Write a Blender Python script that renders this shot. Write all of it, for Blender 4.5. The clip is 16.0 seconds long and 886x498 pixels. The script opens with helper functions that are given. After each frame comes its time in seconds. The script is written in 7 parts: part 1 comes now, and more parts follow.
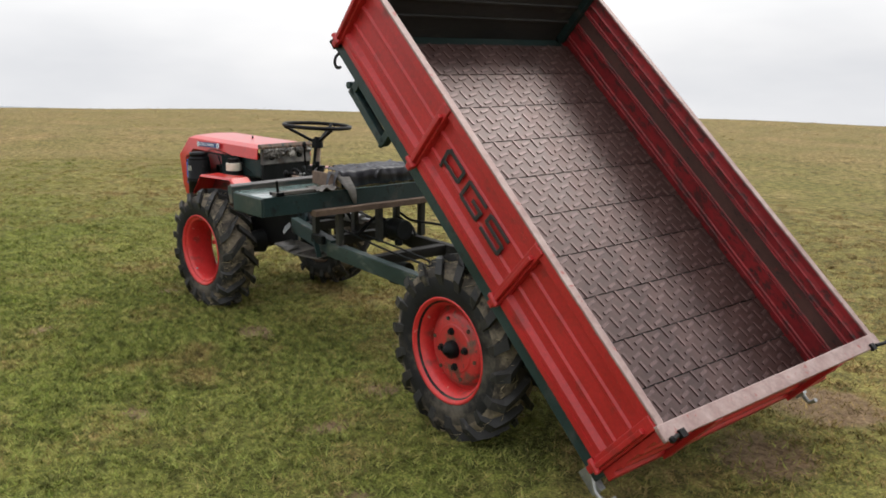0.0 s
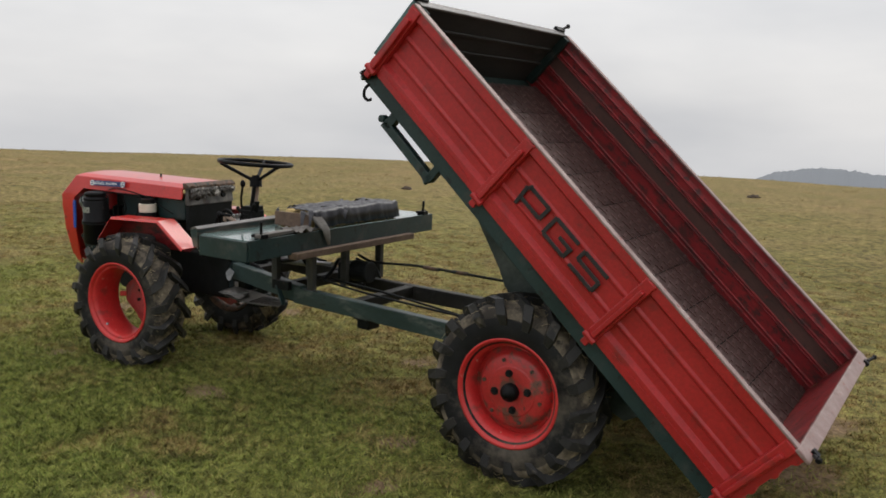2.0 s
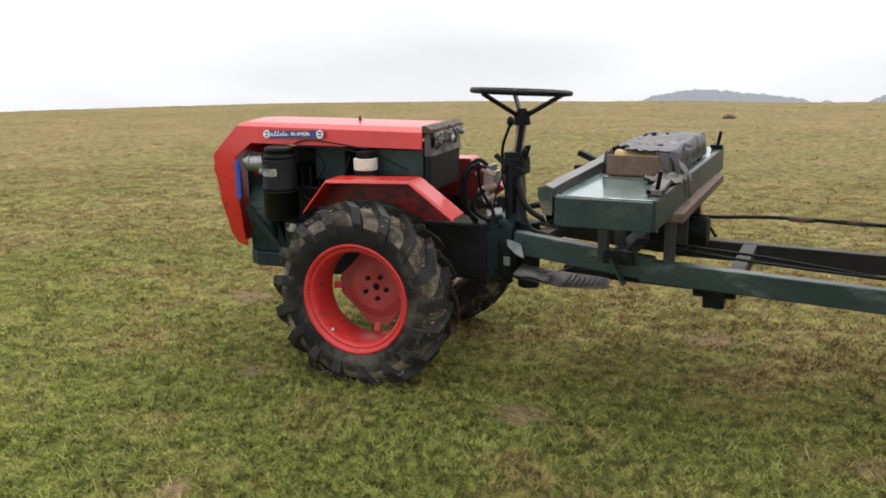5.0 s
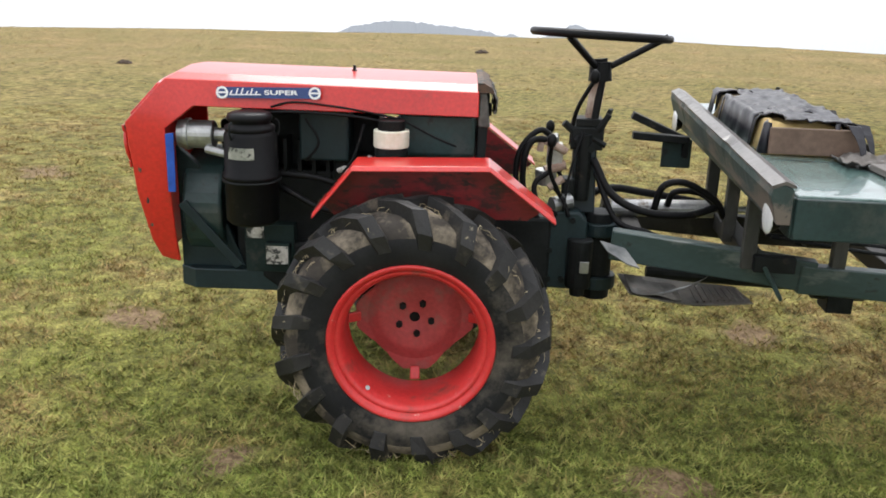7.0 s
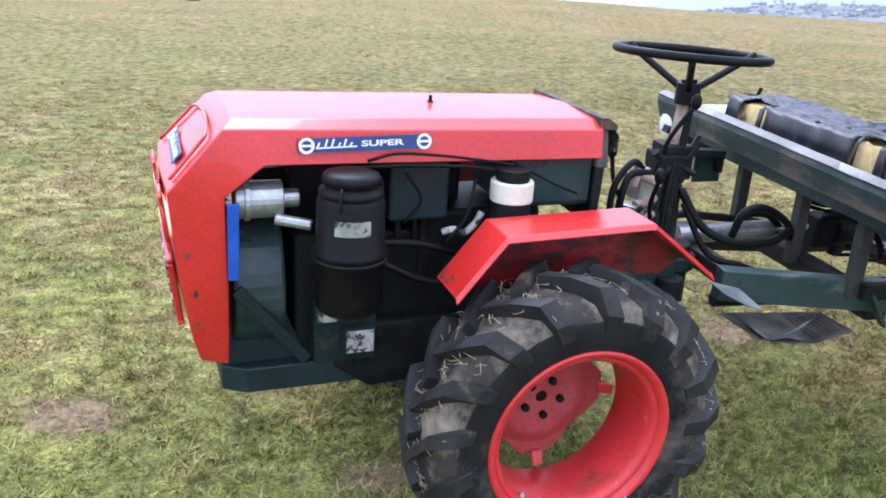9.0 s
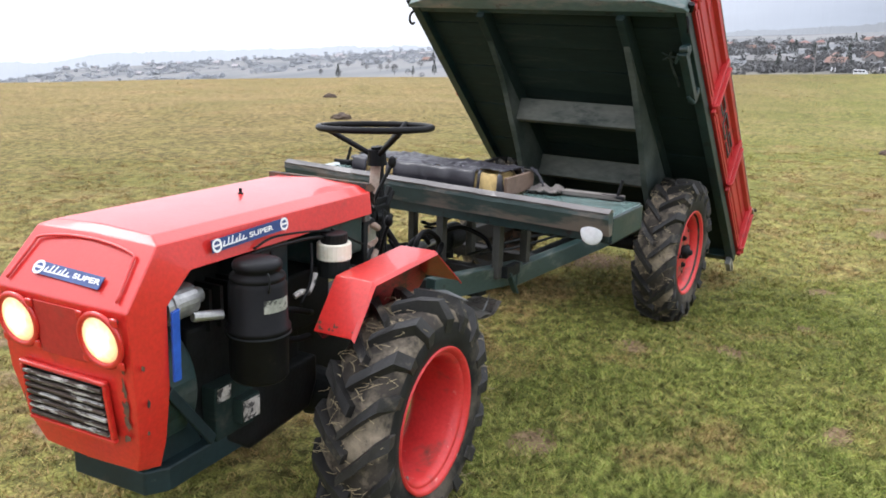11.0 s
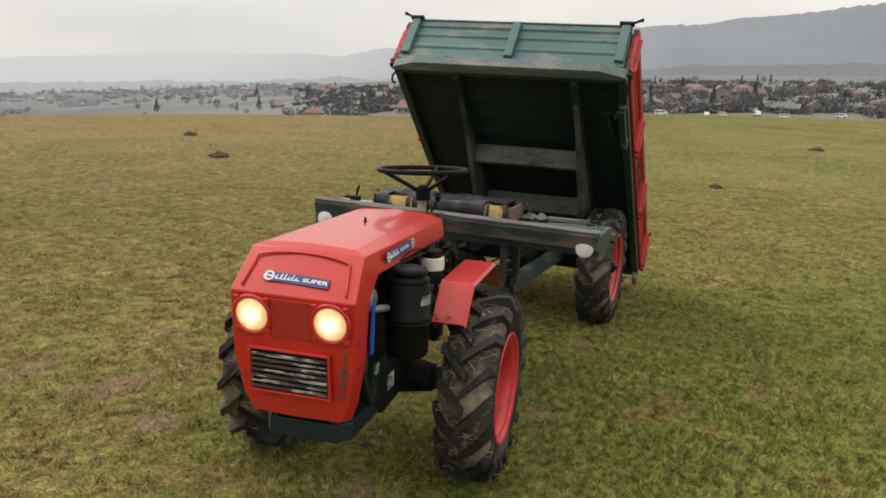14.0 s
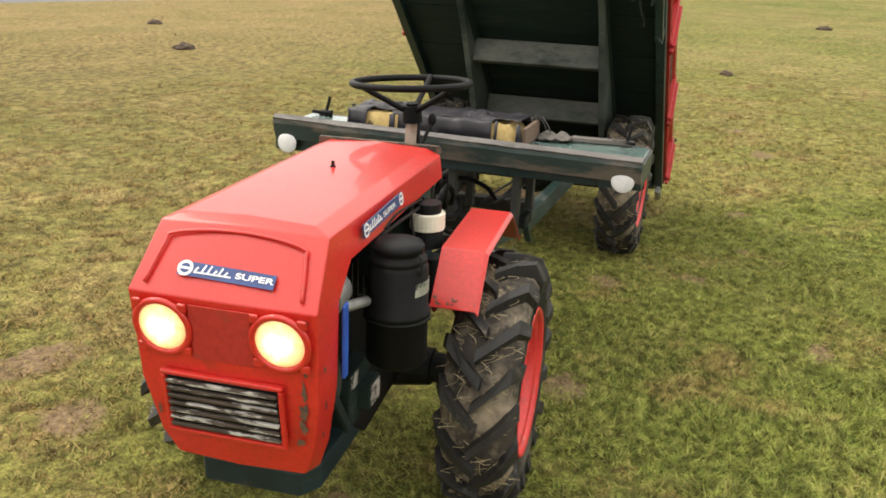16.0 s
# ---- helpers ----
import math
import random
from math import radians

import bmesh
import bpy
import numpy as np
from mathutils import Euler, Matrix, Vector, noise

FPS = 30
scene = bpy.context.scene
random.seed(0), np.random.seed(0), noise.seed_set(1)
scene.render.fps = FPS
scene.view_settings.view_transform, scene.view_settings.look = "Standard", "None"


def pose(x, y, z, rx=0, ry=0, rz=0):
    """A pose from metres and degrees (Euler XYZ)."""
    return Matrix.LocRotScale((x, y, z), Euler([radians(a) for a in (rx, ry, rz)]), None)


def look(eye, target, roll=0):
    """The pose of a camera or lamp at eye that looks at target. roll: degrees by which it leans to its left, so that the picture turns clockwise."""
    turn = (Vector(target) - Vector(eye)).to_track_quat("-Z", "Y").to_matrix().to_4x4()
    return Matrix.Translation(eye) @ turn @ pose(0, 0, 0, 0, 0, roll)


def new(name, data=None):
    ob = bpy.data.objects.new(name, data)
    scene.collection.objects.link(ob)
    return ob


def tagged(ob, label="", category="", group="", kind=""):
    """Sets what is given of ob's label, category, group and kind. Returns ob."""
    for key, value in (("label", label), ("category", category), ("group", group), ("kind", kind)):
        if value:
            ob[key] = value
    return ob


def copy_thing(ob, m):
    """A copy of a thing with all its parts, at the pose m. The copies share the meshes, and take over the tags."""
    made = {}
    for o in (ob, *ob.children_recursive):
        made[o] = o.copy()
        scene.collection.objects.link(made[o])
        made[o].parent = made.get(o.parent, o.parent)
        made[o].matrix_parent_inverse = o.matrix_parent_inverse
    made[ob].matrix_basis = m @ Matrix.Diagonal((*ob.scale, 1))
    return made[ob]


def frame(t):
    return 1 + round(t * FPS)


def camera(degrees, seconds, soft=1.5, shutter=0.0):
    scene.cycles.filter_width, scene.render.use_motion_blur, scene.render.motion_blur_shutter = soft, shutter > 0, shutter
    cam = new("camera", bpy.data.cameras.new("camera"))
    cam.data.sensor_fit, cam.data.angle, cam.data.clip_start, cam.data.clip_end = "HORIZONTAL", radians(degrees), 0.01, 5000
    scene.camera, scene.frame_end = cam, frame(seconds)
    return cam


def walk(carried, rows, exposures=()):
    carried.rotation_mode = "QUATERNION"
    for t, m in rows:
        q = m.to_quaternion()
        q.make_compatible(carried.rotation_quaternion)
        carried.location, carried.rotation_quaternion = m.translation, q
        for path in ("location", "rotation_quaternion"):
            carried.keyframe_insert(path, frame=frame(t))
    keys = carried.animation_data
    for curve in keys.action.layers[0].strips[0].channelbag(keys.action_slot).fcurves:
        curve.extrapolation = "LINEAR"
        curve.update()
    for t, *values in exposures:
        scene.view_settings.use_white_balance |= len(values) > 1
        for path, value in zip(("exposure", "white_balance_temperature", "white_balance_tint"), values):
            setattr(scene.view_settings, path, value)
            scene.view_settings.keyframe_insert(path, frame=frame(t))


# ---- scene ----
cam = camera(54.4, 16.0, soft=1.75)
PATH = [
    (0, (-2.731, 2.991, 1.59), (-1.223, 1.741, 1.187), 1.2),
    (0.5, (-2.544, 3.251, 1.6), (-1.095, 1.925, 1.225), 1.6),
    (1, (-2.225, 3.423, 1.537), (-0.835, 2.027, 1.195), 1.0),
    (1.5, (-1.907, 3.628, 1.488), (-0.695, 2.07, 1.162), 2.3),
    (2, (-1.609, 3.796, 1.503), (-0.545, 2.127, 1.219), 2.6),
    (2.5, (-1.207, 3.777, 1.446), (-0.161, 2.092, 1.19), 0.5),
    (3, (-0.88, 3.848, 1.391), (0.14, 2.154, 1.091), 0.2),
    (3.5, (-0.468, 3.928, 1.356), (0.518, 2.219, 1.032), -0.1),
    (4, (0.046, 3.829, 1.31), (1.054, 2.136, 0.969), -1.0),
    (4.2, (0.177, 3.802, 1.321), (1.17, 2.101, 0.971), -1.0),
    (6.3, (1.997, 3.226, 1.358), (2.401, 1.339, 0.829), 1.6),
    (6.5, (2.111, 3.160, 1.405), (2.443, 1.262, 0.868), 1.8),
    (7, (2.380, 2.870, 1.328), (2.558, 0.960, 0.768), 1.7),
    (7.5, (2.637, 2.638, 1.415), (2.729, 0.736, 0.799), 1.7),
    (8, (2.985, 2.514, 1.424), (2.935, 0.615, 0.799), 3.4),
    (8.2, (3.094, 2.466, 1.459), (2.961, 0.574, 0.824), 4.2),
    (10.3, (4.319, 2.029, 1.485), (2.992, 0.672, 0.854), -0.3),
    (10.5, (4.461, 2.026, 1.519), (3.009, 0.786, 0.923), 0.0),
    (11, (4.816, 1.961, 1.563), (3.162, 0.944, 1.085), 0.7),
    (11.5, (5.118, 2.019, 1.6), (3.398, 1.083, 1.194), 0.1),
    (12, (5.398, 2.112, 1.597), (3.664, 1.191, 1.218), 0.0),
    (12.5, (5.664, 2.098, 1.621), (3.896, 1.229, 1.277), 1.3),
    (13, (5.946, 2.015, 1.614), (4.139, 1.224, 1.284), 3.0),
    (13.5, (6.021, 1.807, 1.608), (4.188, 1.083, 1.266), 3.0),
    (14, (6.053, 1.552, 1.671), (4.209, 0.882, 1.281), 1.7),
    (14.5, (6.127, 1.345, 1.705), (4.264, 0.748, 1.29), 0.6),
    (15, (5.883, 1.304, 1.696), (4.006, 0.763, 1.269), -0.9),
    (15.5, (5.529, 1.284, 1.699), (3.67, 0.719, 1.226), -0.1),
    (16, (5.108, 1.16, 1.666), (3.316, 0.548, 1.022), 0.9),
]

# ---- world, sun, exposure ----
EXPOSURES = [(0, -0.25, 6550, 10), (0.5, -0.22, 6550, 10), (1, -0.6, 6550, 10), (1.5, -0.70, 6550, 10), (2.6, -0.58, 6600, 10), (3.4, -0.45, 6600, 10), (4.2, -0.42, 6550, 10), (6.3, 0.5, 6450, 10), (7, 0.18, 6350, 10), (7.5, 0.6, 6250, 10), (8.2, 0.64, 5150, 12), (10.3, 0.62, 5400, 20), (11, 0.40, 6100, 13), (11.6, 0.08, 6600, 10), (12, -0.12, 6750, 9), (12.5, -0.15, 6900, 9), (13.3, -0.7, 7000, 9), (14, -0.45, 7050, 9), (15, 0.2, 7150, 9), (15.5, 0.12, 7200, 9), (16, 0.25, 7250, 9)]
walk(cam, [(t, look(eye, target, roll)) for t, eye, target, roll in PATH], EXPOSURES)

SUN_EL, SUN_AZ = radians(50), radians(-85)
world = bpy.data.worlds.new("overcast")
scene.world = world
world.use_nodes = True
wn, wl = world.node_tree.nodes, world.node_tree.links
bg = wn["Background"]
sky = wn.new("ShaderNodeTexSky")
sky.sky_type, sky.sun_disc, sky.sun_elevation, sky.sun_rotation = "NISHITA", False, SUN_EL, radians(90) - SUN_AZ
sky.air_density, sky.dust_density = 1.0, 4.0
tc = wn.new("ShaderNodeTexCoord")
mp = wn.new("ShaderNodeMapping")
mp.inputs["Scale"].default_value = (1.0, 1.0, 3.2)
wl.new(tc.outputs["Generated"], mp.inputs["Vector"])
cn = wn.new("ShaderNodeTexNoise")
cn.inputs["Scale"].default_value, cn.inputs["Detail"].default_value, cn.inputs["Roughness"].default_value = 1.9, 5, 0.5
wl.new(mp.outputs["Vector"], cn.inputs["Vector"])
cr = wn.new("ShaderNodeValToRGB")
cr.color_ramp.elements[0].position, cr.color_ramp.elements[0].color = 0.30, (9.6, 9.9, 10.5, 1)
cr.color_ramp.elements[1].position, cr.color_ramp.elements[1].color = 0.70, (14.0, 14.0, 14.1, 1)
wl.new(cn.outputs["Fac"], cr.inputs["Fac"])
mx = wn.new("ShaderNodeMixRGB")
mx.inputs["Fac"].default_value = 0.9
wl.new(sky.outputs["Color"], mx.inputs["Color1"])
wl.new(cr.outputs["Color"], mx.inputs["Color2"])
dirs = wn.new("ShaderNodeSeparateXYZ")
wl.new(tc.outputs["Generated"], dirs.inputs["Vector"])
dome = wn.new("ShaderNodeMapRange")
dome.inputs["From Min"].default_value, dome.inputs["From Max"].default_value = 0.0, 1.0
dome.inputs["To Min"].default_value, dome.inputs["To Max"].default_value = 0.95, 1.75
wl.new(dirs.outputs["Z"], dome.inputs["Value"])
grow = wn.new("ShaderNodeMixRGB")
grow.blend_type, grow.inputs["Fac"].default_value = "MULTIPLY", 1.0
wl.new(mx.outputs["Color"], grow.inputs["Color1"])
wl.new(dome.outputs["Result"], grow.inputs["Color2"])
wl.new(grow.outputs["Color"], bg.inputs["Color"])
bg.inputs["Strength"].default_value = 0.1

sun = new("sun", bpy.data.lights.new("sun", "SUN"))
sun.data.energy, sun.data.angle, sun.data.color = 1.4, radians(28), (1.0, 0.97, 0.92)
sun.matrix_world = look((math.cos(SUN_EL) * math.cos(SUN_AZ), math.cos(SUN_EL) * math.sin(SUN_AZ), math.sin(SUN_EL)), (0, 0, 0))


# ---- materials ----
def lin(c):
    return (*c, 1.0)


def material(name, colours, rough=0.6, metal=0.0, scale=6.0, fine=60.0, bump=0.15, dirt=None, dirt_at=0.62, dirt_scale=9.0, rough_var=0.15, stretch=(1, 1, 1), coat=0.0, dist=0.004, rand=0.0, soft=0.06, spec=0.5, scuff=None, scuff_at=0.66, scuff_scale=14.0):
    """A procedural surface: two colours mixed by coarse noise, fine grain, worn or dirty spots with a shape of their own."""
    m = bpy.data.materials.new(name)
    m.use_nodes = True
    n, l = m.node_tree.nodes, m.node_tree.links
    b = n["Principled BSDF"]
    co = n.new("ShaderNodeTexCoord")
    mapn = n.new("ShaderNodeMapping")
    mapn.inputs["Scale"].default_value = stretch
    l.new(co.outputs["Object"], mapn.inputs["Vector"])
    if rand:
        inf = n.new("ShaderNodeObjectInfo")
        sc = n.new("ShaderNodeMath")
        sc.operation = "MULTIPLY"
        sc.inputs[1].default_value = 37.0
        l.new(inf.outputs["Random"], sc.inputs[0])
        l.new(sc.outputs[0], mapn.inputs["Location"])

    def noise_node(s, detail=4.0, rough_=0.55):
        t = n.new("ShaderNodeTexNoise")
        t.inputs["Scale"].default_value, t.inputs["Detail"].default_value, t.inputs["Roughness"].default_value = s, detail, rough_
        l.new(mapn.outputs["Vector"], t.inputs["Vector"])
        return t
    big, small = noise_node(scale, 5), noise_node(fine, 3)
    ramp = n.new("ShaderNodeValToRGB")
    ramp.color_ramp.elements[0].position, ramp.color_ramp.elements[1].position = 0.32, 0.68
    ramp.color_ramp.elements[0].color, ramp.color_ramp.elements[1].color = lin(colours[0]), lin(colours[1])
    l.new(big.outputs["Fac"], ramp.inputs["Fac"])
    hue = n.new("ShaderNodeMixRGB")
    hue.blend_type, hue.inputs["Fac"].default_value = "OVERLAY", 0.35
    l.new(ramp.outputs["Color"], hue.inputs["Color1"])
    l.new(small.outputs["Fac"], hue.inputs["Color2"])
    out = hue.outputs["Color"]
    if dirt:
        d = noise_node(dirt_scale, 8, 0.68)
        dr = n.new("ShaderNodeValToRGB")
        dr.color_ramp.elements[0].position, dr.color_ramp.elements[1].position = dirt_at, dirt_at + soft
        l.new(d.outputs["Fac"], dr.inputs["Fac"])
        dm = n.new("ShaderNodeMixRGB")
        dm.inputs["Color2"].default_value = lin(dirt)
        l.new(dr.outputs["Color"], dm.inputs["Fac"])
        l.new(out, dm.inputs["Color1"])
        out = dm.outputs["Color"]
    if scuff:
        d = noise_node(scuff_scale, 10, 0.75)
        dr = n.new("ShaderNodeValToRGB")
        dr.color_ramp.elements[0].position, dr.color_ramp.elements[1].position = scuff_at, scuff_at + 0.035
        dr.color_ramp.elements[1].color = (0.85, 0.85, 0.85, 1)
        l.new(d.outputs["Fac"], dr.inputs["Fac"])
        dm = n.new("ShaderNodeMixRGB")
        dm.inputs["Color2"].default_value = lin(scuff)
        l.new(dr.outputs["Color"], dm.inputs["Fac"])
        l.new(out, dm.inputs["Color1"])
        out = dm.outputs["Color"]
    l.new(out, b.inputs["Base Color"])
    rr = n.new("ShaderNodeMapRange")
    rr.inputs["To Min"].default_value, rr.inputs["To Max"].default_value = max(0.05, rough - rough_var), min(1.0, rough + rough_var)
    l.new(big.outputs["Fac"], rr.inputs["Value"])
    l.new(rr.outputs["Result"], b.inputs["Roughness"])
    b.inputs["Metallic"].default_value = metal
    b.inputs["Specular IOR Level"].default_value = spec
    b.inputs["Coat Weight"].default_value = coat
    if bump:
        bn = n.new("ShaderNodeBump")
        bn.inputs["Strength"].default_value, bn.inputs["Distance"].default_value = bump, dist
        l.new(small.outputs["Fac"], bn.inputs["Height"])
        l.new(bn.outputs["Normal"], b.inputs["Normal"])
    return m


RED = material("red_paint", ((0.48, 0.017, 0.013), (0.58, 0.025, 0.018)), 0.32, coat=0.35, rough_var=0.08, scale=3, fine=90, bump=0.06, dirt=(0.22, 0.030, 0.020), dirt_at=0.60, dirt_scale=7, soft=0.16, scuff=(0.09, 0.05, 0.035), scuff_at=0.685, scuff_scale=22)
RED_BED = material("red_bed_paint", ((0.35, 0.014, 0.015), (0.45, 0.021, 0.021)), 0.42, scale=2.5, fine=70, bump=0.10, dirt=(0.17, 0.020, 0.017), dirt_at=0.56, dirt_scale=8, soft=0.18, scuff=(0.06, 0.028, 0.022), scuff_at=0.655, scuff_scale=24)
# Rust and scrapes over a red that is darkened for shade inside the bed.
RED_RUST_SHADED = material("scraped_shaded_red_inside", ((0.16, 0.010, 0.013), (0.27, 0.017, 0.020)), 0.42, scale=5, fine=60, bump=0.2, dirt=(0.055, 0.016, 0.014), dirt_at=0.49, dirt_scale=26, stretch=(0.45, 1, 1), soft=0.12, scuff=(0.020, 0.010, 0.009), scuff_at=0.57, scuff_scale=48)
RUSTED_WELL = material("rusted_dark_red_well", ((0.050, 0.022, 0.017), (0.085, 0.036, 0.028)), 0.6, scale=9, fine=70, bump=0.2, dirt=(0.17, 0.016, 0.016), dirt_at=0.60, dirt_scale=30, stretch=(0.4, 1, 1), soft=0.10, scuff=(0.022, 0.013, 0.011), scuff_at=0.58, scuff_scale=40)
WORN_POST = material("worn_brown_grey_post", ((0.022, 0.026, 0.024), (0.060, 0.056, 0.048)), 0.6, scale=7, fine=60, bump=0.2, dirt=(0.115, 0.098, 0.080), dirt_at=0.55, dirt_scale=12, soft=0.12, spec=0.3, stretch=(1, 1, 0.4))
RAIL = material("worn_grey_green_rail", ((0.016, 0.034, 0.032), (0.034, 0.060, 0.056)), 0.42, scale=4, fine=70, bump=0.14, dirt=(0.135, 0.145, 0.130), dirt_at=0.53, dirt_scale=9, soft=0.14, stretch=(0.4, 1, 1), scuff=(0.012, 0.014, 0.013), scuff_at=0.58, scuff_scale=16)
STRAW = material("dry_straw", ((0.30, 0.235, 0.13), (0.46, 0.38, 0.24)), 0.8, scale=30, fine=90, bump=0.1)
STEP = material("scraped_brown_grey_sheet", ((0.036, 0.036, 0.033), (0.125, 0.112, 0.098)), 0.5, metal=0.2, scale=12, fine=60, bump=0.25, dirt=(0.055, 0.036, 0.026), dirt_at=0.55, dirt_scale=14, soft=0.1, scuff=(0.30, 0.28, 0.26), scuff_at=0.66, scuff_scale=24)
CRUMPLED = material("crumpled_torn_sheet", ((0.012, 0.012, 0.011), (0.10, 0.085, 0.068)), 0.5, scale=16, fine=80, bump=0.4, dirt=(0.42, 0.39, 0.34), dirt_at=0.55, dirt_scale=18, soft=0.06, scuff=(0.012, 0.010, 0.009), scuff_at=0.54, scuff_scale=26)
RED_RIM = material("red_rim_paint", ((0.54, 0.026, 0.026), (0.64, 0.042, 0.040)), 0.4, scale=6, fine=80, bump=0.08, dirt=(0.18, 0.050, 0.036), dirt_at=0.55, dirt_scale=10, soft=0.15, scuff=(0.62, 0.42, 0.34), scuff_at=0.63, scuff_scale=26)
RED_DUSTY = material("dusty_red_hub", ((0.34, 0.045, 0.045), (0.45, 0.075, 0.070)), 0.6, scale=7, fine=80, bump=0.1, dirt=(0.24, 0.13, 0.105), dirt_at=0.52, dirt_scale=9, soft=0.18, scuff=(0.07, 0.045, 0.035), scuff_at=0.66, scuff_scale=24)
RED_DISC = material("scratched_red_disc", ((0.40, 0.026, 0.024), (0.52, 0.038, 0.035)), 0.42, scale=7, fine=70, bump=0.12, dirt=(0.15, 0.070, 0.050), dirt_at=0.50, dirt_scale=13, soft=0.10, scuff=(0.05, 0.038, 0.032), scuff_at=0.60, scuff_scale=34)
EDGE = material("scuffed_pale_edge", ((0.22, 0.130, 0.118), (0.35, 0.262, 0.240)), 0.5, metal=0.2, scale=9, fine=60, bump=0.15, dirt=(0.26, 0.06, 0.05), dirt_at=0.60, dirt_scale=22)
PLATE = material("worn_tread_plate", ((0.040, 0.020, 0.017), (0.080, 0.042, 0.036)), 0.36, metal=0.35, scale=4, fine=40, bump=0.12, dirt=(0.10, 0.055, 0.048), dirt_at=0.56, dirt_scale=6, soft=0.14)
# Tread bars: worn polish, with their highlights painted in as a lighter base.
TREAD = material("polished_glint_tread", ((0.075, 0.043, 0.039), (0.155, 0.100, 0.092)), 0.34, metal=0.4, scale=7, fine=40, bump=0.08, dirt=(0.065, 0.034, 0.030), dirt_at=0.58, dirt_scale=5, soft=0.15)
GREEN = material("dark_green_paint", ((0.008, 0.023, 0.023), (0.017, 0.041, 0.040)), 0.45, scale=4, fine=70, bump=0.12, dirt=(0.055, 0.060, 0.054), dirt_at=0.54, dirt_scale=7, soft=0.16, scuff=(0.006, 0.008, 0.008), scuff_at=0.56, scuff_scale=12)
POSTPAINT = material("oily_blue_black_paint", ((0.008, 0.014, 0.020), (0.020, 0.030, 0.040)), 0.4, scale=8, fine=70, bump=0.15, dirt=(0.05, 0.05, 0.05), dirt_at=0.58, dirt_scale=10, soft=0.15)
CRADLE = material("oily_dark_green", ((0.006, 0.014, 0.016), (0.013, 0.028, 0.031)), 0.5, scale=6, fine=70, bump=0.15, dirt=(0.045, 0.042, 0.036), dirt_at=0.57, dirt_scale=9, soft=0.15, scuff=(0.10, 0.10, 0.095), scuff_at=0.67, scuff_scale=20, spec=0.35)
# Weathered frame green, made lighter to carry the light on the head board.
TEAL = material("weathered_lit_teal_paint", ((0.046, 0.112, 0.110), (0.080, 0.165, 0.162)), 0.48, scale=4, fine=70, bump=0.12, dirt=(0.20, 0.200, 0.180), dirt_at=0.54, dirt_scale=9, soft=0.12, stretch=(1, 0.4, 1), scuff=(0.040, 0.030, 0.027), scuff_at=0.60, scuff_scale=18)
BENCHTOP = material("glossy_worn_bench_top", ((0.075, 0.135, 0.125), (0.17, 0.235, 0.22)), 0.2, scale=5, fine=60, bump=0.06, dirt=(0.035, 0.062, 0.055), dirt_at=0.55, dirt_scale=7, soft=0.14, coat=0.6, scuff=(0.06, 0.05, 0.04), scuff_at=0.66)
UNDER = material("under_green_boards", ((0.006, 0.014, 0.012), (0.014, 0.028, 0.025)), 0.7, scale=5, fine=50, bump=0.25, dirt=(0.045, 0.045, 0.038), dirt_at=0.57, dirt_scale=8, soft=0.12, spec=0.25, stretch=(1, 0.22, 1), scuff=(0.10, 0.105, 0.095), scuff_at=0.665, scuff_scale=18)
GREYWOOD = material("weathered_wood_board", ((0.075, 0.062, 0.052), (0.20, 0.185, 0.17)), 0.7, scale=6, fine=50, bump=0.3, dirt=(0.04, 0.05, 0.045), dirt_at=0.55, stretch=(1, 0.12, 1), dirt_scale=12, soft=0.1)
RUBBER = material("muddy_rubber", ((0.010, 0.010, 0.011), (0.024, 0.023, 0.022)), 0.66, scale=8, fine=90, bump=0.3, dirt=(0.15, 0.120, 0.088), dirt_at=0.54, dirt_scale=9, soft=0.16, spec=0.2, scuff=(0.24, 0.20, 0.15), scuff_at=0.66, scuff_scale=22)
MUDDY = material("dried_mud_on_rubber", ((0.026, 0.023, 0.020), (0.060, 0.050, 0.040)), 0.8, scale=9, fine=80, bump=0.4, dirt=(0.30, 0.245, 0.175), dirt_at=0.45, dirt_scale=6, soft=0.20, spec=0.25, scuff=(0.018, 0.016, 0.014), scuff_at=0.60, scuff_scale=18)
BAR_RUBBER = material("worn_tread_rubber", ((0.012, 0.012, 0.012), (0.028, 0.026, 0.024)), 0.55, scale=9, fine=90, bump=0.35, dirt=(0.15, 0.122, 0.090), dirt_at=0.57, dirt_scale=10, soft=0.14, spec=0.35, rand=1.0, scuff=(0.22, 0.19, 0.14), scuff_at=0.66, scuff_scale=26)
RED_MATT = material("dull_red_panel", ((0.36, 0.026, 0.018), (0.44, 0.034, 0.024)), 0.6, scale=5, fine=70, bump=0.12, dirt=(0.22, 0.045, 0.030), dirt_at=0.54, dirt_scale=9, soft=0.16, spec=0.3)
SIDEWALL = material("worn_sidewall", ((0.008, 0.008, 0.009), (0.020, 0.020, 0.020)), 0.6, scale=9, fine=80, bump=0.2, dirt=(0.13, 0.110, 0.085), dirt_at=0.49, dirt_scale=5, soft=0.22, spec=0.2)
BLACK = material("black_metal", ((0.004, 0.004, 0.005), (0.009, 0.009, 0.009)), 0.48, scale=8, fine=80, bump=0.10, dirt=(0.035, 0.030, 0.025), dirt_at=0.62, spec=0.14)
DARK_STEEL = material("dark_steel", ((0.013, 0.013, 0.012), (0.034, 0.031, 0.029)), 0.6, scale=5, fine=50, bump=0.2, dirt=(0.060, 0.055, 0.050), dirt_at=0.60, dirt_scale=8, stretch=(1, 0.3, 1), soft=0.12, spec=0.3)
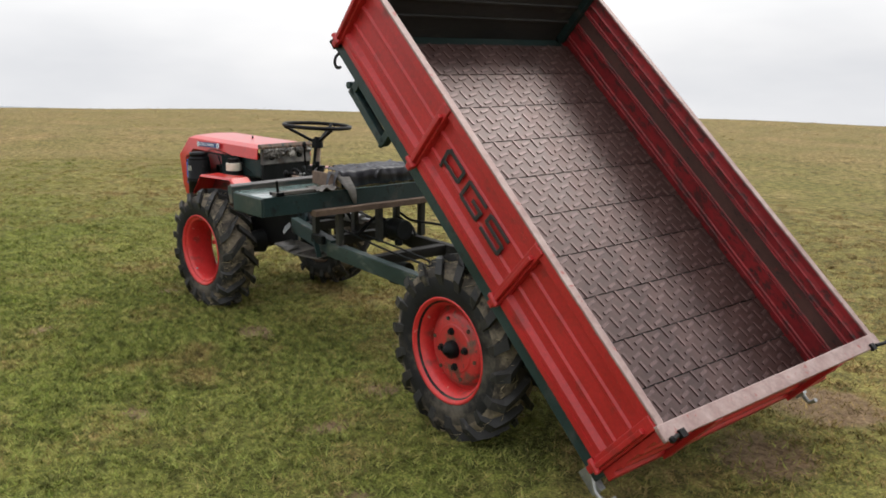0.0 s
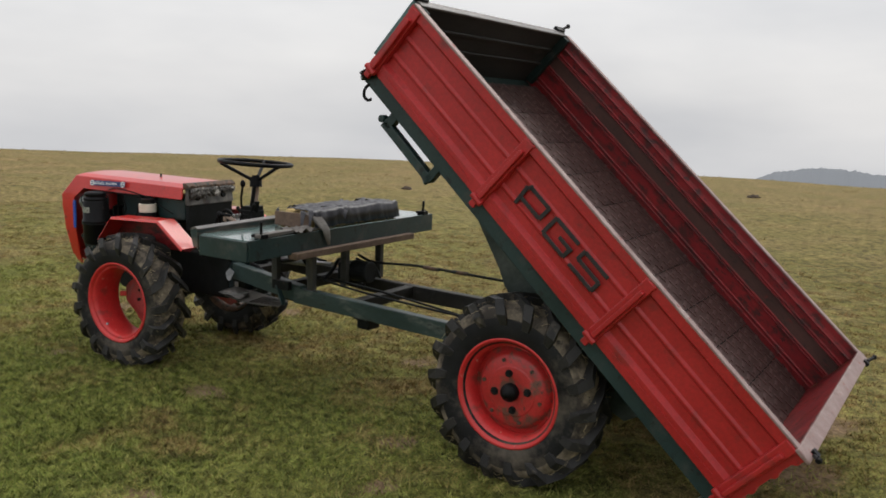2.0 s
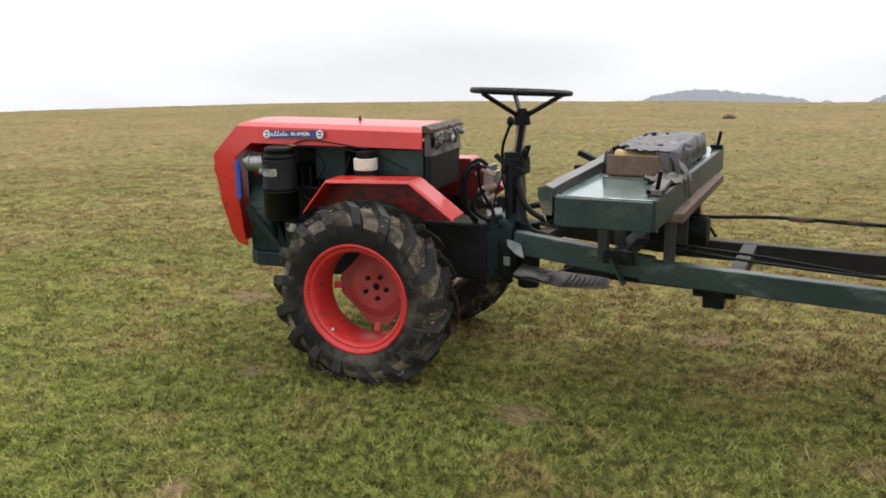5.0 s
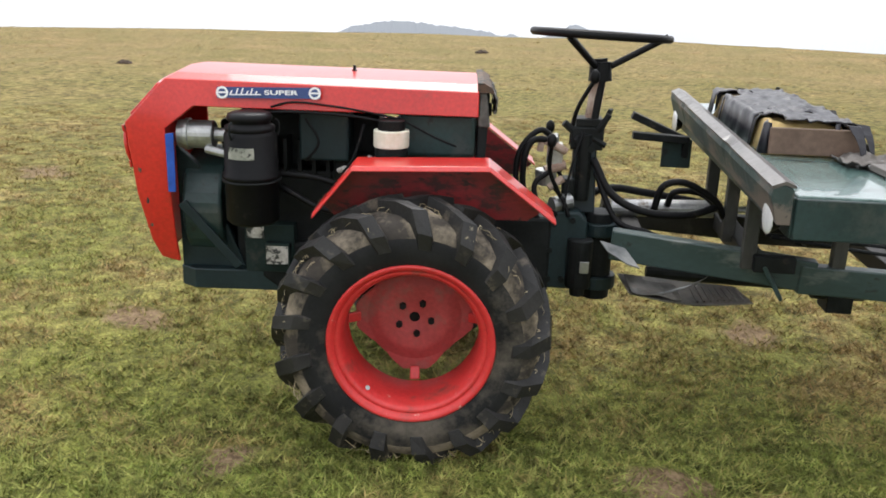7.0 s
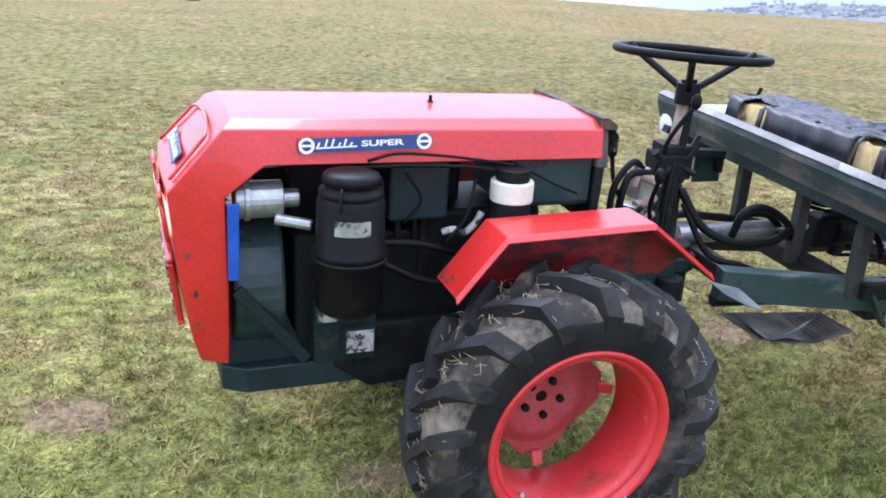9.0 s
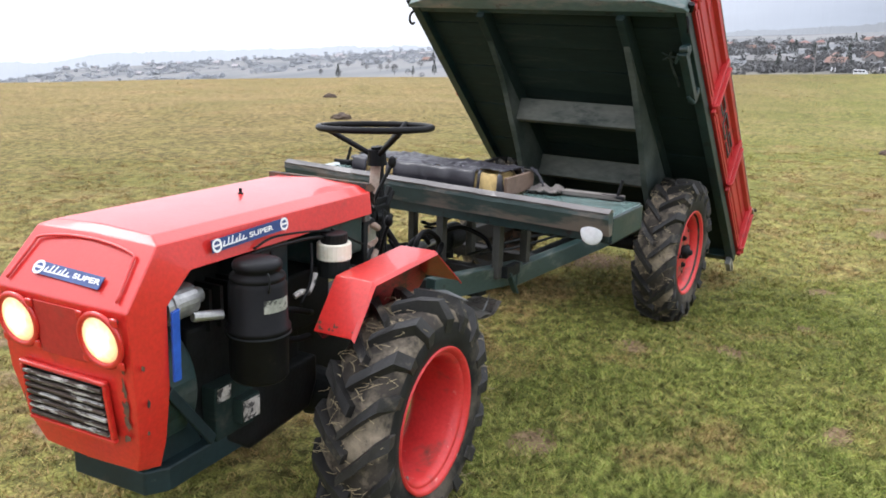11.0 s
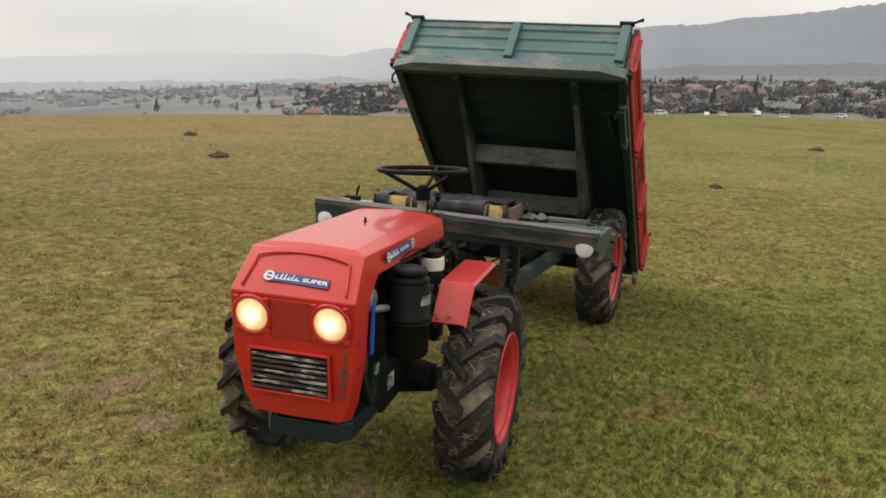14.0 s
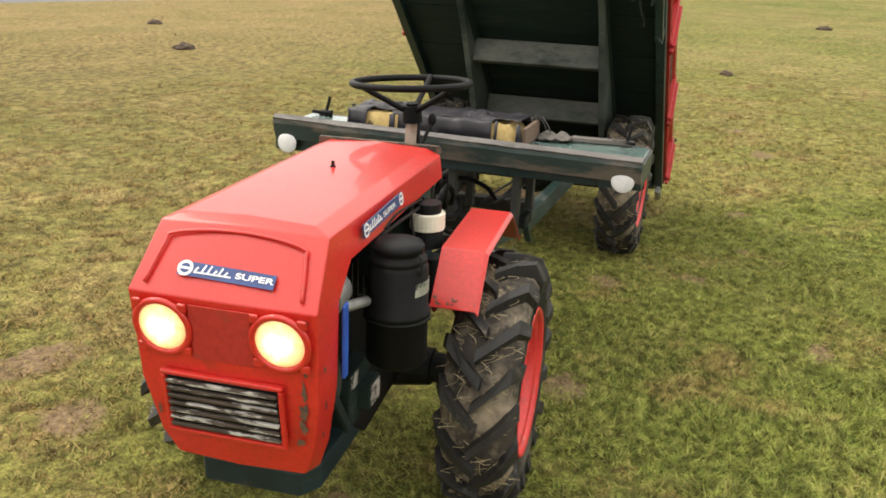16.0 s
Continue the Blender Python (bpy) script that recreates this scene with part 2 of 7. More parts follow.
WORN_IRON = material("worn_grey_green_iron", ((0.050, 0.060, 0.052), (0.120, 0.122, 0.104)), 0.6, scale=6, fine=50, bump=0.2, dirt=(0.022, 0.030, 0.027), dirt_at=0.55, dirt_scale=9, stretch=(1, 0.4, 1), soft=0.12, spec=0.25)
GRIME = material("oily_engine_iron", ((0.006, 0.007, 0.007), (0.016, 0.018, 0.018)), 0.6, metal=0.2, scale=12, fine=70, bump=0.3, dirt=(0.045, 0.038, 0.03), dirt_at=0.64, spec=0.2)
STEEL = material("dull_steel", ((0.28, 0.28, 0.28), (0.46, 0.46, 0.45)), 0.4, metal=0.8, scale=12, fine=70, bump=0.1, dirt=(0.10, 0.08, 0.06), dirt_at=0.6)
CHIP = material("bare_brown_metal", ((0.045, 0.030, 0.022), (0.15, 0.085, 0.050)), 0.75, scale=30, fine=90, bump=0.3, dirt=(0.012, 0.020, 0.018), dirt_at=0.52, dirt_scale=25)
LIP = material("pale_worn_board_edge", ((0.062, 0.054, 0.050), (0.165, 0.150, 0.140)), 0.42, coat=0.15, scale=9, fine=60, bump=0.25, dirt=(0.040, 0.036, 0.030), dirt_at=0.50, dirt_scale=11, soft=0.14, stretch=(1, 0.3, 1), scuff=(0.05, 0.04, 0.03), scuff_at=0.62)
BOARD = material("green_painted_board_worn_grey", ((0.010, 0.026, 0.025), (0.036, 0.058, 0.053)), 0.6, scale=6, fine=50, bump=0.25, dirt=(0.125, 0.102, 0.084), dirt_at=0.465, dirt_scale=9, soft=0.10, stretch=(1, 0.22, 1), scuff=(0.012, 0.015, 0.014), scuff_at=0.58, scuff_scale=12)
RUST = material("rusty_tube", ((0.22, 0.13, 0.09), (0.42, 0.33, 0.27)), 0.7, scale=16, fine=80, bump=0.25, dirt=(0.12, 0.05, 0.03), dirt_at=0.55)
SLAT = material("rusty_slat", ((0.030, 0.022, 0.018), (0.085, 0.060, 0.048)), 0.55, metal=0.1, scale=25, fine=90, bump=0.2, dirt=(0.45, 0.43, 0.40), dirt_at=0.52, dirt_scale=16, soft=0.05, rand=1.0, stretch=(0.5, 3, 1))
CHROME_RUST = material("pitted_chrome", ((0.36, 0.33, 0.30), (0.60, 0.57, 0.54)), 0.45, metal=0.1, scale=30, fine=120, bump=0.15, dirt=(0.035, 0.035, 0.034), dirt_at=0.50, dirt_scale=34)
OLDLABEL = material("peeling_label", ((0.16, 0.17, 0.14), (0.34, 0.34, 0.29)), 0.6, scale=30, fine=90, bump=0.1, dirt=(0.012, 0.013, 0.012), dirt_at=0.50, dirt_scale=26)
PLASTIC = material("yellowed_plastic", ((0.62, 0.58, 0.46), (0.74, 0.71, 0.60)), 0.45, scale=10, fine=60, bump=0.05, dirt=(0.22, 0.19, 0.13), dirt_at=0.62)
BLUE = material("blue_plastic", ((0.015, 0.07, 0.36), (0.02, 0.09, 0.44)), 0.45, scale=10, fine=60, bump=0.05)
DECAL = material("blue_decal", ((0.018, 0.040, 0.14), (0.026, 0.060, 0.20)), 0.35, scale=12, fine=60, bump=0.03, dirt=(0.05, 0.05, 0.08), dirt_at=0.68)
WHITE = material("white_print", ((0.70, 0.71, 0.72), (0.82, 0.82, 0.82)), 0.4, scale=20, fine=80, bump=0.02)
LETTER = material("black_lettering", ((0.012, 0.012, 0.013), (0.030, 0.022, 0.022)), 0.5, scale=20, fine=80, bump=0.05, dirt=(0.35, 0.03, 0.025), dirt_at=0.72, dirt_scale=30)
FOAM = material("yellow_foam", ((0.36, 0.25, 0.09), (0.52, 0.38, 0.16)), 0.9, scale=14, fine=60, bump=0.4, dirt=(0.10, 0.07, 0.04), dirt_at=0.6)
# The grey-lilac patches paint the sheen of the cover into its colour.
TORN = material("torn_black_leatherette", ((0.010, 0.009, 0.013), (0.026, 0.024, 0.031)), 0.40, scale=9, fine=40, bump=0.35, dirt=(0.13, 0.115, 0.125), dirt_at=0.64, dirt_scale=12, soft=0.10)
BROWNWOOD = material("brown_seat_board", ((0.10, 0.062, 0.042), (0.18, 0.12, 0.085)), 0.75, scale=8, fine=60, bump=0.3)
DUSTY = material("dusty_green_steel", ((0.016, 0.028, 0.025), (0.085, 0.098, 0.088)), 0.6, scale=5, fine=50, bump=0.2, dirt=(0.10, 0.10, 0.085), dirt_at=0.60, dirt_scale=6, soft=0.14, stretch=(1, 0.4, 1), spec=0.25)
SILL = material("worn_pale_green_sill", ((0.060, 0.098, 0.090), (0.110, 0.148, 0.138)), 0.5, scale=4, fine=60, bump=0.15, dirt=(0.22, 0.195, 0.180), dirt_at=0.52, dirt_scale=8, stretch=(1, 0.35, 1), soft=0.12, scuff=(0.050, 0.035, 0.030), scuff_at=0.60, scuff_scale=16)
PANEL = material("scratched_grey_panel", ((0.030, 0.030, 0.029), (0.22, 0.205, 0.185)), 0.6, scale=14, fine=70, bump=0.3, dirt=(0.07, 0.05, 0.035), dirt_at=0.58)
BARESHEET = material("bare_dull_sheet", ((0.07, 0.078, 0.078), (0.19, 0.19, 0.185)), 0.5, metal=0.2, scale=14, fine=60, bump=0.2, dirt=(0.05, 0.045, 0.04), dirt_at=0.56)
GLASSY = material("lamp_glass_unlit", ((0.62, 0.63, 0.64), (0.80, 0.81, 0.82)), 0.15, scale=14, fine=90, bump=0.1, coat=0.5)


def glow(name, colour, strength):
    m = bpy.data.materials.new(name)
    m.use_nodes = True
    n, l = m.node_tree.nodes, m.node_tree.links
    b = n["Principled BSDF"]
    b.inputs["Base Color"].default_value = lin(colour)
    b.inputs["Roughness"].default_value = 0.2
    co = n.new("ShaderNodeTexCoord")
    ln = n.new("ShaderNodeVectorMath")
    ln.operation = "LENGTH"
    l.new(co.outputs["Object"], ln.inputs[0])
    g = n.new("ShaderNodeTexNoise")
    g.inputs["Scale"].default_value = 42
    l.new(co.outputs["Object"], g.inputs["Vector"])
    sh = n.new("ShaderNodeMath")
    sh.operation, sh.inputs[1].default_value = "MULTIPLY_ADD", 0.036
    l.new(g.outputs["Fac"], sh.inputs[0])
    l.new(ln.outputs["Value"], sh.inputs[2])
    c = n.new("ShaderNodeValToRGB")
    c.color_ramp.elements[0].position, c.color_ramp.elements[0].color = 0.42, (1.0, 0.95, 0.83, 1)
    c.color_ramp.elements[1].position, c.color_ramp.elements[1].color = 0.95, (1.0, 0.62, 0.26, 1)
    r = n.new("ShaderNodeMapRange")
    r.inputs["From Min"].default_value, r.inputs["From Max"].default_value = 0.0, 0.075
    l.new(sh.outputs[0], r.inputs["Value"])
    l.new(r.outputs["Result"], c.inputs["Fac"])
    p = n.new("ShaderNodeMapRange")
    p.inputs["From Min"].default_value, p.inputs["From Max"].default_value = 0.02, 0.075
    p.inputs["To Min"].default_value, p.inputs["To Max"].default_value = strength * 2.1, strength * 0.30
    l.new(sh.outputs[0], p.inputs["Value"])
    l.new(c.outputs["Color"], b.inputs["Emission Color"])
    l.new(p.outputs["Result"], b.inputs["Emission Strength"])
    return m


LIT = glow("lit_headlight", (1.0, 0.74, 0.40), 1.15)


# ---- mesh helpers ----
def part(name, bm, mat, parent=None, label="", m=None, smooth=False, bevel=0.0, solid=0.0):
    """One mesh object from a bmesh, linked under its thing or part."""
    me = bpy.data.meshes.new(name)
    bmesh.ops.recalc_face_normals(bm, faces=bm.faces)
    if smooth:
        for f in bm.faces:
            f.smooth = True
    bm.to_mesh(me)
    bm.free()
    for one in (mat if isinstance(mat, (list, tuple)) else [mat]):
        me.materials.append(one)
    ob = new(name, me)
    ob.parent = parent
    if m is not None:
        ob.matrix_local = m
    if solid:
        mod = ob.modifiers.new("thickness", "SOLIDIFY")
        mod.thickness, mod.offset = solid, -1
    if bevel:
        mod = ob.modifiers.new("worn_edges", "BEVEL")
        mod.width, mod.segments, mod.limit_method, mod.angle_limit = bevel, 2, "ANGLE", radians(35)
    if label:
        tagged(ob, label)
    return ob


def box(bm, centre, size, rot=None, mi=0):
    mm = Matrix.Translation(centre) @ (rot.to_4x4() if rot is not None else Matrix.Identity(4)) @ Matrix.Diagonal((*size, 1))
    r = bmesh.ops.create_cube(bm, size=1.0, matrix=mm)
    for f in {f for v in r["verts"] for f in v.link_faces}:
        f.material_index = mi
    return r["verts"]


def beam(bm, a, b, w, h, up=(0, 0, 1), mi=0):
    """A bar of section w by h from a to b."""
    a, b = Vector(a), Vector(b)
    x = (b - a).normalized()
    y = Vector(up).cross(x).normalized()
    z = x.cross(y)
    rot = Matrix((x, y, z)).transposed()
    return box(bm, (a + b) / 2, ((b - a).length, w, h), rot, mi)


def rod(bm, a, b, r, r2=None, seg=14, caps=True, mi=0):
    a, b = Vector(a), Vector(b)
    d = b - a
    mm = Matrix.Translation((a + b) / 2) @ d.to_track_quat("Z", "Y").to_matrix().to_4x4()
    r_ = bmesh.ops.create_cone(bm, cap_ends=caps, segments=seg, radius1=r, radius2=r if r2 is None else r2, depth=d.length, matrix=mm)
    for f in {f for v in r_["verts"] for f in v.link_faces}:
        f.material_index = mi
    return r_["verts"]


def pipe(bm, pts, r, seg=8, steps=6):
    """A smooth hose through points."""
    p = [Vector(q) for q in pts]
    p = [p[0] * 2 - p[1]] + p + [p[-1] * 2 - p[-2]]
    line = []
    for i in range(1, len(p) - 2):
        for k in range(steps):
            t = k / steps
            line.append(0.5 * ((2 * p[i]) + (p[i + 1] - p[i - 1]) * t + (2 * p[i - 1] - 5 * p[i] + 4 * p[i + 1] - p[i + 2]) * t * t + (3 * p[i] - p[i - 1] - 3 * p[i + 1] + p[i + 2]) * t ** 3))
    line.append(p[-2])
    rings = []
    for i, c in enumerate(line):
        d = (line[min(i + 1, len(line) - 1)] - line[max(i - 1, 0)]).normalized()
        u = d.cross(Vector((0.31, 0.2, 0.93))).normalized()
        v = d.cross(u)
        rings.append([bm.verts.new(c + r * (math.cos(a) * u + math.sin(a) * v)) for a in (2 * math.pi * k / seg for k in range(seg))])
    for a, b in zip(rings, rings[1:]):
        for k in range(seg):
            bm.faces.new((a[k], a[(k + 1) % seg], b[(k + 1) % seg], b[k]))
    bm.faces.new(rings[0][::-1])
    bm.faces.new(rings[-1])


def prism(bm, outline, a, b, axis="y", mi=0):
    """An outline of (p, q) pairs pushed from a to b along an axis."""
    def at(p, q, t):
        return {"y": (p, t, q), "x": (t, p, q), "z": (p, q, t)}[axis]
    lo = [bm.verts.new(at(p, q, a)) for p, q in outline]
    hi = [bm.verts.new(at(p, q, b)) for p, q in outline]
    fs = [bm.faces.new(lo), bm.faces.new(hi[::-1])]
    for i in range(len(lo)):
        j = (i + 1) % len(lo)
        fs.append(bm.faces.new((lo[i], hi[i], hi[j], lo[j])))
    for f in fs:
        f.material_index = mi


def lathe(bm, profile, seg=48, closed=False, mi=0):
    """Turns (radius, along) pairs round the y axis."""
    rings = [[bm.verts.new((r * math.cos(2 * math.pi * k / seg), y, r * math.sin(2 * math.pi * k / seg))) for k in range(seg)] for r, y in profile]
    pairs = list(zip(rings, rings[1:])) + ([(rings[-1], rings[0])] if closed else [])
    for a, b in pairs:
        for k in range(seg):
            f = bm.faces.new((a[k], a[(k + 1) % seg], b[(k + 1) % seg], b[k]))
            f.material_index, f.smooth = mi, True
    return rings


def disc(bm, r, y, seg=48, mi=0):
    f = bm.faces.new([bm.verts.new((r * math.cos(2 * math.pi * k / seg), y, r * math.sin(2 * math.pi * k / seg))) for k in range(seg)])
    f.material_index = mi
    return f


def thing(name, label, category, m=None, group=""):
    e = new(name)
    if m is not None:
        e.matrix_world = m
    return tagged(e, label, category, group)


# ---- ground, distance ----
def smooth01(t):
    t = max(0.0, min(1.0, t))
    return t * t * (3 - 2 * t)


def by_azimuth(table, az):
    """Linear reading of (azimuth, value) pairs that go once round."""
    for (a, va), (b, vb) in zip(table, table[1:]):
        if a <= az <= b:
            return va + (vb - va) * (az - a) / (b - a)
    return table[-1][1]


CREST = [(-180, 45), (-170, 36), (-160, 27), (-145, 24), (-125, 21), (-110, 22), (-95, 25), (-75, 24.5), (-55, 25), (-30, 22), (-10, 24), (60, 30), (140, 34), (165, 50), (180, 45)]
VALLEY = [(-180, -6.8), (-165, -9), (-150, -13), (-125, -34), (-105, -60), (-60, -60), (100, -60), (150, -12), (165, -6.8), (180, -6.8)]
CLIMB = [(-180, 0.030), (-165, 0.020), (-150, 0.004), (-125, 0.0), (-105, -0.05), (100, -0.05), (150, 0.0), (165, 0.03), (180, 0.030)]
MIDDLE = Vector((1.5, 0.5))


def ground_height(x, y):
    r = math.hypot(x - MIDDLE.x, y - MIDDLE.y)
    az = math.degrees(math.atan2(y - MIDDLE.y, x - MIDDLE.x))
    near = 1 - smooth01((r - 14) / 30)
    z = -0.012 * max(-3, min(3, y))
    z += near * (0.030 * noise.noise((x * 0.9, y * 0.9, 0)) + 0.012 * noise.noise((x * 3.1, y * 3.1, 4)))
    z += 0.10 * smooth01((r - 6) / 10) * noise.noise((x * 0.17, y * 0.17, 9)) * (1 - smooth01((r - 30) / 30))
    e = by_azimuth(CREST, az)
    if r > e:
        d = r - e
        drop = 0.002 * d * d if d < 20 else 0.8 + 0.08 * (d - 20)
        floor_z = by_azimuth(VALLEY, az) + by_azimuth(CLIMB, az) * max(0, r - 230)
        z = max(z - drop, floor_z) - 0.12 * max(0, r - 950)
    return z


def grass_material():
    m = bpy.data.materials.new("pasture")
    m.use_nodes = True
    n, l = m.node_tree.nodes, m.node_tree.links
    b = n["Principled BSDF"]
    co = n.new("ShaderNodeTexCoord")

    def nz(s, d=5, r=0.6):
        t = n.new("ShaderNodeTexNoise")
        t.inputs["Scale"].default_value, t.inputs["Detail"].default_value, t.inputs["Roughness"].default_value = s, d, r
        l.new(co.outputs["Object"], t.inputs["Vector"])
        return t

    def ramp(src, a, b_):
        c = n.new("ShaderNodeValToRGB")
        c.color_ramp.elements[0].position, c.color_ramp.elements[1].position = a, b_
        l.new(src, c.inputs["Fac"])
        return c.outputs["Color"]

    def mix(f, a, b_, mode="MIX"):
        c = n.new("ShaderNodeMixRGB")
        c.blend_type = mode
        for k, v in (("Fac", f), ("Color1", a), ("Color2", b_)):
            if isinstance(v, (tuple, float)):
                c.inputs[k].default_value = v
            else:
                l.new(v, c.inputs[k])
        return c.outputs["Color"]
    green = mix(ramp(nz(0.35).outputs["Fac"], 0.35, 0.65), (0.100, 0.117, 0.022, 1), (0.158, 0.158, 0.038, 1))
    dry = mix(ramp(nz(0.9).outputs["Fac"], 0.4, 0.6), (0.245, 0.192, 0.074, 1), (0.185, 0.142, 0.054, 1))
    f1 = ramp(nz(0.10, 6, 0.7).outputs["Fac"], 0.42, 0.58)
    f2 = ramp(nz(1.3, 6, 0.7).outputs["Fac"], 0.50, 0.62)
    both = mix(0.55, f1, f2)
    pos = n.new("ShaderNodeSeparateXYZ")
    l.new(co.outputs["Object"], pos.inputs["Vector"])
    side = n.new("ShaderNodeMapRange")
    side.inputs["From Min"].default_value, side.inputs["From Max"].default_value = -0.5, -7.5
    side.inputs["To Max"].default_value = 0.85
    add = n.new("ShaderNodeMath")
    add.operation, add.inputs[1].default_value = "MULTIPLY_ADD", 0.25
    l.new(pos.outputs["X"], add.inputs[0])
    l.new(pos.outputs["Y"], add.inputs[2])
    l.new(pos.outputs["Y"], side.inputs["Value"])
    behind = n.new("ShaderNodeMapRange")
    behind.inputs["From Min"].default_value, behind.inputs["From Max"].default_value = 4.0, -5.0
    behind.inputs["To Min"].default_value, behind.inputs["To Max"].default_value = 0.22, 0.8
    l.new(pos.outputs["X"], behind.inputs["Value"])
    corner = n.new("ShaderNodeMath")
    corner.operation = "MULTIPLY"
    l.new(side.outputs["Result"], corner.inputs[0])
    l.new(behind.outputs["Result"], corner.inputs[1])
    lush = n.new("ShaderNodeMapRange")
    lush.inputs["From Min"].default_value, lush.inputs["From Max"].default_value = -1.0, 4.0
    lush.inputs["To Max"].default_value = 0.65
    l.new(add.outputs[0], lush.inputs["Value"])
    both = mix(lush.outputs["Result"], both, (0.0, 0.0, 0.0, 1))
    c = mix(both, green, dry)
    brown = mix(ramp(nz(0.7, 6, 0.7).outputs["Fac"], 0.38, 0.62), (0.175, 0.124, 0.047, 1), (0.104, 0.074, 0.029, 1))
    c = mix(corner.outputs[0], c, brown)
    out = n.new("ShaderNodeVectorMath")
    out.operation = "LENGTH"
    l.new(co.outputs["Object"], out.inputs[0])
    rim = n.new("ShaderNodeMapRange")
    rim.inputs["From Min"].default_value, rim.inputs["From Max"].default_value = 6.0, 17.0
    rim.inputs["To Max"].default_value = 0.95
    l.new(out.outputs["Value"], rim.inputs["Value"])
    lee = n.new("ShaderNodeMapRange")
    lee.inputs["From Min"].default_value, lee.inputs["From Max"].default_value = 8.0, -5.0
    slant = n.new("ShaderNodeMath")
    slant.operation, slant.inputs[1].default_value = "MULTIPLY_ADD", -0.35
    l.new(pos.outputs["X"], slant.inputs[0])
    l.new(pos.outputs["Y"], slant.inputs[2])
    l.new(slant.outputs[0], lee.inputs["Value"])
    sere = n.new("ShaderNodeMath")
    sere.operation = "MULTIPLY"
    l.new(rim.outputs["Result"], sere.inputs[0])
    l.new(lee.outputs["Result"], sere.inputs[1])
    c = mix(sere.outputs[0], c, mix(ramp(nz(0.55, 6, 0.7).outputs["Fac"], 0.36, 0.60), (0.245, 0.172, 0.074, 1), (0.180, 0.145, 0.052, 1)))
    tuft = nz(11, 5, 0.7)
    c = mix(0.62, c, ramp(tuft.outputs["Fac"], 0.36, 0.66), "OVERLAY")
    c = mix(0.55, c, ramp(nz(70, 3, 0.7).outputs["Fac"], 0.34, 0.66), "OVERLAY")
    at = n.new("ShaderNodeAttribute")
    at.attribute_name = "wear"
    ws = n.new("ShaderNodeMath")
    ws.operation, ws.inputs[1].default_value = "MULTIPLY_ADD", 0.42
    l.new(at.outputs["Fac"], ws.inputs[0])
    l.new(nz(5.5, 7, 0.75).outputs["Fac"], ws.inputs[2])
    soil = ramp(ws.outputs[0], 0.66, 0.80)
    earth = mix(ramp(nz(32, 6, 0.75).outputs["Fac"], 0.38, 0.62), (0.105, 0.068, 0.038, 1), (0.270, 0.190, 0.110, 1))
    c = mix(soil, c, earth)
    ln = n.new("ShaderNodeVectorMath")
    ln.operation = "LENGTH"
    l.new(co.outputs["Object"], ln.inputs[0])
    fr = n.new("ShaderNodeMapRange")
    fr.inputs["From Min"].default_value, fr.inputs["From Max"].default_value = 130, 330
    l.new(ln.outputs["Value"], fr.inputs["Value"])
    # Village land far off; its greys are also paled to hold the mist.
    hazed_plots = mix(ramp(nz(0.012, 3, 0.5).outputs["Fac"], 0.42, 0.58), (0.150, 0.158, 0.165, 1), (0.205, 0.205, 0.202, 1))
    c = mix(fr.outputs["Result"], c, hazed_plots)
    l.new(c, b.inputs["Base Color"])
    b.inputs["Roughness"].default_value = 0.95
    b.inputs["Specular IOR Level"].default_value = 0.15
    bn = n.new("ShaderNodeBump")
    bn.inputs["Strength"].default_value, bn.inputs["Distance"].default_value = 0.6, 0.03
    fine = nz(45, 4, 0.7)
    l.new(mix(0.5, tuft.outputs["Fac"], fine.outputs["Fac"]), bn.inputs["Height"])
    l.new(bn.outputs["Normal"], b.inputs["Normal"])
    return m


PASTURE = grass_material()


BARE = [(1.92, 0.62, 0.20, 0.13), (0.43, 1.04, 0.17, 0.10), (2.54, -1.55, 0.34, 0.20), (2.86, -1.06, 0.22, 0.15), (-0.95, -0.30, 0.40, 0.30), (-0.85, -1.05, 0.42, 0.32), (1.38, -0.66, 0.22, 0.14), (3.95, -0.34, 0.26, 0.17), (3.22, 0.67, 0.16, 0.10), (5.84, -2.95, 0.35, 0.22), (2.52, -2.16, 0.26, 0.15), (0.65, 0.56, 0.18, 0.12), (1.15, 1.64, 0.14, 0.08), (-0.20, 1.29, 0.14, 0.09), (-1.06, 1.24, 0.16, 0.10), (3.04, 0.11, 0.20, 0.14), (2.78, 1.63, 0.15, 0.09), (-3.2, 1.4, 0.3, 0.12), (-4.4, 1.1, 0.35, 0.14)]


def wear_at(x, y):
    """How far the turf is worn to bare earth, 0 to 1."""
    best = 0.0
    for k, (cx, cy, a, b) in enumerate(BARE):
        dx, dy = x - cx, y - cy
        if abs(dx) < 1 and abs(dy) < 1:
            c, s = math.cos(k * 1.3), math.sin(k * 1.3)
            q = math.hypot((dx * c + dy * s) / a, (dy * c - dx * s) / b)
            best = max(best, 1 - smooth01((q - 0.2) / 1.1))
    return best


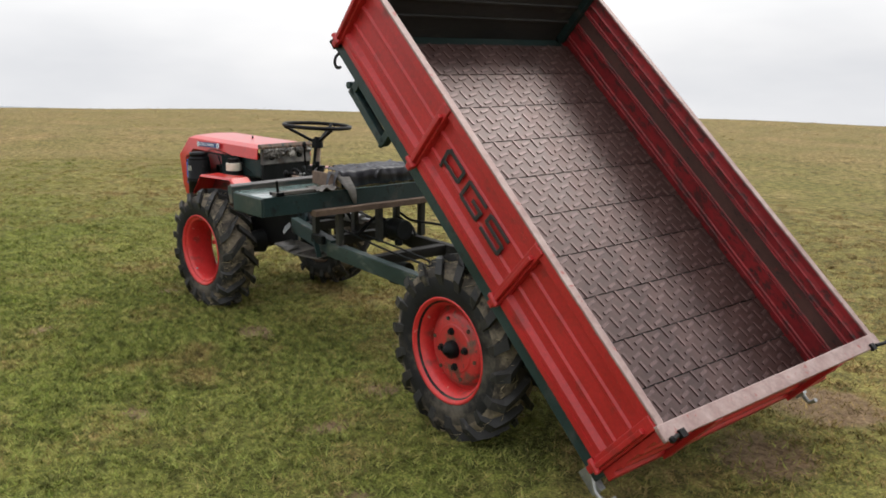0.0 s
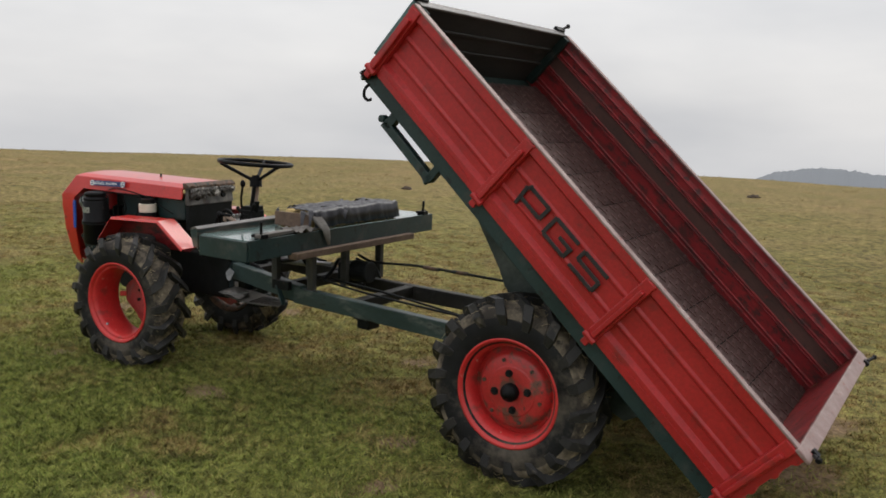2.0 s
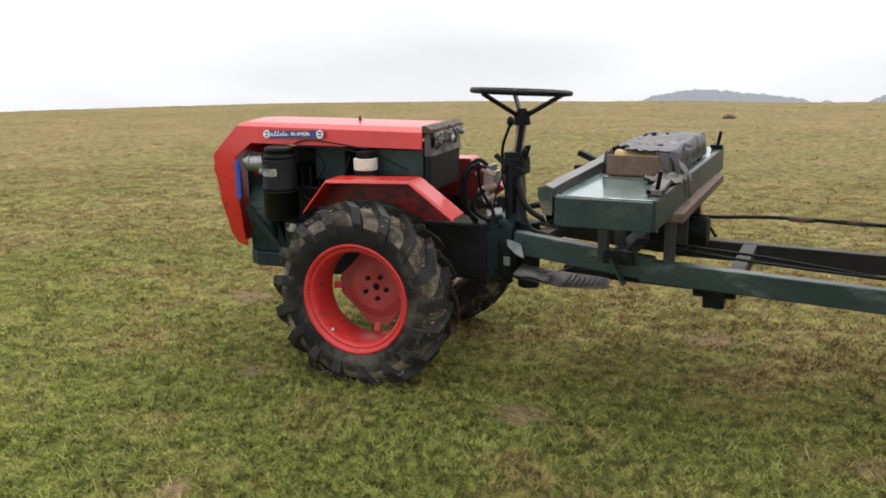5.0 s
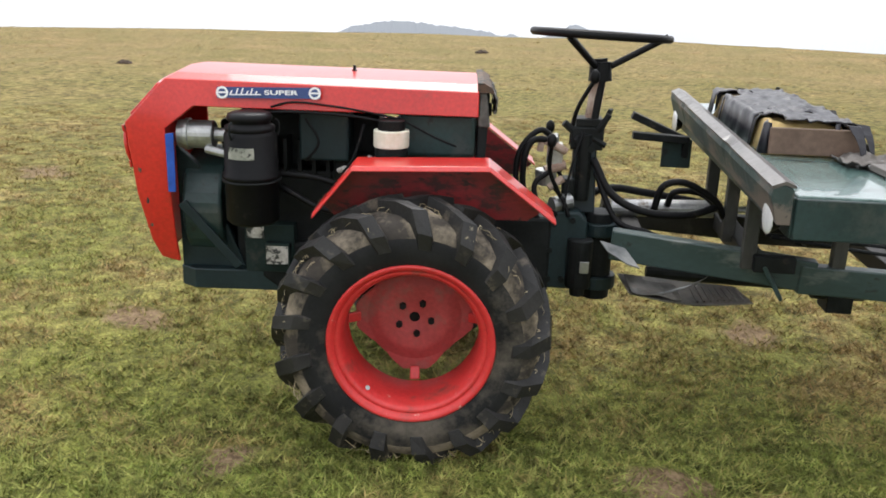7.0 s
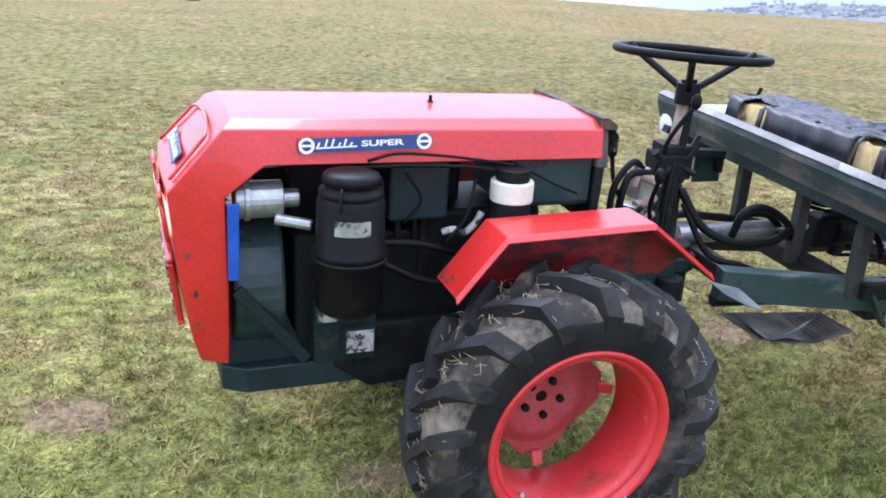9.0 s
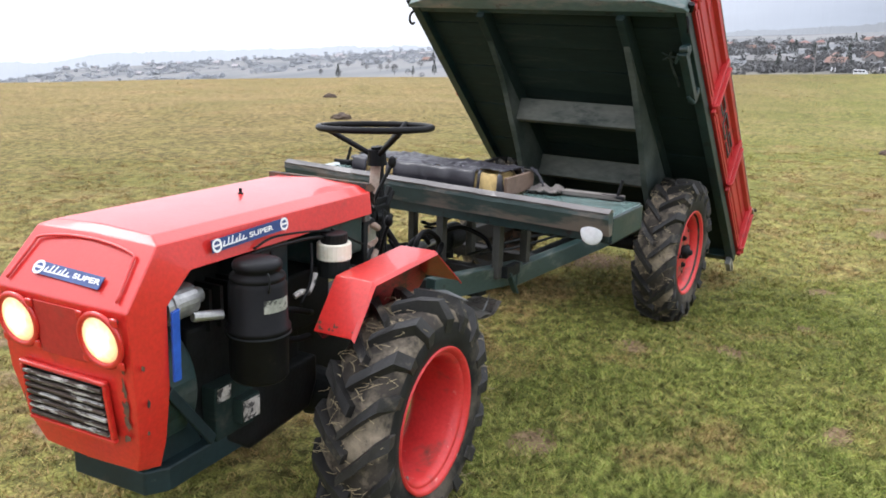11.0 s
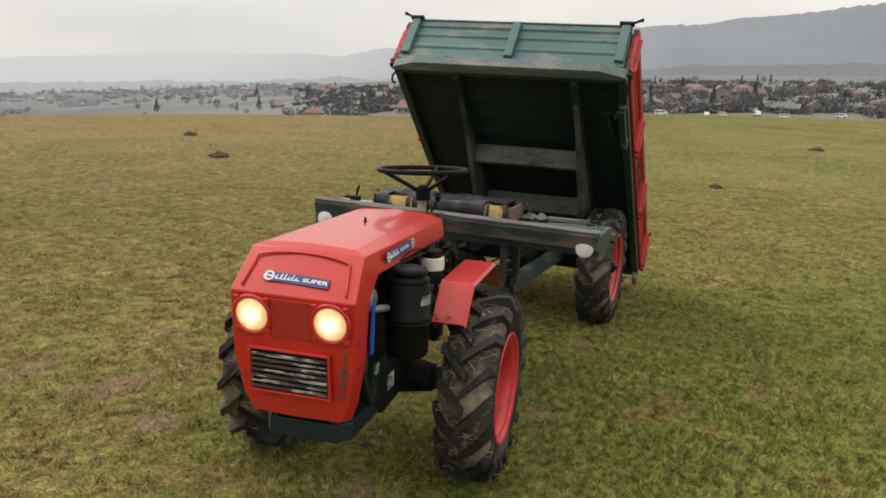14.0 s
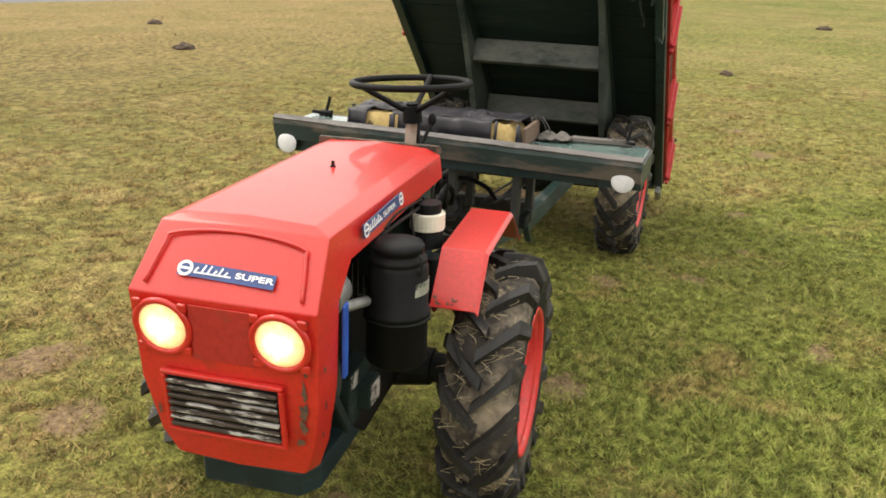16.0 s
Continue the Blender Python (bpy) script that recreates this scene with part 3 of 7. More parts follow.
def build_ground():
    radii = [0.0] + [0.12 * 1.036 ** i for i in range(300)]
    radii = [r for r in radii if r < 4200]
    seg = 320
    verts = [(MIDDLE.x, MIDDLE.y, ground_height(MIDDLE.x, MIDDLE.y))]
    for r in radii[1:]:
        for k in range(seg):
            a = 2 * math.pi * k / seg
            x, y = MIDDLE.x + r * math.cos(a), MIDDLE.y + r * math.sin(a)
            z = ground_height(x, y)
            if 0.8 < r < 9:
                z += 0.012 * noise.noise((x * 9.0, y * 9.0, 2)) - 0.010 * wear_at(x, y)
            verts.append((x, y, z))
    faces = [(0, 1 + k, 1 + (k + 1) % seg) for k in range(seg)]
    for i in range(len(radii) - 2):
        o, p = 1 + i * seg, 1 + (i + 1) * seg
        faces += [(o + k, p + k, p + (k + 1) % seg, o + (k + 1) % seg) for k in range(seg)]
    me = bpy.data.meshes.new("ground")
    me.from_pydata(verts, [], faces)
    me.materials.append(PASTURE)
    worn = me.attributes.new("wear", "FLOAT", "POINT")
    worn.data.foreach_set("value", np.array([wear_at(v[0], v[1]) for v in verts], np.float32))
    me.polygons.foreach_set("use_smooth", np.ones(len(me.polygons), bool))
    return tagged(new("ground", me), "grazed hilltop pasture with green, dry and bare earth patches", "ground", kind="structure")


build_ground()


def backdrop(name, colour, misty, skyline, radius, wobble, base, label):
    """A plain far ridge with haze painted in as its own pale glow; skyline: (azimuth, elevation) pairs in degrees seen
    from the pasture.
    """
    a0, a1 = skyline[0][0], skyline[-1][0]
    count = int((a1 - a0) * 8)
    bm = bmesh.new()
    rows = []
    for i in range(count + 1):
        az = a0 + (a1 - a0) * i / count
        el = by_azimuth(skyline, az) + wobble * noise.noise((az * 0.35, radius * 0.01, 0)) + 0.35 * wobble * noise.noise((az * 2.3, radius * 0.01, 3)) + 0.30 * wobble * noise.noise((az * 6.1, radius * 0.01, 7))
        c, s = math.cos(radians(az)), math.sin(radians(az))
        top = 1.5 + radius * math.tan(radians(el))
        rows.append([bm.verts.new((radius * 0.60 * c, radius * 0.60 * s, base)), bm.verts.new((radius * 0.9 * c, radius * 0.9 * s, base + (top - base) * 0.72)), bm.verts.new((radius * c, radius * s, top)), bm.verts.new((radius * 1.2 * c, radius * 1.2 * s, base))])
    for a, b in zip(rows, rows[1:]):
        for k in range(3):
            bm.faces.new((a[k], b[k], b[k + 1], a[k + 1]))
    m = bpy.data.materials.new(name)
    m.use_nodes = True
    n, l = m.node_tree.nodes, m.node_tree.links
    b = n["Principled BSDF"]
    co = n.new("ShaderNodeTexCoord")
    t = n.new("ShaderNodeTexNoise")
    t.inputs["Scale"].default_value, t.inputs["Detail"].default_value = 0.004, 6
    l.new(co.outputs["Object"], t.inputs["Vector"])
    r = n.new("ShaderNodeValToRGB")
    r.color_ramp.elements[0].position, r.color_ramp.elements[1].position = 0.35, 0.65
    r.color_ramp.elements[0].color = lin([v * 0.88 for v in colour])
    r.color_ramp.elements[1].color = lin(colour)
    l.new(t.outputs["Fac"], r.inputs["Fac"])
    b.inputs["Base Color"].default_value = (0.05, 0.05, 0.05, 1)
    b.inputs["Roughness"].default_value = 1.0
    # Haze is put into the glow colour, shifting to the misty tone towards -y.
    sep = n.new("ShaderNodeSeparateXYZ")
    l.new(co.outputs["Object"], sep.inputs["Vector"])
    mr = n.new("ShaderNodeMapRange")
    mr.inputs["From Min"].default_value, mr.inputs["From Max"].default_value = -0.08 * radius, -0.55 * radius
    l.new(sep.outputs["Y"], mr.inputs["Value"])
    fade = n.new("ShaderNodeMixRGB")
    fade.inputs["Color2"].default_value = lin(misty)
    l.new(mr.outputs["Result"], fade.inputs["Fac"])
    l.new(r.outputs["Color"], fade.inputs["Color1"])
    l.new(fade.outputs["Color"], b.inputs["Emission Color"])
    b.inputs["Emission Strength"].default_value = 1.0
    return tagged(part(name, bm, m, smooth=True), label, "hill", kind="structure")


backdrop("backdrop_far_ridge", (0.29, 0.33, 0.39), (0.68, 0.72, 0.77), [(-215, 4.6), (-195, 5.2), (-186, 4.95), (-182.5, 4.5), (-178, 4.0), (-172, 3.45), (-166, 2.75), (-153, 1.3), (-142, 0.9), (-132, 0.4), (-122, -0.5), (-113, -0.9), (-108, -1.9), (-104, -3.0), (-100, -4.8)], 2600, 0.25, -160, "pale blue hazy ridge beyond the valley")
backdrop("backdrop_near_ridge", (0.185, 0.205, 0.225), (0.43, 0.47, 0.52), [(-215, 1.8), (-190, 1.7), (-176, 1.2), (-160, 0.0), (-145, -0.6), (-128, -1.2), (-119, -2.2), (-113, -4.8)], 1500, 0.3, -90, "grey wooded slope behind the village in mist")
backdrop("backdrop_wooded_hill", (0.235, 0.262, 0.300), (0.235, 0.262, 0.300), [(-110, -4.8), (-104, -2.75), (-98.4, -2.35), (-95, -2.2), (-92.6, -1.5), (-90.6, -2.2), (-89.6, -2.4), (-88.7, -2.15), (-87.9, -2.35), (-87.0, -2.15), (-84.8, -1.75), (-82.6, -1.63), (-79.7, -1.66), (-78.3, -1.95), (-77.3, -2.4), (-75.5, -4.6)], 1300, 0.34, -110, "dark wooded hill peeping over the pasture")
backdrop("backdrop_low_hill", (0.45, 0.49, 0.55), (0.45, 0.49, 0.55), [(-24, -3.2), (-15, -2.6), (-8, -2.3), (4, -2.6), (14, -3.2)], 1700, 0.1, -130, "faint hill on the skyline, blue with painted haze")

# ---- the articulated transporter ----
ROLL = -1.3
TRACTOR = thing("articulated_transporter", "red and dark green articulated farm transporter with a raised tipping bed", "tractor", pose(0, 0, 0, ROLL, 0, 0))
FRONT = pose(2.17, 0, 0, 0, 0, 4.5)
BED = pose(-1.155, -0.042, 0.452, 0, -43, 0.4) @ Matrix.Diagonal((1, 0.988, 1, 1))


def tyre_mesh(R, rim_r, hw):
    """The carcass of an agricultural tyre round the y axis."""
    bm = bmesh.new()
    rt = R - 0.036
    half = [(rim_r - 0.012, hw * 0.80), (rim_r + 0.012, hw * 0.96), (rim_r + 0.05, hw * 1.04), (rt - 0.055, hw * 1.03), (rt - 0.022, hw * 0.88), (rt - 0.006, hw * 0.55), (rt, 0.0)]
    prof = half + [(r, -y) for r, y in half[-2::-1]] + [(rim_r - 0.02, 0.0)]
    rings = lathe(bm, prof, 72, closed=True, mi=1)
    for ring_i, mi in ((5, 0), (6, 0), (7, 0), (4, 0), (8, 0)):
        for v in rings[ring_i]:
            for f in v.link_faces:
                f.material_index = mi
    return bm


def tread_bars(R, hw, lugs, wheel):
    """The bars of the tread, each leaning back from the middle to the shoulder; a few worn shapes shared round the tyre."""
    rt = R - 0.036
    for side in (1, -1):
        st = [((rt - 0.010, -0.010), (R, -0.010), 0.015), ((rt - 0.010, hw * 0.40), (R - 0.001, hw * 0.42), 0.017), ((rt - 0.024, hw * 0.80), (R - 0.010, hw * 0.90), 0.020), ((rt - 0.054, hw * 0.96), (rt - 0.034, hw * 1.16), 0.021), ((rt - 0.088, hw * 1.00), (rt - 0.082, hw * 1.07), 0.016)]
        shapes = []
        for k in range(5):
            bm = bmesh.new()
            rows = []
            for (rb, yb), (rtp, yt), w in st:
                th = 0.34 * max(0, yb) / hw
                row = []
                for (r, y, da) in ((rb, yb, -1.25 * w), (rtp - random.uniform(0, 0.003), yt, -w), (rtp - random.uniform(0, 0.003), yt, w), (rb, yb, 1.25 * w)):
                    t = th + da / r + random.uniform(-0.008, 0.008)
                    q = r - abs(random.gauss(0, 0.0025))
                    row.append(bm.verts.new((q * math.cos(t), side * (y + random.uniform(-0.004, 0.004)), q * math.sin(t))))
                rows.append(row)
            for p, q in zip(rows, rows[1:]):
                for j in range(3):
                    bm.faces.new((p[j], p[j + 1], q[j + 1], q[j]))
            bm.faces.new(rows[0])
            bm.faces.new(rows[-1][::-1])
            bmesh.ops.recalc_face_normals(bm, faces=bm.faces)
            me = bpy.data.meshes.new("tread_bar")
            bm.to_mesh(me)
            bm.free()
            me.materials.append(BAR_RUBBER)
            shapes.append(me)
        for i in range(lugs):
            o = new("tread_bar", shapes[(i * 3 + i // 4) % 5])
            o.parent = wheel
            o.matrix_local = Matrix.Rotation(-2 * math.pi * (i + (0.5 if side < 0 else 0)) / lugs + random.uniform(-0.012, 0.012), 4, "Y")


def stuck_straw(R, hw, count, seed, wheel):
    """Bits of dry grass caught between the bars of a tyre."""
    rg = random.Random(seed)
    bm = bmesh.new()
    for _ in range(count):
        a, y = rg.uniform(0, 2 * math.pi), rg.uniform(-1.0, 1.08) * hw
        turn, bend, long = rg.uniform(0, math.pi), rg.uniform(-1.5, 1.5), rg.uniform(0.02, 0.06)
        r = R - (0.030 if abs(y) < 0.75 * hw else 0.052)
        last = None
        for k in range(5):
            u = k / 4 - 0.5
            t = a + long * u * math.cos(turn) / r
            yy = y + long * u * math.sin(turn) + 0.012 * bend * math.cos(u * 5)
            rr = r + 0.010 * (0.25 - u * u) * 4 * rg.uniform(0.5, 1)
            pair = [bm.verts.new((rr * math.cos(t + e), yy + 3 * e * rr * 0.3, rr * math.sin(t + e))) for e in (-0.0018, 0.0018)]
            if last:
                bm.faces.new((last[0], last[1], pair[1], pair[0]))
            last = pair
    tagged(part("stuck_straw", bm, STRAW, wheel, solid=0.0012), "dry straw caught in the tread", kind="stuff")


def front_wheel(m, rim_paint):
    R, rr, hw = 0.410, 0.228, 0.108
    bm = bmesh.new()
    lathe(bm, [(0.016, -0.114), (0.072, -0.114), (0.096, -0.108), (0.118, -0.112), (0.138, -0.124), (0.150, -0.126), (0.154, -0.132), (0.154, -0.140), (0.016, -0.140)], 48, closed=True)
    w = part("wheel", bm, RED_DUSTY, TRACTOR, "deep-dished red wheel with a muddy lugged tyre", m, bevel=0.003)
    for i in range(4):
        a = math.pi / 2 * i + 0.12
        d = Vector((math.cos(a), 0, math.sin(a)))
        side = Vector((-math.sin(a), 0, math.cos(a)))
        bm = bmesh.new()
        rows = []
        for r, wd, y in ((0.120, 0.092, -0.131), (0.140, 0.078, -0.131), (0.160, 0.060, -0.131), (0.174, 0.046, -0.131), (0.180, 0.036, -0.131)):
            rows.append([bm.verts.new(d * r + side * wd * k + Vector((0, y + t, 0))) for k, t in ((-1, 0.006), (1, 0.006), (1, -0.006), (-1, -0.006))])
        for p, q in zip(rows, rows[1:]):
            for k in range(4):
                bm.faces.new((p[k], p[(k + 1) % 4], q[(k + 1) % 4], q[k]))
        bm.faces.new(rows[0])
        bm.faces.new(rows[-1][::-1])
        part("wheel_tab", bm, RED_DUSTY, w, bevel=0.003)
        bm = bmesh.new()
        beam(bm, d * 0.166 + Vector((0, -0.119, 0)), d * 0.203 + Vector((0, -0.100, 0)), 0.030, 0.012, up=(0, 1, 0))
        part("rim_lug", bm, rim_paint, w, bevel=0.003)
    bm = bmesh.new()
    lathe(bm, [(0.222, 0.085), (0.237, 0.092), (0.241, 0.104), (0.236, 0.110), (0.226, 0.104), (0.212, 0.080), (0.206, 0.060), (0.204, -0.075), (0.216, -0.090), (0.236, -0.106), (0.232, -0.112), (0.212, -0.098), (0.198, -0.080), (0.196, 0.060), (0.204, 0.082), (0.215, 0.094)][::-1], 64, closed=True)
    part("rim", bm, rim_paint, w)
    part("tyre", tyre_mesh(R, rr, hw), [MUDDY, SIDEWALL], w, "muddy black lugged tyre")
    tread_bars(R, hw, 17, w)
    stuck_straw(R, hw, 320, 5, w)
    bm = bmesh.new()
    rod(bm, (0, -0.16, 0), (0, -0.1165, 0), 0.016, seg=18)
    part("hub", bm, BLACK, w)
    for i in range(5):
        bm = bmesh.new()
        a = 2 * math.pi * i / 5 + math.pi / 2 + math.pi
        rod(bm, (0.052 * math.cos(a), -0.120, 0.052 * math.sin(a)), (0.052 * math.cos(a), -0.100, 0.052 * math.sin(a)), 0.0105, seg=6)
        part("wheel_nut", bm, GRIME, w)
    bm = bmesh.new()
    rod(bm, (0.150, 0.055, -0.140), (0.144, 0.072, -0.132), 0.007, seg=10)
    part("valve", bm, STEEL, w)
    return w


def rear_wheel(m, rim_paint, disc_paint):
    R, rr, hw = 0.42, 0.228, 0.105
    bm = bmesh.new()
    lathe(bm, [(0.030, 0.058), (0.108, 0.058), (0.113, 0.053), (0.150, 0.050), (0.163, 0.040), (0.176, 0.014), (0.204, 0.008), (0.204, -0.004), (0.030, -0.004)], 48, closed=True)
    w = part("wheel", bm, disc_paint, TRACTOR, "rusty red disc wheel with a muddy lugged tyre", m, bevel=0.002)
    bm = bmesh.new()
    lathe(bm, [(0.222, 0.082), (0.236, 0.088), (0.243, 0.098), (0.240, 0.104), (0.230, 0.102), (0.218, 0.080), (0.206, 0.052), (0.204, -0.075), (0.236, -0.102), (0.230, -0.108), (0.198, -0.080), (0.196, 0.050), (0.208, 0.075)][::-1], 64, closed=True)
    part("rim", bm, rim_paint, w)
    part("tyre", tyre_mesh(R, rr, hw), [MUDDY, SIDEWALL], w, "muddy black lugged tyre")
    tread_bars(R, hw, 18, w)
    stuck_straw(R, hw, 310, 9, w)
    bm = bmesh.new()
    lathe(bm, [(0.0005, 0.112), (0.014, 0.112), (0.018, 0.098), (0.030, 0.094), (0.039, 0.084), (0.040, 0.055)], 24)
    part("hub", bm, BLACK, w)
    for i in range(4):
        a = math.pi / 2 * i + 0.1
        bm = bmesh.new()
        c = Vector((0.080 * math.cos(a), 0.056, 0.080 * math.sin(a)))
        rod(bm, c, c + Vector((0, 0.020, 0)), 0.012, seg=6)
        rod(bm, c, c + Vector((0, 0.008, 0)), 0.017, seg=12)
        part("wheel_nut", bm, GRIME, w)
    for i in range(6):
        a = math.pi / 3 * i + 0.45
        bm = bmesh.new()
        c = Vector((0.138 * math.cos(a), 0.050, 0.138 * math.sin(a)))
        rod(bm, c, c + Vector((0, 0.008, 0)), 0.009, seg=8)
        part("rivet", bm, CHIP, w)
    return w


rear_wheel(pose(0.036, 0.558, 0.405, 0, 14, 0), RED_RIM, RED_DISC)
rear_wheel(pose(0.036, -0.558, 0.405, 0, 33, 180), CHIP, CHIP)
front_wheel(FRONT @ pose(0.55, 0.475, 0.395, 0, 8, 0), RED_RIM)
front_wheel(FRONT @ pose(0.55, -0.475, 0.395, 0, -20, 180), CHIP)


def build_bed():
    length = 2.31
    # side profile, outside then inside
    prof = [(0.775, -0.002), (0.775, -0.040), (0.752, -0.054), (0.752, -0.116), (0.760, -0.124), (0.760, -0.132), (0.752, -0.140), (0.752, -0.212), (0.760, -0.220), (0.760, -0.228), (0.752, -0.236), (0.752, -0.272), (0.775, -0.288), (0.775, -0.340), (0.742, -0.340)]
    for h in (-0.292, -0.272, -0.196, -0.182, -0.108, -0.094, -0.052):
        prof += [(0.742, h - 0.004), (0.734, h - 0.001), (0.734, h + 0.002), (0.742, h + 0.005)]
    prof += [(0.745, -0.030), (0.745, -0.002)]
    bm = bmesh.new()
    box(bm, (length / 2 - 0.01, 0.734, -0.376), (length - 0.05, 0.05, 0.066))
    bed = part("cargo_bed", bm, GREEN, TRACTOR, "raised tipping bed with red sides and a tread-plate floor", BED, bevel=0.004)
    for c, size in (((length / 2 - 0.01, -0.734, -0.376), (length - 0.05, 0.05, 0.066)), ((0.04, 0, -0.376), (0.05, 1.41, 0.064)), ((length - 0.05, 0, -0.376), (0.05, 1.41, 0.064))):
        bm = bmesh.new()
        box(bm, c, size)
        part("frame_bar", bm, GREEN, bed, bevel=0.004)
    for side in (1, -1):
        bm = bmesh.new()
        prism(bm, [(side * w, h) for w, h in prof], 0.03, length - 0.02, "x")
        # the inside is scraped and rusty, its red also darkened by painted shade
        for f in bm.faces:
            c = f.calc_center_median()
            if abs(c.y) < 0.7485:
                f.material_index = 2 if abs(c.y) > 0.7405 and -0.182 < c.z < -0.108 else 1
        part("side_panel", bm, [RED_BED, RED_RUST_SHADED, RUSTED_WELL], bed, "pressed red steel side, scraped inside", bevel=0.0025)
        bm = bmesh.new()
        box(bm, (length / 2, side * 0.760, 0.002), (length - 0.05, 0.036, 0.010))
        part("top_edge", bm, EDGE, bed, "scuffed pale upper edge", bevel=0.003)
        for s in (0.055, 0.784, 1.50, 2.255):
            bm = bmesh.new()
            box(bm, (s, side * 0.768, -0.168), (0.052, 0.034, 0.325))
            box(bm, (s - 0.006, side * 0.790, -0.185), (0.020, 0.030, 0.27))
            rod(bm, (s - 0.03, side * 0.792, -0.335), (s + 0.03, side * 0.792, -0.335), 0.014, seg=10)
            box(bm, (s, side * 0.785, -0.350), (0.030, 0.022, 0.05))
            part("stake_bracket", bm, RED_BED, bed, bevel=0.004)
        bm = bmesh.new()
        for s in (0.42, 1.15, 1.88):
            box(bm, (s, side * 0.7755, -0.315), (0.60, 0.006, 0.012))
        part("hem_strip", bm, RED_BED, bed)
    # lettering between the middle brackets
    def letter(name, s0, strokes):
        bm = bmesh.new()
        wide, tall = 0.125, 0.086
        for x0, y0, x1, y1 in strokes:
            a = Vector((s0 - 0.02 - x0 * wide, 0.7655, -0.217 + y0 * tall))
            b = Vector((s0 - 0.02 - x1 * wide, 0.7655, -0.217 + y1 * tall))
            d = (b - a).normalized() * 0.011
            beam(bm, a - d, b + d, 0.005, 0.018, up=(0, 0, 1) if abs(b.x - a.x) > abs(b.z - a.z) else (1, 0, 0))
        part(name, bm, LETTER, bed, bevel=0.004)
    letter("letter_p", 1.405, [(0.05, 0.0, 0.0, 0.78), (0.01, 0.84, 0.10, 1.0), (0.12, 1, 0.92, 1), (1, 0.92, 1, 0.40), (0.92, 0.30, 0.06, 0.30)])
    letter("letter_g", 1.232, [(1, 0.98, 0.1, 0.98), (0, 0.9, 0, 0.1), (0.1, 0, 0.92, 0), (1, 0.08, 1, 0.42), (1, 0.48, 0.55, 0.48)])
    letter("letter_s", 1.060, [(1, 0.98, 0.1, 0.98), (0, 0.9, 0, 0.58), (0.08, 0.5, 0.92, 0.5), (1, 0.42, 1, 0.08), (0.92, 0, 0, 0)])
    # head board, green, with three posts outside
    bm = bmesh.new()
    hp = [(length - 0.03, -0.34), (length - 0.03, 0.0), (length - 0.005, 0.0), (length - 0.005, -0.045), (length - 0.018, -0.055), (length - 0.018, -0.10), (length - 0.008, -0.11), (length - 0.008, -0.125), (length - 0.018, -0.135), (length - 0.018, -0.20), (length - 0.008, -0.21), (length - 0.008, -0.225), (length - 0.018, -0.235), (length - 0.018, -0.30), (length, -0.31), (length, -0.34)]
    prism(bm, hp, -0.735, 0.735, "y")
    # The inner face takes the near-black steel, the outer face the teal.
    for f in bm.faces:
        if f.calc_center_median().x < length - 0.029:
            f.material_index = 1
    part("head_board", bm, [TEAL, DARK_STEEL], bed, "weathered teal steel head board, near black inside", bevel=0.003)
    for h in (-0.10, -0.20):
        bm = bmesh.new()
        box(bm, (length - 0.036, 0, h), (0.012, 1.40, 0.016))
        part("head_rib", bm, DARK_STEEL, bed, bevel=0.003)
    for side in (1, -1):
        bm = bmesh.new()
        box(bm, (length - 0.05, side * 0.715, -0.16), (0.045, 0.035, 0.32))
        part("corner_post", bm, UNDER, bed, bevel=0.003)
    bm = bmesh.new()
    box(bm, (length - 0.016, 0, 0.004), (0.040, 1.47, 0.010))
    part("head_rail", bm, LIP, bed, "worn grey upper rail", bevel=0.003)
    for w in (-0.70, 0.0, 0.70):
        bm = bmesh.new()
        box(bm, (length + 0.004, w, -0.155), (0.034, 0.055, 0.30))
        part("head_post", bm, TEAL, bed, bevel=0.004)
    bm = bmesh.new()
    prism(bm, [(-0.775, length - 0.04), (0.775, length - 0.04), (0.755, length - 0.012), (0.60, length + 0.035), (-0.60, length + 0.035), (-0.755, length - 0.012)][::1], -0.415, -0.342, "z")
    for v in bm.verts:
        v.co.x, v.co.y = v.co.y, v.co.x
    part("front_sill", bm, SILL, bed, "wide sill of pale green paint worn to grey", bevel=0.005)
    # tail board with its pale upper rail
    bm = bmesh.new()
    tp = [(0.028, -0.34), (0.028, -0.01), (-0.012, -0.01), (-0.012, -0.045), (0.002, -0.06), (0.002, -0.115), (-0.008, -0.125), (-0.008, -0.14), (0.002, -0.15), (0.002, -0.22), (-0.008, -0.23), (-0.008, -0.245), (0.002, -0.255), (0.002, -0.29), (-0.014, -0.30), (-0.014, -0.34)]
    prism(bm, tp, -0.765, 0.765, "y")
    for f in bm.faces:
        if f.calc_center_median().x > 0.027:
            f.material_index = 1
    part("tail_board", bm, [RED_BED, RED_RUST_SHADED], bed, "closed red tail board", bevel=0.0025)
    bm = bmesh.new()
    box(bm, (0.006, 0, 0.0), (0.062, 1.58, 0.016))
    part("tail_rail", bm, EDGE, bed, "scuffed pale upper rail", bevel=0.004)
    for w in (-0.45, 0.45):
        bm = bmesh.new()
        box(bm, (-0.018, w, -0.17), (0.022, 0.05, 0.30))
        part("tail_rib", bm, RED_BED, bed, bevel=0.004)
    # corner latches and hooks
    for side in (1, -1):
        for s, tilt in ((length + 0.01, 1), (-0.02, -1)):
            bm = bmesh.new()
            rod(bm, (s, side * 0.73, 0.014), (s + 0.01 * tilt, side * 0.785, 0.034), 0.008, seg=8)
            bmesh.ops.create_icosphere(bm, subdivisions=1, radius=0.014, matrix=Matrix.Translation((s + 0.01 * tilt, side * 0.790, 0.036)))
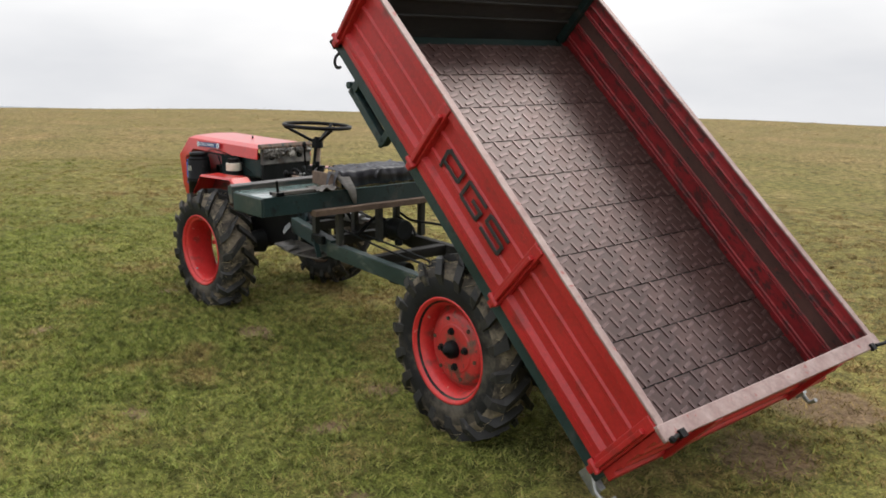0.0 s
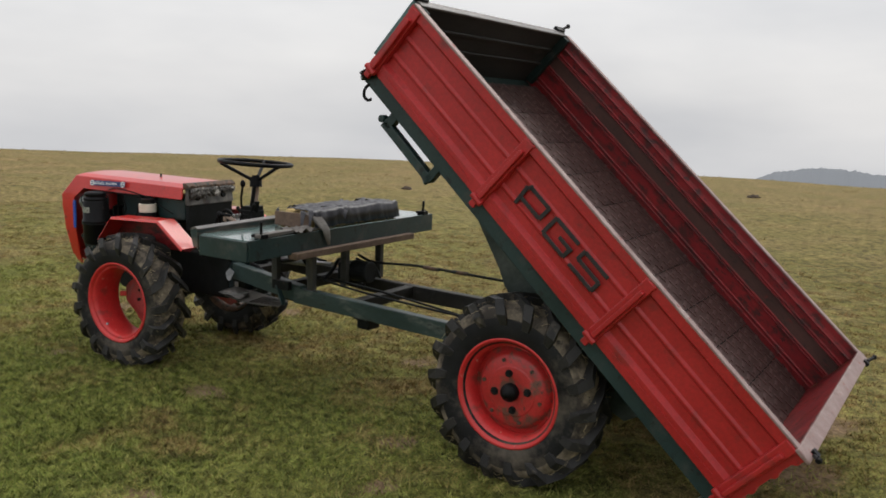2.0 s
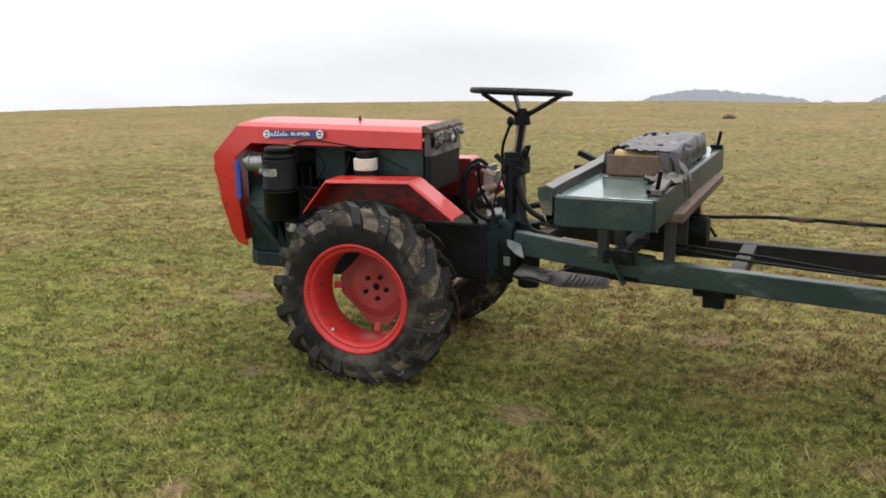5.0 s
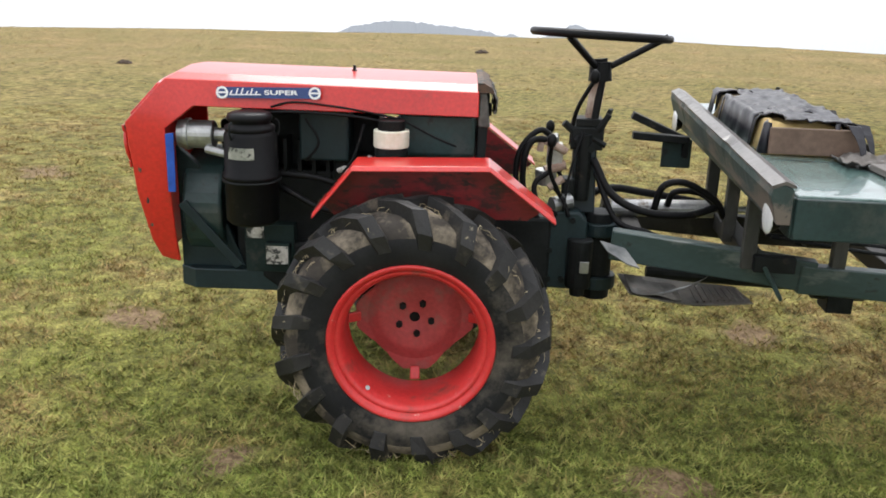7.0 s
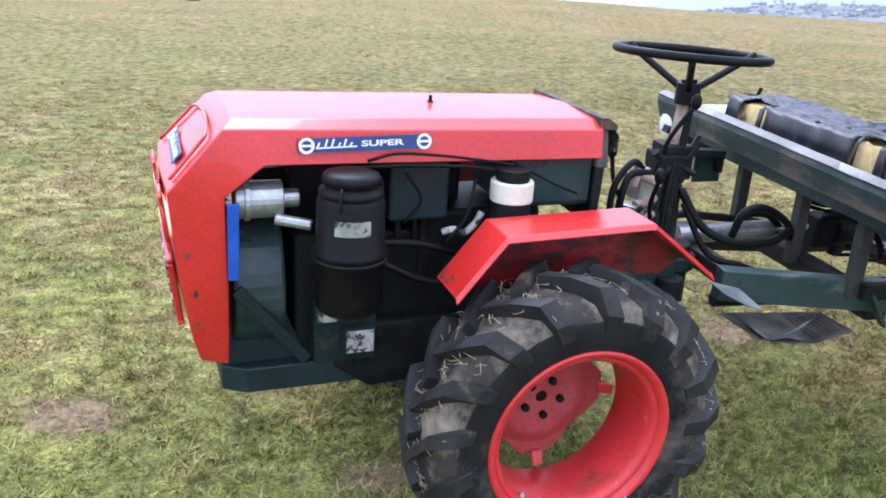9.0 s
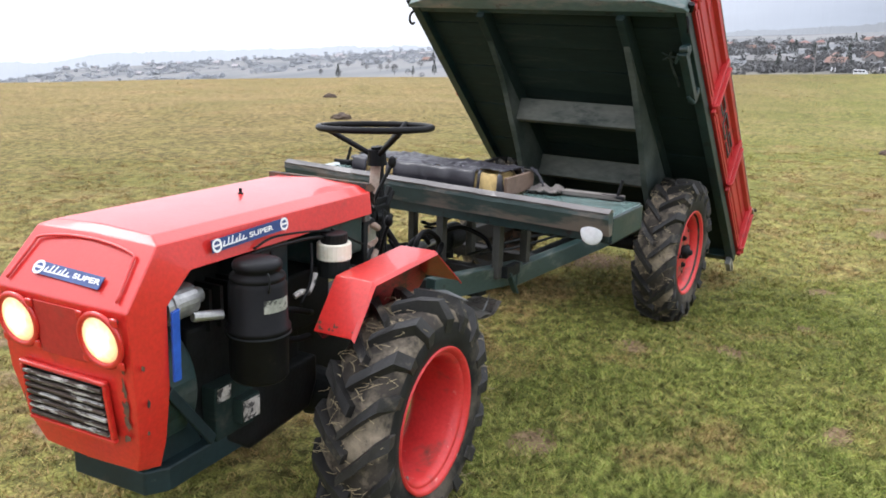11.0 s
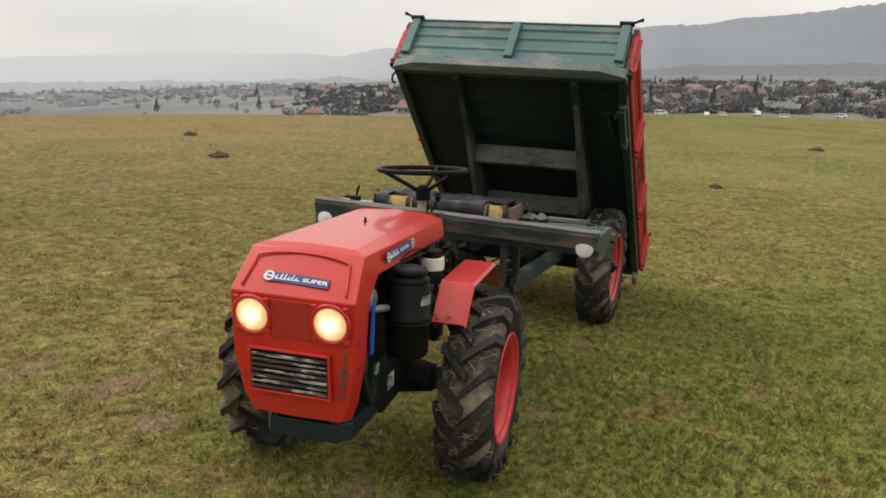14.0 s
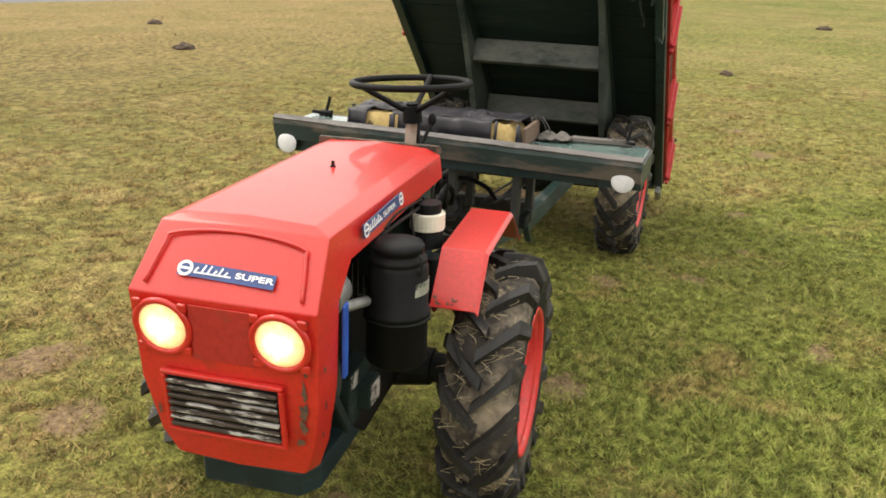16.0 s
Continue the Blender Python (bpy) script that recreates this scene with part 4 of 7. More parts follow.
            box(bm, (s, side * 0.70, 0.010), (0.03, 0.09 if tilt > 0 else 0.03, 0.018))
            part("latch", bm, BLACK, bed)
        bm = bmesh.new()
        pipe(bm, [(length - 0.075, side * 0.750, -0.395), (length - 0.078, side * 0.768, -0.425), (length - 0.098, side * 0.772, -0.450), (length - 0.122, side * 0.768, -0.452), (length - 0.132, side * 0.764, -0.436)], 0.007)
        rod(bm, (length - 0.055, side * 0.77, -0.385), (length - 0.02, side * 0.78, -0.375), 0.016, seg=10)
        part("hook", bm, BLACK, bed)
        bm = bmesh.new()
        pipe(bm, [(0.06, side * 0.74, -0.40), (-0.01, side * 0.75, -0.44), (-0.06, side * 0.74, -0.43), (-0.07, side * 0.73, -0.39)], 0.010)
        box(bm, (0.03, side * 0.735, -0.44), (0.10, 0.03, 0.05))
        part("rear_hook", bm, STEEL, bed)
    # floor plates with raised tread
    pl = 0.2185
    bm = bmesh.new()
    box(bm, (0, 0, 0), (pl - 0.006, 1.466, 0.004))
    nx, ny = 4, 24
    for i in range(nx):
        for j in range(ny):
            x = -pl / 2 + (i + 0.5) * pl / nx
            y = -0.733 + (j + 0.5) * 1.466 / ny
            a = radians(14 if (i + j) % 2 else 104)
            rot = Matrix.Rotation(a, 3, "Z")
            box(bm, (x, y, 0.0035), (0.054, 0.014, 0.005), rot, 1)
    me = None
    for i in range(10):
        if me is None:
            first = part("floor_plate", bm, [PLATE, TREAD], bed, "worn brown tread plate", Matrix.Translation((0.027 + (i + 0.5) * pl, 0, -0.318)))
            me = first.data
        else:
            o = new("floor_plate", me)
            o.parent = bed
            o.matrix_local = Matrix.Translation((0.027 + (i + 0.5) * pl, 0, -0.318))
    # cross boards under the plates
    nb = 13
    bmu = bmesh.new()
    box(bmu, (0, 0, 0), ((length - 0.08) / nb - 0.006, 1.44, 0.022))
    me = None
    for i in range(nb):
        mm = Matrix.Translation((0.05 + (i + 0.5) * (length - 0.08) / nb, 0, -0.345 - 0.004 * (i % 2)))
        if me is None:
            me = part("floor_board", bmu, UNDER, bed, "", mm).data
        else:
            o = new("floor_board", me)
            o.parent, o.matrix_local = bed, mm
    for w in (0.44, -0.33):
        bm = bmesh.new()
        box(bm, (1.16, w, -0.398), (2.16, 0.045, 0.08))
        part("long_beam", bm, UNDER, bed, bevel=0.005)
        bm = bmesh.new()
        prism(bm, [(2.11, -0.43), (1.80, -0.478), (1.63, -0.530), (1.31, -0.628), (1.24, -0.66), (0.86, -0.74), (0.46, -0.62), (0.40, -0.43)], w - 0.018, w + 0.018, "y")
        part("subframe_plate", bm, DUSTY, bed, bevel=0.004)
    for s, h, tall in ((1.53, -0.470, 0.13), (1.03, -0.50, 0.13)):
        bm = bmesh.new()
        beam(bm, (s, -0.31, h), (s, 0.42, h), 0.05, tall, up=(0.35, 0, 1))
        part("cross_member", bm, WORN_IRON, bed, "worn grey-green cross member", bevel=0.006)
    # rusty lever hanging under the boards
    bm = bmesh.new()
    for a in range(5):
        d = Vector((math.cos(a * 1.256 + 0.4), math.sin(a * 1.256 + 0.4), 0)) * 0.045
        rod(bm, Vector((1.93, 0.62, -0.374)), Vector((1.93, 0.62, -0.378)) + d, 0.007, 0.004, seg=7)
    pipe(bm, [(1.93, 0.62, -0.376), (1.86, 0.63, -0.392), (1.78, 0.645, -0.398), (1.72, 0.64, -0.384)], 0.006)
    part("lever", bm, DUSTY, bed, "grey rusty lever under the boards")
    # open hanger below the left edge
    for side in (1,):
        bm = bmesh.new()
        beam(bm, (2.045, side * 0.735, -0.40), (2.045, side * 0.735, -0.475), 0.040, 0.042, up=(1, 0, 0))
        beam(bm, (2.070, side * 0.735, -0.468), (1.725, side * 0.735, -0.472), 0.040, 0.040)
        beam(bm, (1.735, side * 0.735, -0.40), (1.735, side * 0.735, -0.480), 0.040, 0.036, up=(1, 0, 0))
        rod(bm, (2.085, side * 0.720, -0.462), (2.085, side * 0.760, -0.462), 0.017, seg=10)
        rod(bm, (2.070, side * 0.715, -0.478), (2.025, side * 0.700, -0.500), 0.008, seg=8)
        rod(bm, (1.78, side * 0.722, -0.490), (1.73, side * 0.748, -0.494), 0.012, seg=8)
        part("hanger", bm, GREEN, bed, bevel=0.006)


build_bed()


def build_chassis():
    bm = bmesh.new()
    beam(bm, (-0.52, 0.29, 0.475), (1.55, 0.30, 0.558), 0.05, 0.088)
    beam(bm, (1.50, 0.30, 0.566), (2.10, 0.22, 0.610), 0.05, 0.095)
    ch = part("chassis", bm, RAIL, TRACTOR, "dark green welded chassis rails", bevel=0.005)
    bm = bmesh.new()
    beam(bm, (-0.52, -0.29, 0.500), (1.55, -0.30, 0.530), 0.05, 0.085)
    beam(bm, (1.50, -0.30, 0.535), (2.10, -0.22, 0.600), 0.05, 0.09)
    part("rail", bm, DARK_STEEL, ch, "near-black far rail", bevel=0.005)
    for x, z in ((-0.42, 0.48), (1.20, 0.535), (1.66, 0.575), (2.02, 0.60)):
        bm = bmesh.new()
        box(bm, (x, 0, z), (0.06, 0.56 if x < 1.9 else 0.42, 0.06))
        part("cross_bar", bm, DARK_STEEL, ch, bevel=0.005)
    bm = bmesh.new()
    rod(bm, (0.01, -0.46, 0.405), (0.01, 0.46, 0.405), 0.045, seg=18)
    bmesh.ops.create_uvsphere(bm, u_segments=18, v_segments=10, radius=0.12, matrix=Matrix.Translation((0.01, 0, 0.405)) @ Matrix.Diagonal((1, 1.1, 1, 1)))
    part("rear_axle", bm, GRIME, TRACTOR, "oily dark rear axle", smooth=True)
    bm = bmesh.new()
    rod(bm, (0.10, 0, 0.41), (1.95, 0, 0.45), 0.024, seg=12)
    rod(bm, (1.22, -0.03, 0.43), (1.39, -0.03, 0.43), 0.050, seg=16)
    box(bm, (1.305, -0.03, 0.405), (0.085, 0.10, 0.12))
    part("drive_shaft", bm, GRIME, TRACTOR, bevel=0.004)
    # bench on posts
    bm = bmesh.new()
    box(bm, (1.575, 0, 0.918), (0.33, 1.60, 0.012))
    bench = part("bench", bm, BENCHTOP, TRACTOR, "faded teal steel bench across the chassis", bevel=0.003)
    for name, c, s in (("bench_side", (1.575, 0.805, 0.868), (0.335, 0.012, 0.100)), ("bench_side", (1.575, -0.805, 0.868), (0.335, 0.012, 0.100)), ("bench_back", (1.405, 0, 0.872), (0.014, 1.60, 0.105)), ("bench_front", (1.742, 0, 0.868), (0.012, 1.60, 0.10)), ("bench_bottom", (1.575, 0, 0.822), (0.32, 1.59, 0.010))):
        bm = bmesh.new()
        box(bm, c, s)
        part(name, bm, GREEN, bench, bevel=0.003)
    def splintered(profile, ragged, depth):
        """A long board along y whose edge wanders and is bitten here and there."""
        bm = bmesh.new()
        rows = []
        for k in range(61):
            y = -0.80 + 1.6 * k / 60
            row = []
            for i, (x, z) in enumerate(profile):
                w = depth * noise.noise((y * 9, i * 3.1, 4)) + 0.6 * depth * noise.noise((y * 31, i * 2.3, 8)) if i in ragged else 0.0
                bite = -0.007 * smooth01((noise.noise((y * 5.3, 2, 6)) - 0.25) / 0.15) if i in ragged else 0.0
                row.append(bm.verts.new((x + w + bite, y + 0.012, z + 0.7 * w + 0.5 * bite - 0.006 - 0.012 * y / 0.8)))
            rows.append(row)
        for p, q in zip(rows, rows[1:]):
            for k in range(len(profile)):
                bm.faces.new((p[k], p[(k + 1) % len(profile)], q[(k + 1) % len(profile)], q[k]))
        bm.faces.new(rows[0])
        bm.faces.new(rows[-1][::-1])
        return bm
    part("front_board", splintered([(1.752, 0.872), (1.752, 0.958), (1.775, 0.966), (1.800, 0.956), (1.802, 0.940), (1.782, 0.872)], (3, 4), 0.003), BOARD, bench, "green painted board along the bench, worn to grey")
    # Worn splintered edge; sky gloss on its top is also put into the paleness.
    part("board_edge", splintered([(1.748, 0.960), (1.748, 0.967), (1.774, 0.977), (1.803, 0.964), (1.800, 0.957), (1.775, 0.968)], (3, 4), 0.004), LIP, bench, "pale splintered edge")
    bm = bmesh.new()
    box(bm, (1.39, -0.02, 0.812), (0.06, 1.05, 0.035))
    part("under_board", bm, BROWNWOOD, bench, bevel=0.004)
    for x, y in ((1.44, 0.30), (1.44, -0.30), (1.70, 0.30), (1.70, -0.30), (1.44, 0.02), (1.70, 0.02)):
        bm = bmesh.new()
        box(bm, (x, y, 0.705), (0.040, 0.034, 0.25))
        part("bench_post", bm, WORN_POST, bench, bevel=0.003)
    for y in (0.742, -0.73):
        bm = bmesh.new()
        rod(bm, (1.758, y, 0.858), (1.784, y, 0.858), 0.030, 0.046, seg=24)
        lamp = part("side_lamp", bm, BLACK, TRACTOR, "round unlit lamp with milky glass")
        bm = bmesh.new()
        bmesh.ops.create_uvsphere(bm, u_segments=24, v_segments=10, radius=0.046, matrix=Matrix.Translation((1.784, y, 0.858)) @ Matrix.Diagonal((0.20, 1, 1, 1)))
        part("lamp_glass", bm, GLASSY, lamp, smooth=True)
    # oil pump under the bench
    bm = bmesh.new()
    rod(bm, (1.475, -0.11, 0.645), (1.355, -0.11, 0.645), 0.062, seg=22)
    pump = part("oil_pump", bm, GRIME, TRACTOR, "black oily pump under the bench", bevel=0.006)
    bm = bmesh.new()
    box(bm, (1.515, -0.11, 0.640), (0.09, 0.10, 0.10))
    part("pump_head", bm, GRIME, pump, bevel=0.006)
    bm = bmesh.new()
    pipe(bm, [(1.52, -0.08, 0.69), (1.50, 0.00, 0.72), (1.46, 0.10, 0.68), (1.48, 0.16, 0.62)], 0.011)
    part("pump_hose", bm, BLACK, pump, smooth=True)
    bm = bmesh.new()
    rod(bm, (1.42, -0.11, 0.580), (1.42, -0.11, 0.545), 0.025, seg=12)
    part("pump_foot", bm, GRIME, pump)
    # step plate
    bm = bmesh.new()
    inner = [(2.07, 0.22, 0.512), (1.96, 0.21, 0.502), (1.86, 0.205, 0.492), (1.77, 0.20, 0.487), (1.70, 0.20, 0.482)]
    outer = [(2.050, 0.385, 0.508), (1.95, 0.395, 0.494), (1.85, 0.375, 0.478), (1.76, 0.345, 0.474), (1.67, 0.315, 0.474)]
    a, b = [bm.verts.new(p) for p in inner], [bm.verts.new(p) for p in outer]
    for k in range(4):
        bm.faces.new((a[k], b[k], b[k + 1], a[k + 1]))
    step = part("step_plate", bm, STEP, TRACTOR, "bent ribbed footplate of scraped brown-grey sheet", solid=0.004)
    for k in range(8):
        u = 0.04 + k * 0.128
        p, q = Vector((1.855, 0.235, 0.493)).lerp(Vector((1.70, 0.225, 0.485)), u), Vector((1.85, 0.362, 0.483)).lerp(Vector((1.685, 0.302, 0.480)), u)
        bm = bmesh.new()
        beam(bm, p, q, 0.007, 0.005)
        part("rib", bm, STEP, step)
    bm = bmesh.new()
    line = [(1.820, 0.330, 0.548), (1.860, 0.345, 0.530), (1.905, 0.360, 0.516), (1.950, 0.375, 0.506), (1.990, 0.382, 0.504)]
    for k, w in enumerate((0.010, 0.024, 0.032, 0.028, 0.014)):
        x, y, z = line[k]
        line[k] = (bm.verts.new((x - w / 2, y, z + 0.006)), bm.verts.new((x + w / 2, y + 0.004, z)))
    for p, q in zip(line, line[1:]):
        bm.faces.new((p[0], p[1], q[1], q[0]))
    part("torn_strip", bm, BARESHEET, step, "torn strip of bare sheet metal", solid=0.003)
    for pts in (((2.135, 0.235), (2.115, 0.285), (2.060, 0.330), (2.020, 0.345), (2.060, 0.270)),):
        bm = bmesh.new()
        prism(bm, list(pts), 0.618, 0.622, "z")
        for v in bm.verts:
            v.co.z -= 0.5 * max(0, v.co.y - 0.25)
        part("torn_flap", bm, BARESHEET, step, "torn bright sheet-metal flap", bevel=0.001)
    bm = bmesh.new()
    rows = []
    for k in range(7):
        u = k / 6
        x = 2.055 - 0.15 * u
        wave = 0.010 * math.sin(9 * u)
        rows.append((bm.verts.new((x, 0.27 + 0.03 * u, 0.524 - 0.018 * u + 0.4 * wave)), bm.verts.new((x - 0.01, 0.405 - 0.02 * u, 0.516 - 0.022 * u - 0.4 * wave))))
    for p, q in zip(rows, rows[1:]):
        bm.faces.new((p[0], p[1], q[1], q[0]))
    part("bent_sheet", bm, STEP, step, "buckled bare sheet metal", smooth=True, solid=0.003)
    bm = bmesh.new()
    beam(bm, (1.66, 0.335, 0.60), (1.60, 0.345, 0.50), 0.03, 0.012)
    part("bracket", bm, GREEN, step, bevel=0.003)
    bm = bmesh.new()
    box(bm, (1.63, 0.33, 0.605), (0.12, 0.03, 0.05))
    part("hinge_block", bm, GRIME, step, bevel=0.004)


build_chassis()


def build_front():
    # hood shell
    bm = bmesh.new()
    def v(u, y, z):
        return bm.verts.new((u, y, z))
    A, B, C, D, E = (1.325, 0.208, 1.078), (1.448, 0.228, 0.945), (1.428, 0.222, 0.72), (1.402, 0.196, 0.565), (1.385, 0.165, 0.498)
    rear = [(1.325, 0.232, 0.93), (1.322, 0.226, 0.72), (1.322, 0.204, 0.565), (1.322, 0.180, 0.488)]
    O, R1, R0 = (1.235, 0.228, 1.000), (0.375, 0.222, 0.990), (0.375, 0.212, 1.062)
    rows = {}
    for s in (1, -1):
        rows[s] = {k: v(p[0], s * p[1], p[2]) for k, p in dict(A=A, B=B, C=C, D=D, E=E, b=rear[0], c=rear[1], d=rear[2], e=rear[3], O=O, R1=R1, R0=R0).items()}
        q = rows[s]
        q["tA"] = v(1.300, s * 0.165, 1.094)
        q["tR"] = v(0.375, s * 0.165, 1.082)
        for f in (("B", "C", "c", "b"), ("C", "D", "d", "c"), ("D", "E", "e", "d"), ("A", "B", "b", "O"), ("A", "O", "R1", "R0"), ("A", "R0", "tR", "tA")):
            bm.faces.new([q[k] for k in f])
    mid = {k: v(u, 0, z) for k, u, z in (("tA", 1.302, 1.102), ("tR", 0.375, 1.090), ("A", 1.330, 1.086), ("B", 1.456, 0.947), ("C", 1.436, 0.72), ("D", 1.410, 0.565), ("E", 1.392, 0.496))}
    for s in (1, -1):
        q = rows[s]
        bm.faces.new([q["tA"], mid["tA"], mid["tR"], q["tR"]])
        bm.faces.new([q["A"], q["tA"], mid["tA"], mid["A"]])
        for a, b in (("A", "B"), ("B", "C"), ("C", "D"), ("D", "E")):
            bm.faces.new([q[a], q[b], mid[b], mid[a]])
    bmesh.ops.remove_doubles(bm, verts=bm.verts, dist=0.0005)
    hood = part("hood", bm, RED, TRACTOR, "bright red pressed steel hood with dents", FRONT, smooth=True, solid=0.010, bevel=0.022)
    hood.modifiers["worn_edges"].segments = 4
    hood.modifiers["worn_edges"].angle_limit = radians(18)
    even = hood.modifiers.new("even_shading", "WEIGHTED_NORMAL")
    even.keep_sharp = False

    def face_frame(u0, z0, u1, z1):
        """The sloping front between two heights: x across, y up the face, z out."""
        up = Vector((u1 - u0, 0, z1 - z0)).normalized()
        across = Vector((0, 1, 0))
        out = across.cross(up)
        m = Matrix((across, up, out)).transposed().to_4x4()
        m.translation = Vector(((u0 + u1) / 2, 0, (z0 + z1) / 2))
        return m
    slope = face_frame(1.456, 0.947, 1.330, 1.086)
    chin = face_frame(1.410, 0.565, 1.456, 0.947)
    # pressed arch on the upper slope
    bm = bmesh.new()
    pipe(bm, [(-0.190, -0.070, 0.000), (-0.172, 0.030, 0.000), (-0.160, 0.055, 0.001), (-0.06, 0.072, 0.003), (0.06, 0.072, 0.003), (0.160, 0.055, 0.001), (0.172, 0.030, 0.000), (0.190, -0.070, 0.000)], 0.0042)
    part("pressed_arch", bm, RED, hood, "", slope, smooth=True)

    def sticker(m, w, h):
        bm = bmesh.new()
        box(bm, (0, 0, 0.002), (w, h, 0.003))
        st = part("sticker", bm, DECAL, hood, "blue sticker with a white emblem and worn print", m)
        for x in ((-w / 2 + h * 0.5,) if w < 0.3 else (-w / 2 + h * 0.5, w / 2 - h * 0.5)):
            bm = bmesh.new()
            r0, r1 = h * 0.36, h * 0.56
            ring = [[bm.verts.new((x + r * math.cos(k * math.pi / 9), r * math.sin(k * math.pi / 9), 0.0052)) for k in range(18)] for r in (r0, r1)]
            for k in range(18):
                bm.faces.new((ring[0][k], ring[0][(k + 1) % 18], ring[1][(k + 1) % 18], ring[1][k]))
            box(bm, (x, 0, 0.0045), (h * 0.75, h * 0.16, 0.0016))
            part("emblem", bm, WHITE, st)
        bm = bmesh.new()
        x = -w / 2 + h * 1.2
        wide = (0.30 if w > 0.3 else 0.38) * w / 0.062
        for k, (dx, hh) in enumerate(((0.012, 0.40), (0.010, 0.62), (0.010, 0.62), (0.009, 0.36), (0.009, 0.60), (0.012, 0.36))):
            beam(bm, (x, -h * 0.2, 0.0045), (x + 0.007, h * (hh - 0.22), 0.0045), 0.004, 0.0016)
            x += dx * wide
        beam(bm, (-w / 2 + h * 1.15, -h * 0.2, 0.0045), (x, -h * 0.16, 0.0045), 0.0035, 0.0016)
        part("script_bar", bm, WHITE, st)
        cu = bpy.data.curves.new("word", "FONT")
        cu.body, cu.size, cu.align_x, cu.align_y, cu.offset = "SUPER", h * 0.62, "LEFT", "CENTER", 0.0006
        tmp = new("word", cu)
        me = bpy.data.meshes.new_from_object(tmp.evaluated_get(bpy.context.evaluated_depsgraph_get()))
        bpy.data.objects.remove(tmp)
        me.materials.append(WHITE)
        o = new("word", me)
        o.parent = st
        o.matrix_local = Matrix.Translation((x + 0.010, 0, 0.0052)) @ Matrix.Diagonal(((0.33 if w > 0.3 else 0.40) * w / (max(v.co.x for v in me.vertices) or 1), 0.9, 1, 1))
    sticker(slope @ Matrix.Translation((0.002, -0.030, 0.001)) @ pose(0, 0, 0, 0, 0, -2), 0.235, 0.034)
    side_l = Matrix(((-1, 0, 0, 1.005), (0, 0, 1, 0.2275), (0, 1, 0, 1.046), (0, 0, 0, 1)))
    sticker(side_l @ pose(0.0, 0, 0, -7, 0, 1), 0.311, 0.033)
    # headlights
    for s in (1, -1):
        bm = bmesh.new()
        mm = chin @ Matrix.Translation((s * 0.143, 0.113, 0))
        rot = Matrix.Rotation(radians(90), 4, "X")
        lathe(bm, [(0.058, 0.002), (0.072, 0.002), (0.075, 0.008), (0.071, 0.013), (0.063, 0.014), (0.059, 0.010)], 40, closed=True)
        bmesh.ops.transform(bm, matrix=rot, verts=bm.verts)
        for vtx in bm.verts:
            vtx.co.z = abs(vtx.co.z)
        lamp = part("headlight", bm, RED, TRACTOR, "lit round headlight in a red bezel", FRONT @ mm)
        bm = bmesh.new()
        bmesh.ops.create_uvsphere(bm, u_segments=32, v_segments=14, radius=0.0595, matrix=Matrix.Translation((0, 0, 0.006)) @ Matrix.Diagonal((1, 1, 0.16, 1)))
        part("headlight_glass", bm, LIT, lamp, "glowing warm white glass", smooth=True)
        for a in (45, 135, 225, 315):
            bm = bmesh.new()
            c = Vector((0.079 * math.cos(radians(a)), 0.079 * math.sin(radians(a)), 0))
            box(bm, c + Vector((0, 0, 0.008)), (0.022, 0.022, 0.008))
            part("bezel_corner", bm, RED, lamp, bevel=0.004)
    # dull panel pressed in between the lamps
    bm = bmesh.new()
    box(bm, (0, 0.108, 0.0035), (0.150, 0.140, 0.004))
    part("centre_panel", bm, RED_MATT, hood, "duller red panel between the headlights", chin, bevel=0.0015)
    # grille
    gm = chin @ Matrix.Translation((-0.008, -0.082, 0.005))
    bm = bmesh.new()
    box(bm, (0, 0, 0.002), (0.285, 0.148, 0.003))
    grille = part("grille", bm, GRIME, TRACTOR, "rusty slatted radiator grille with worn pale slats", FRONT @ gm)
    for i in range(7):
        bm = bmesh.new()
        box(bm, (0, -0.060 + i * 0.020, 0.015), (0.276, 0.0095, 0.010))
        part("slat", bm, SLAT, grille, bevel=0.002)
    for c, s in (((0, 0.080, 0.008), (0.304, 0.012, 0.016)), ((0, -0.080, 0.008), (0.304, 0.012, 0.016)), ((0.146, 0, 0.008), (0.012, 0.148, 0.016)), ((-0.146, 0, 0.008), (0.012, 0.148, 0.016))):
        bm = bmesh.new()
        box(bm, c, s)
        part("grille_frame", bm, RED, grille, bevel=0.004)
    # chipped paint on the nose
    chips = random.Random(8)
    nose = [(chin, 0.196, 0.045, 0.014, 0.045), (chin, 0.190, -0.010, 0.020, 0.075), (chin, 0.186, -0.062, 0.030, 0.060), (chin, 0.182, -0.108, 0.022, 0.060), (chin, 0.172, -0.150, 0.028, 0.034), (chin, 0.204, 0.172, 0.016, 0.028), (chin, 0.020, -0.176, 0.07, 0.012), (chin, -0.07, -0.180, 0.05, 0.010), (slope, 0.118, -0.055, 0.006, 0.006), (chin, -0.186, -0.120, 0.014, 0.04)]
    for m, x, y, w, h in nose:
        bm = bmesh.new()
        ring = [(chips.uniform(0.35, 1.0), 2 * math.pi * k / 15) for k in range(15)]
        f = bm.faces.new([bm.verts.new((x + q * w / 2 * math.cos(a), y + q * h / 2 * math.sin(a), 0.0026)) for q, a in ring])
        part("paint_chip", bm, CHIP, hood, "bare brown metal where paint has chipped", m, solid=0.0006)
    for u, y, z, w, h in ((1.412, 0.2275, 0.800, 0.014, 0.022), (1.395, 0.2235, 0.700, 0.010, 0.030), (1.392, 0.2130, 0.620, 0.012, 0.016)):
        bm = bmesh.new()
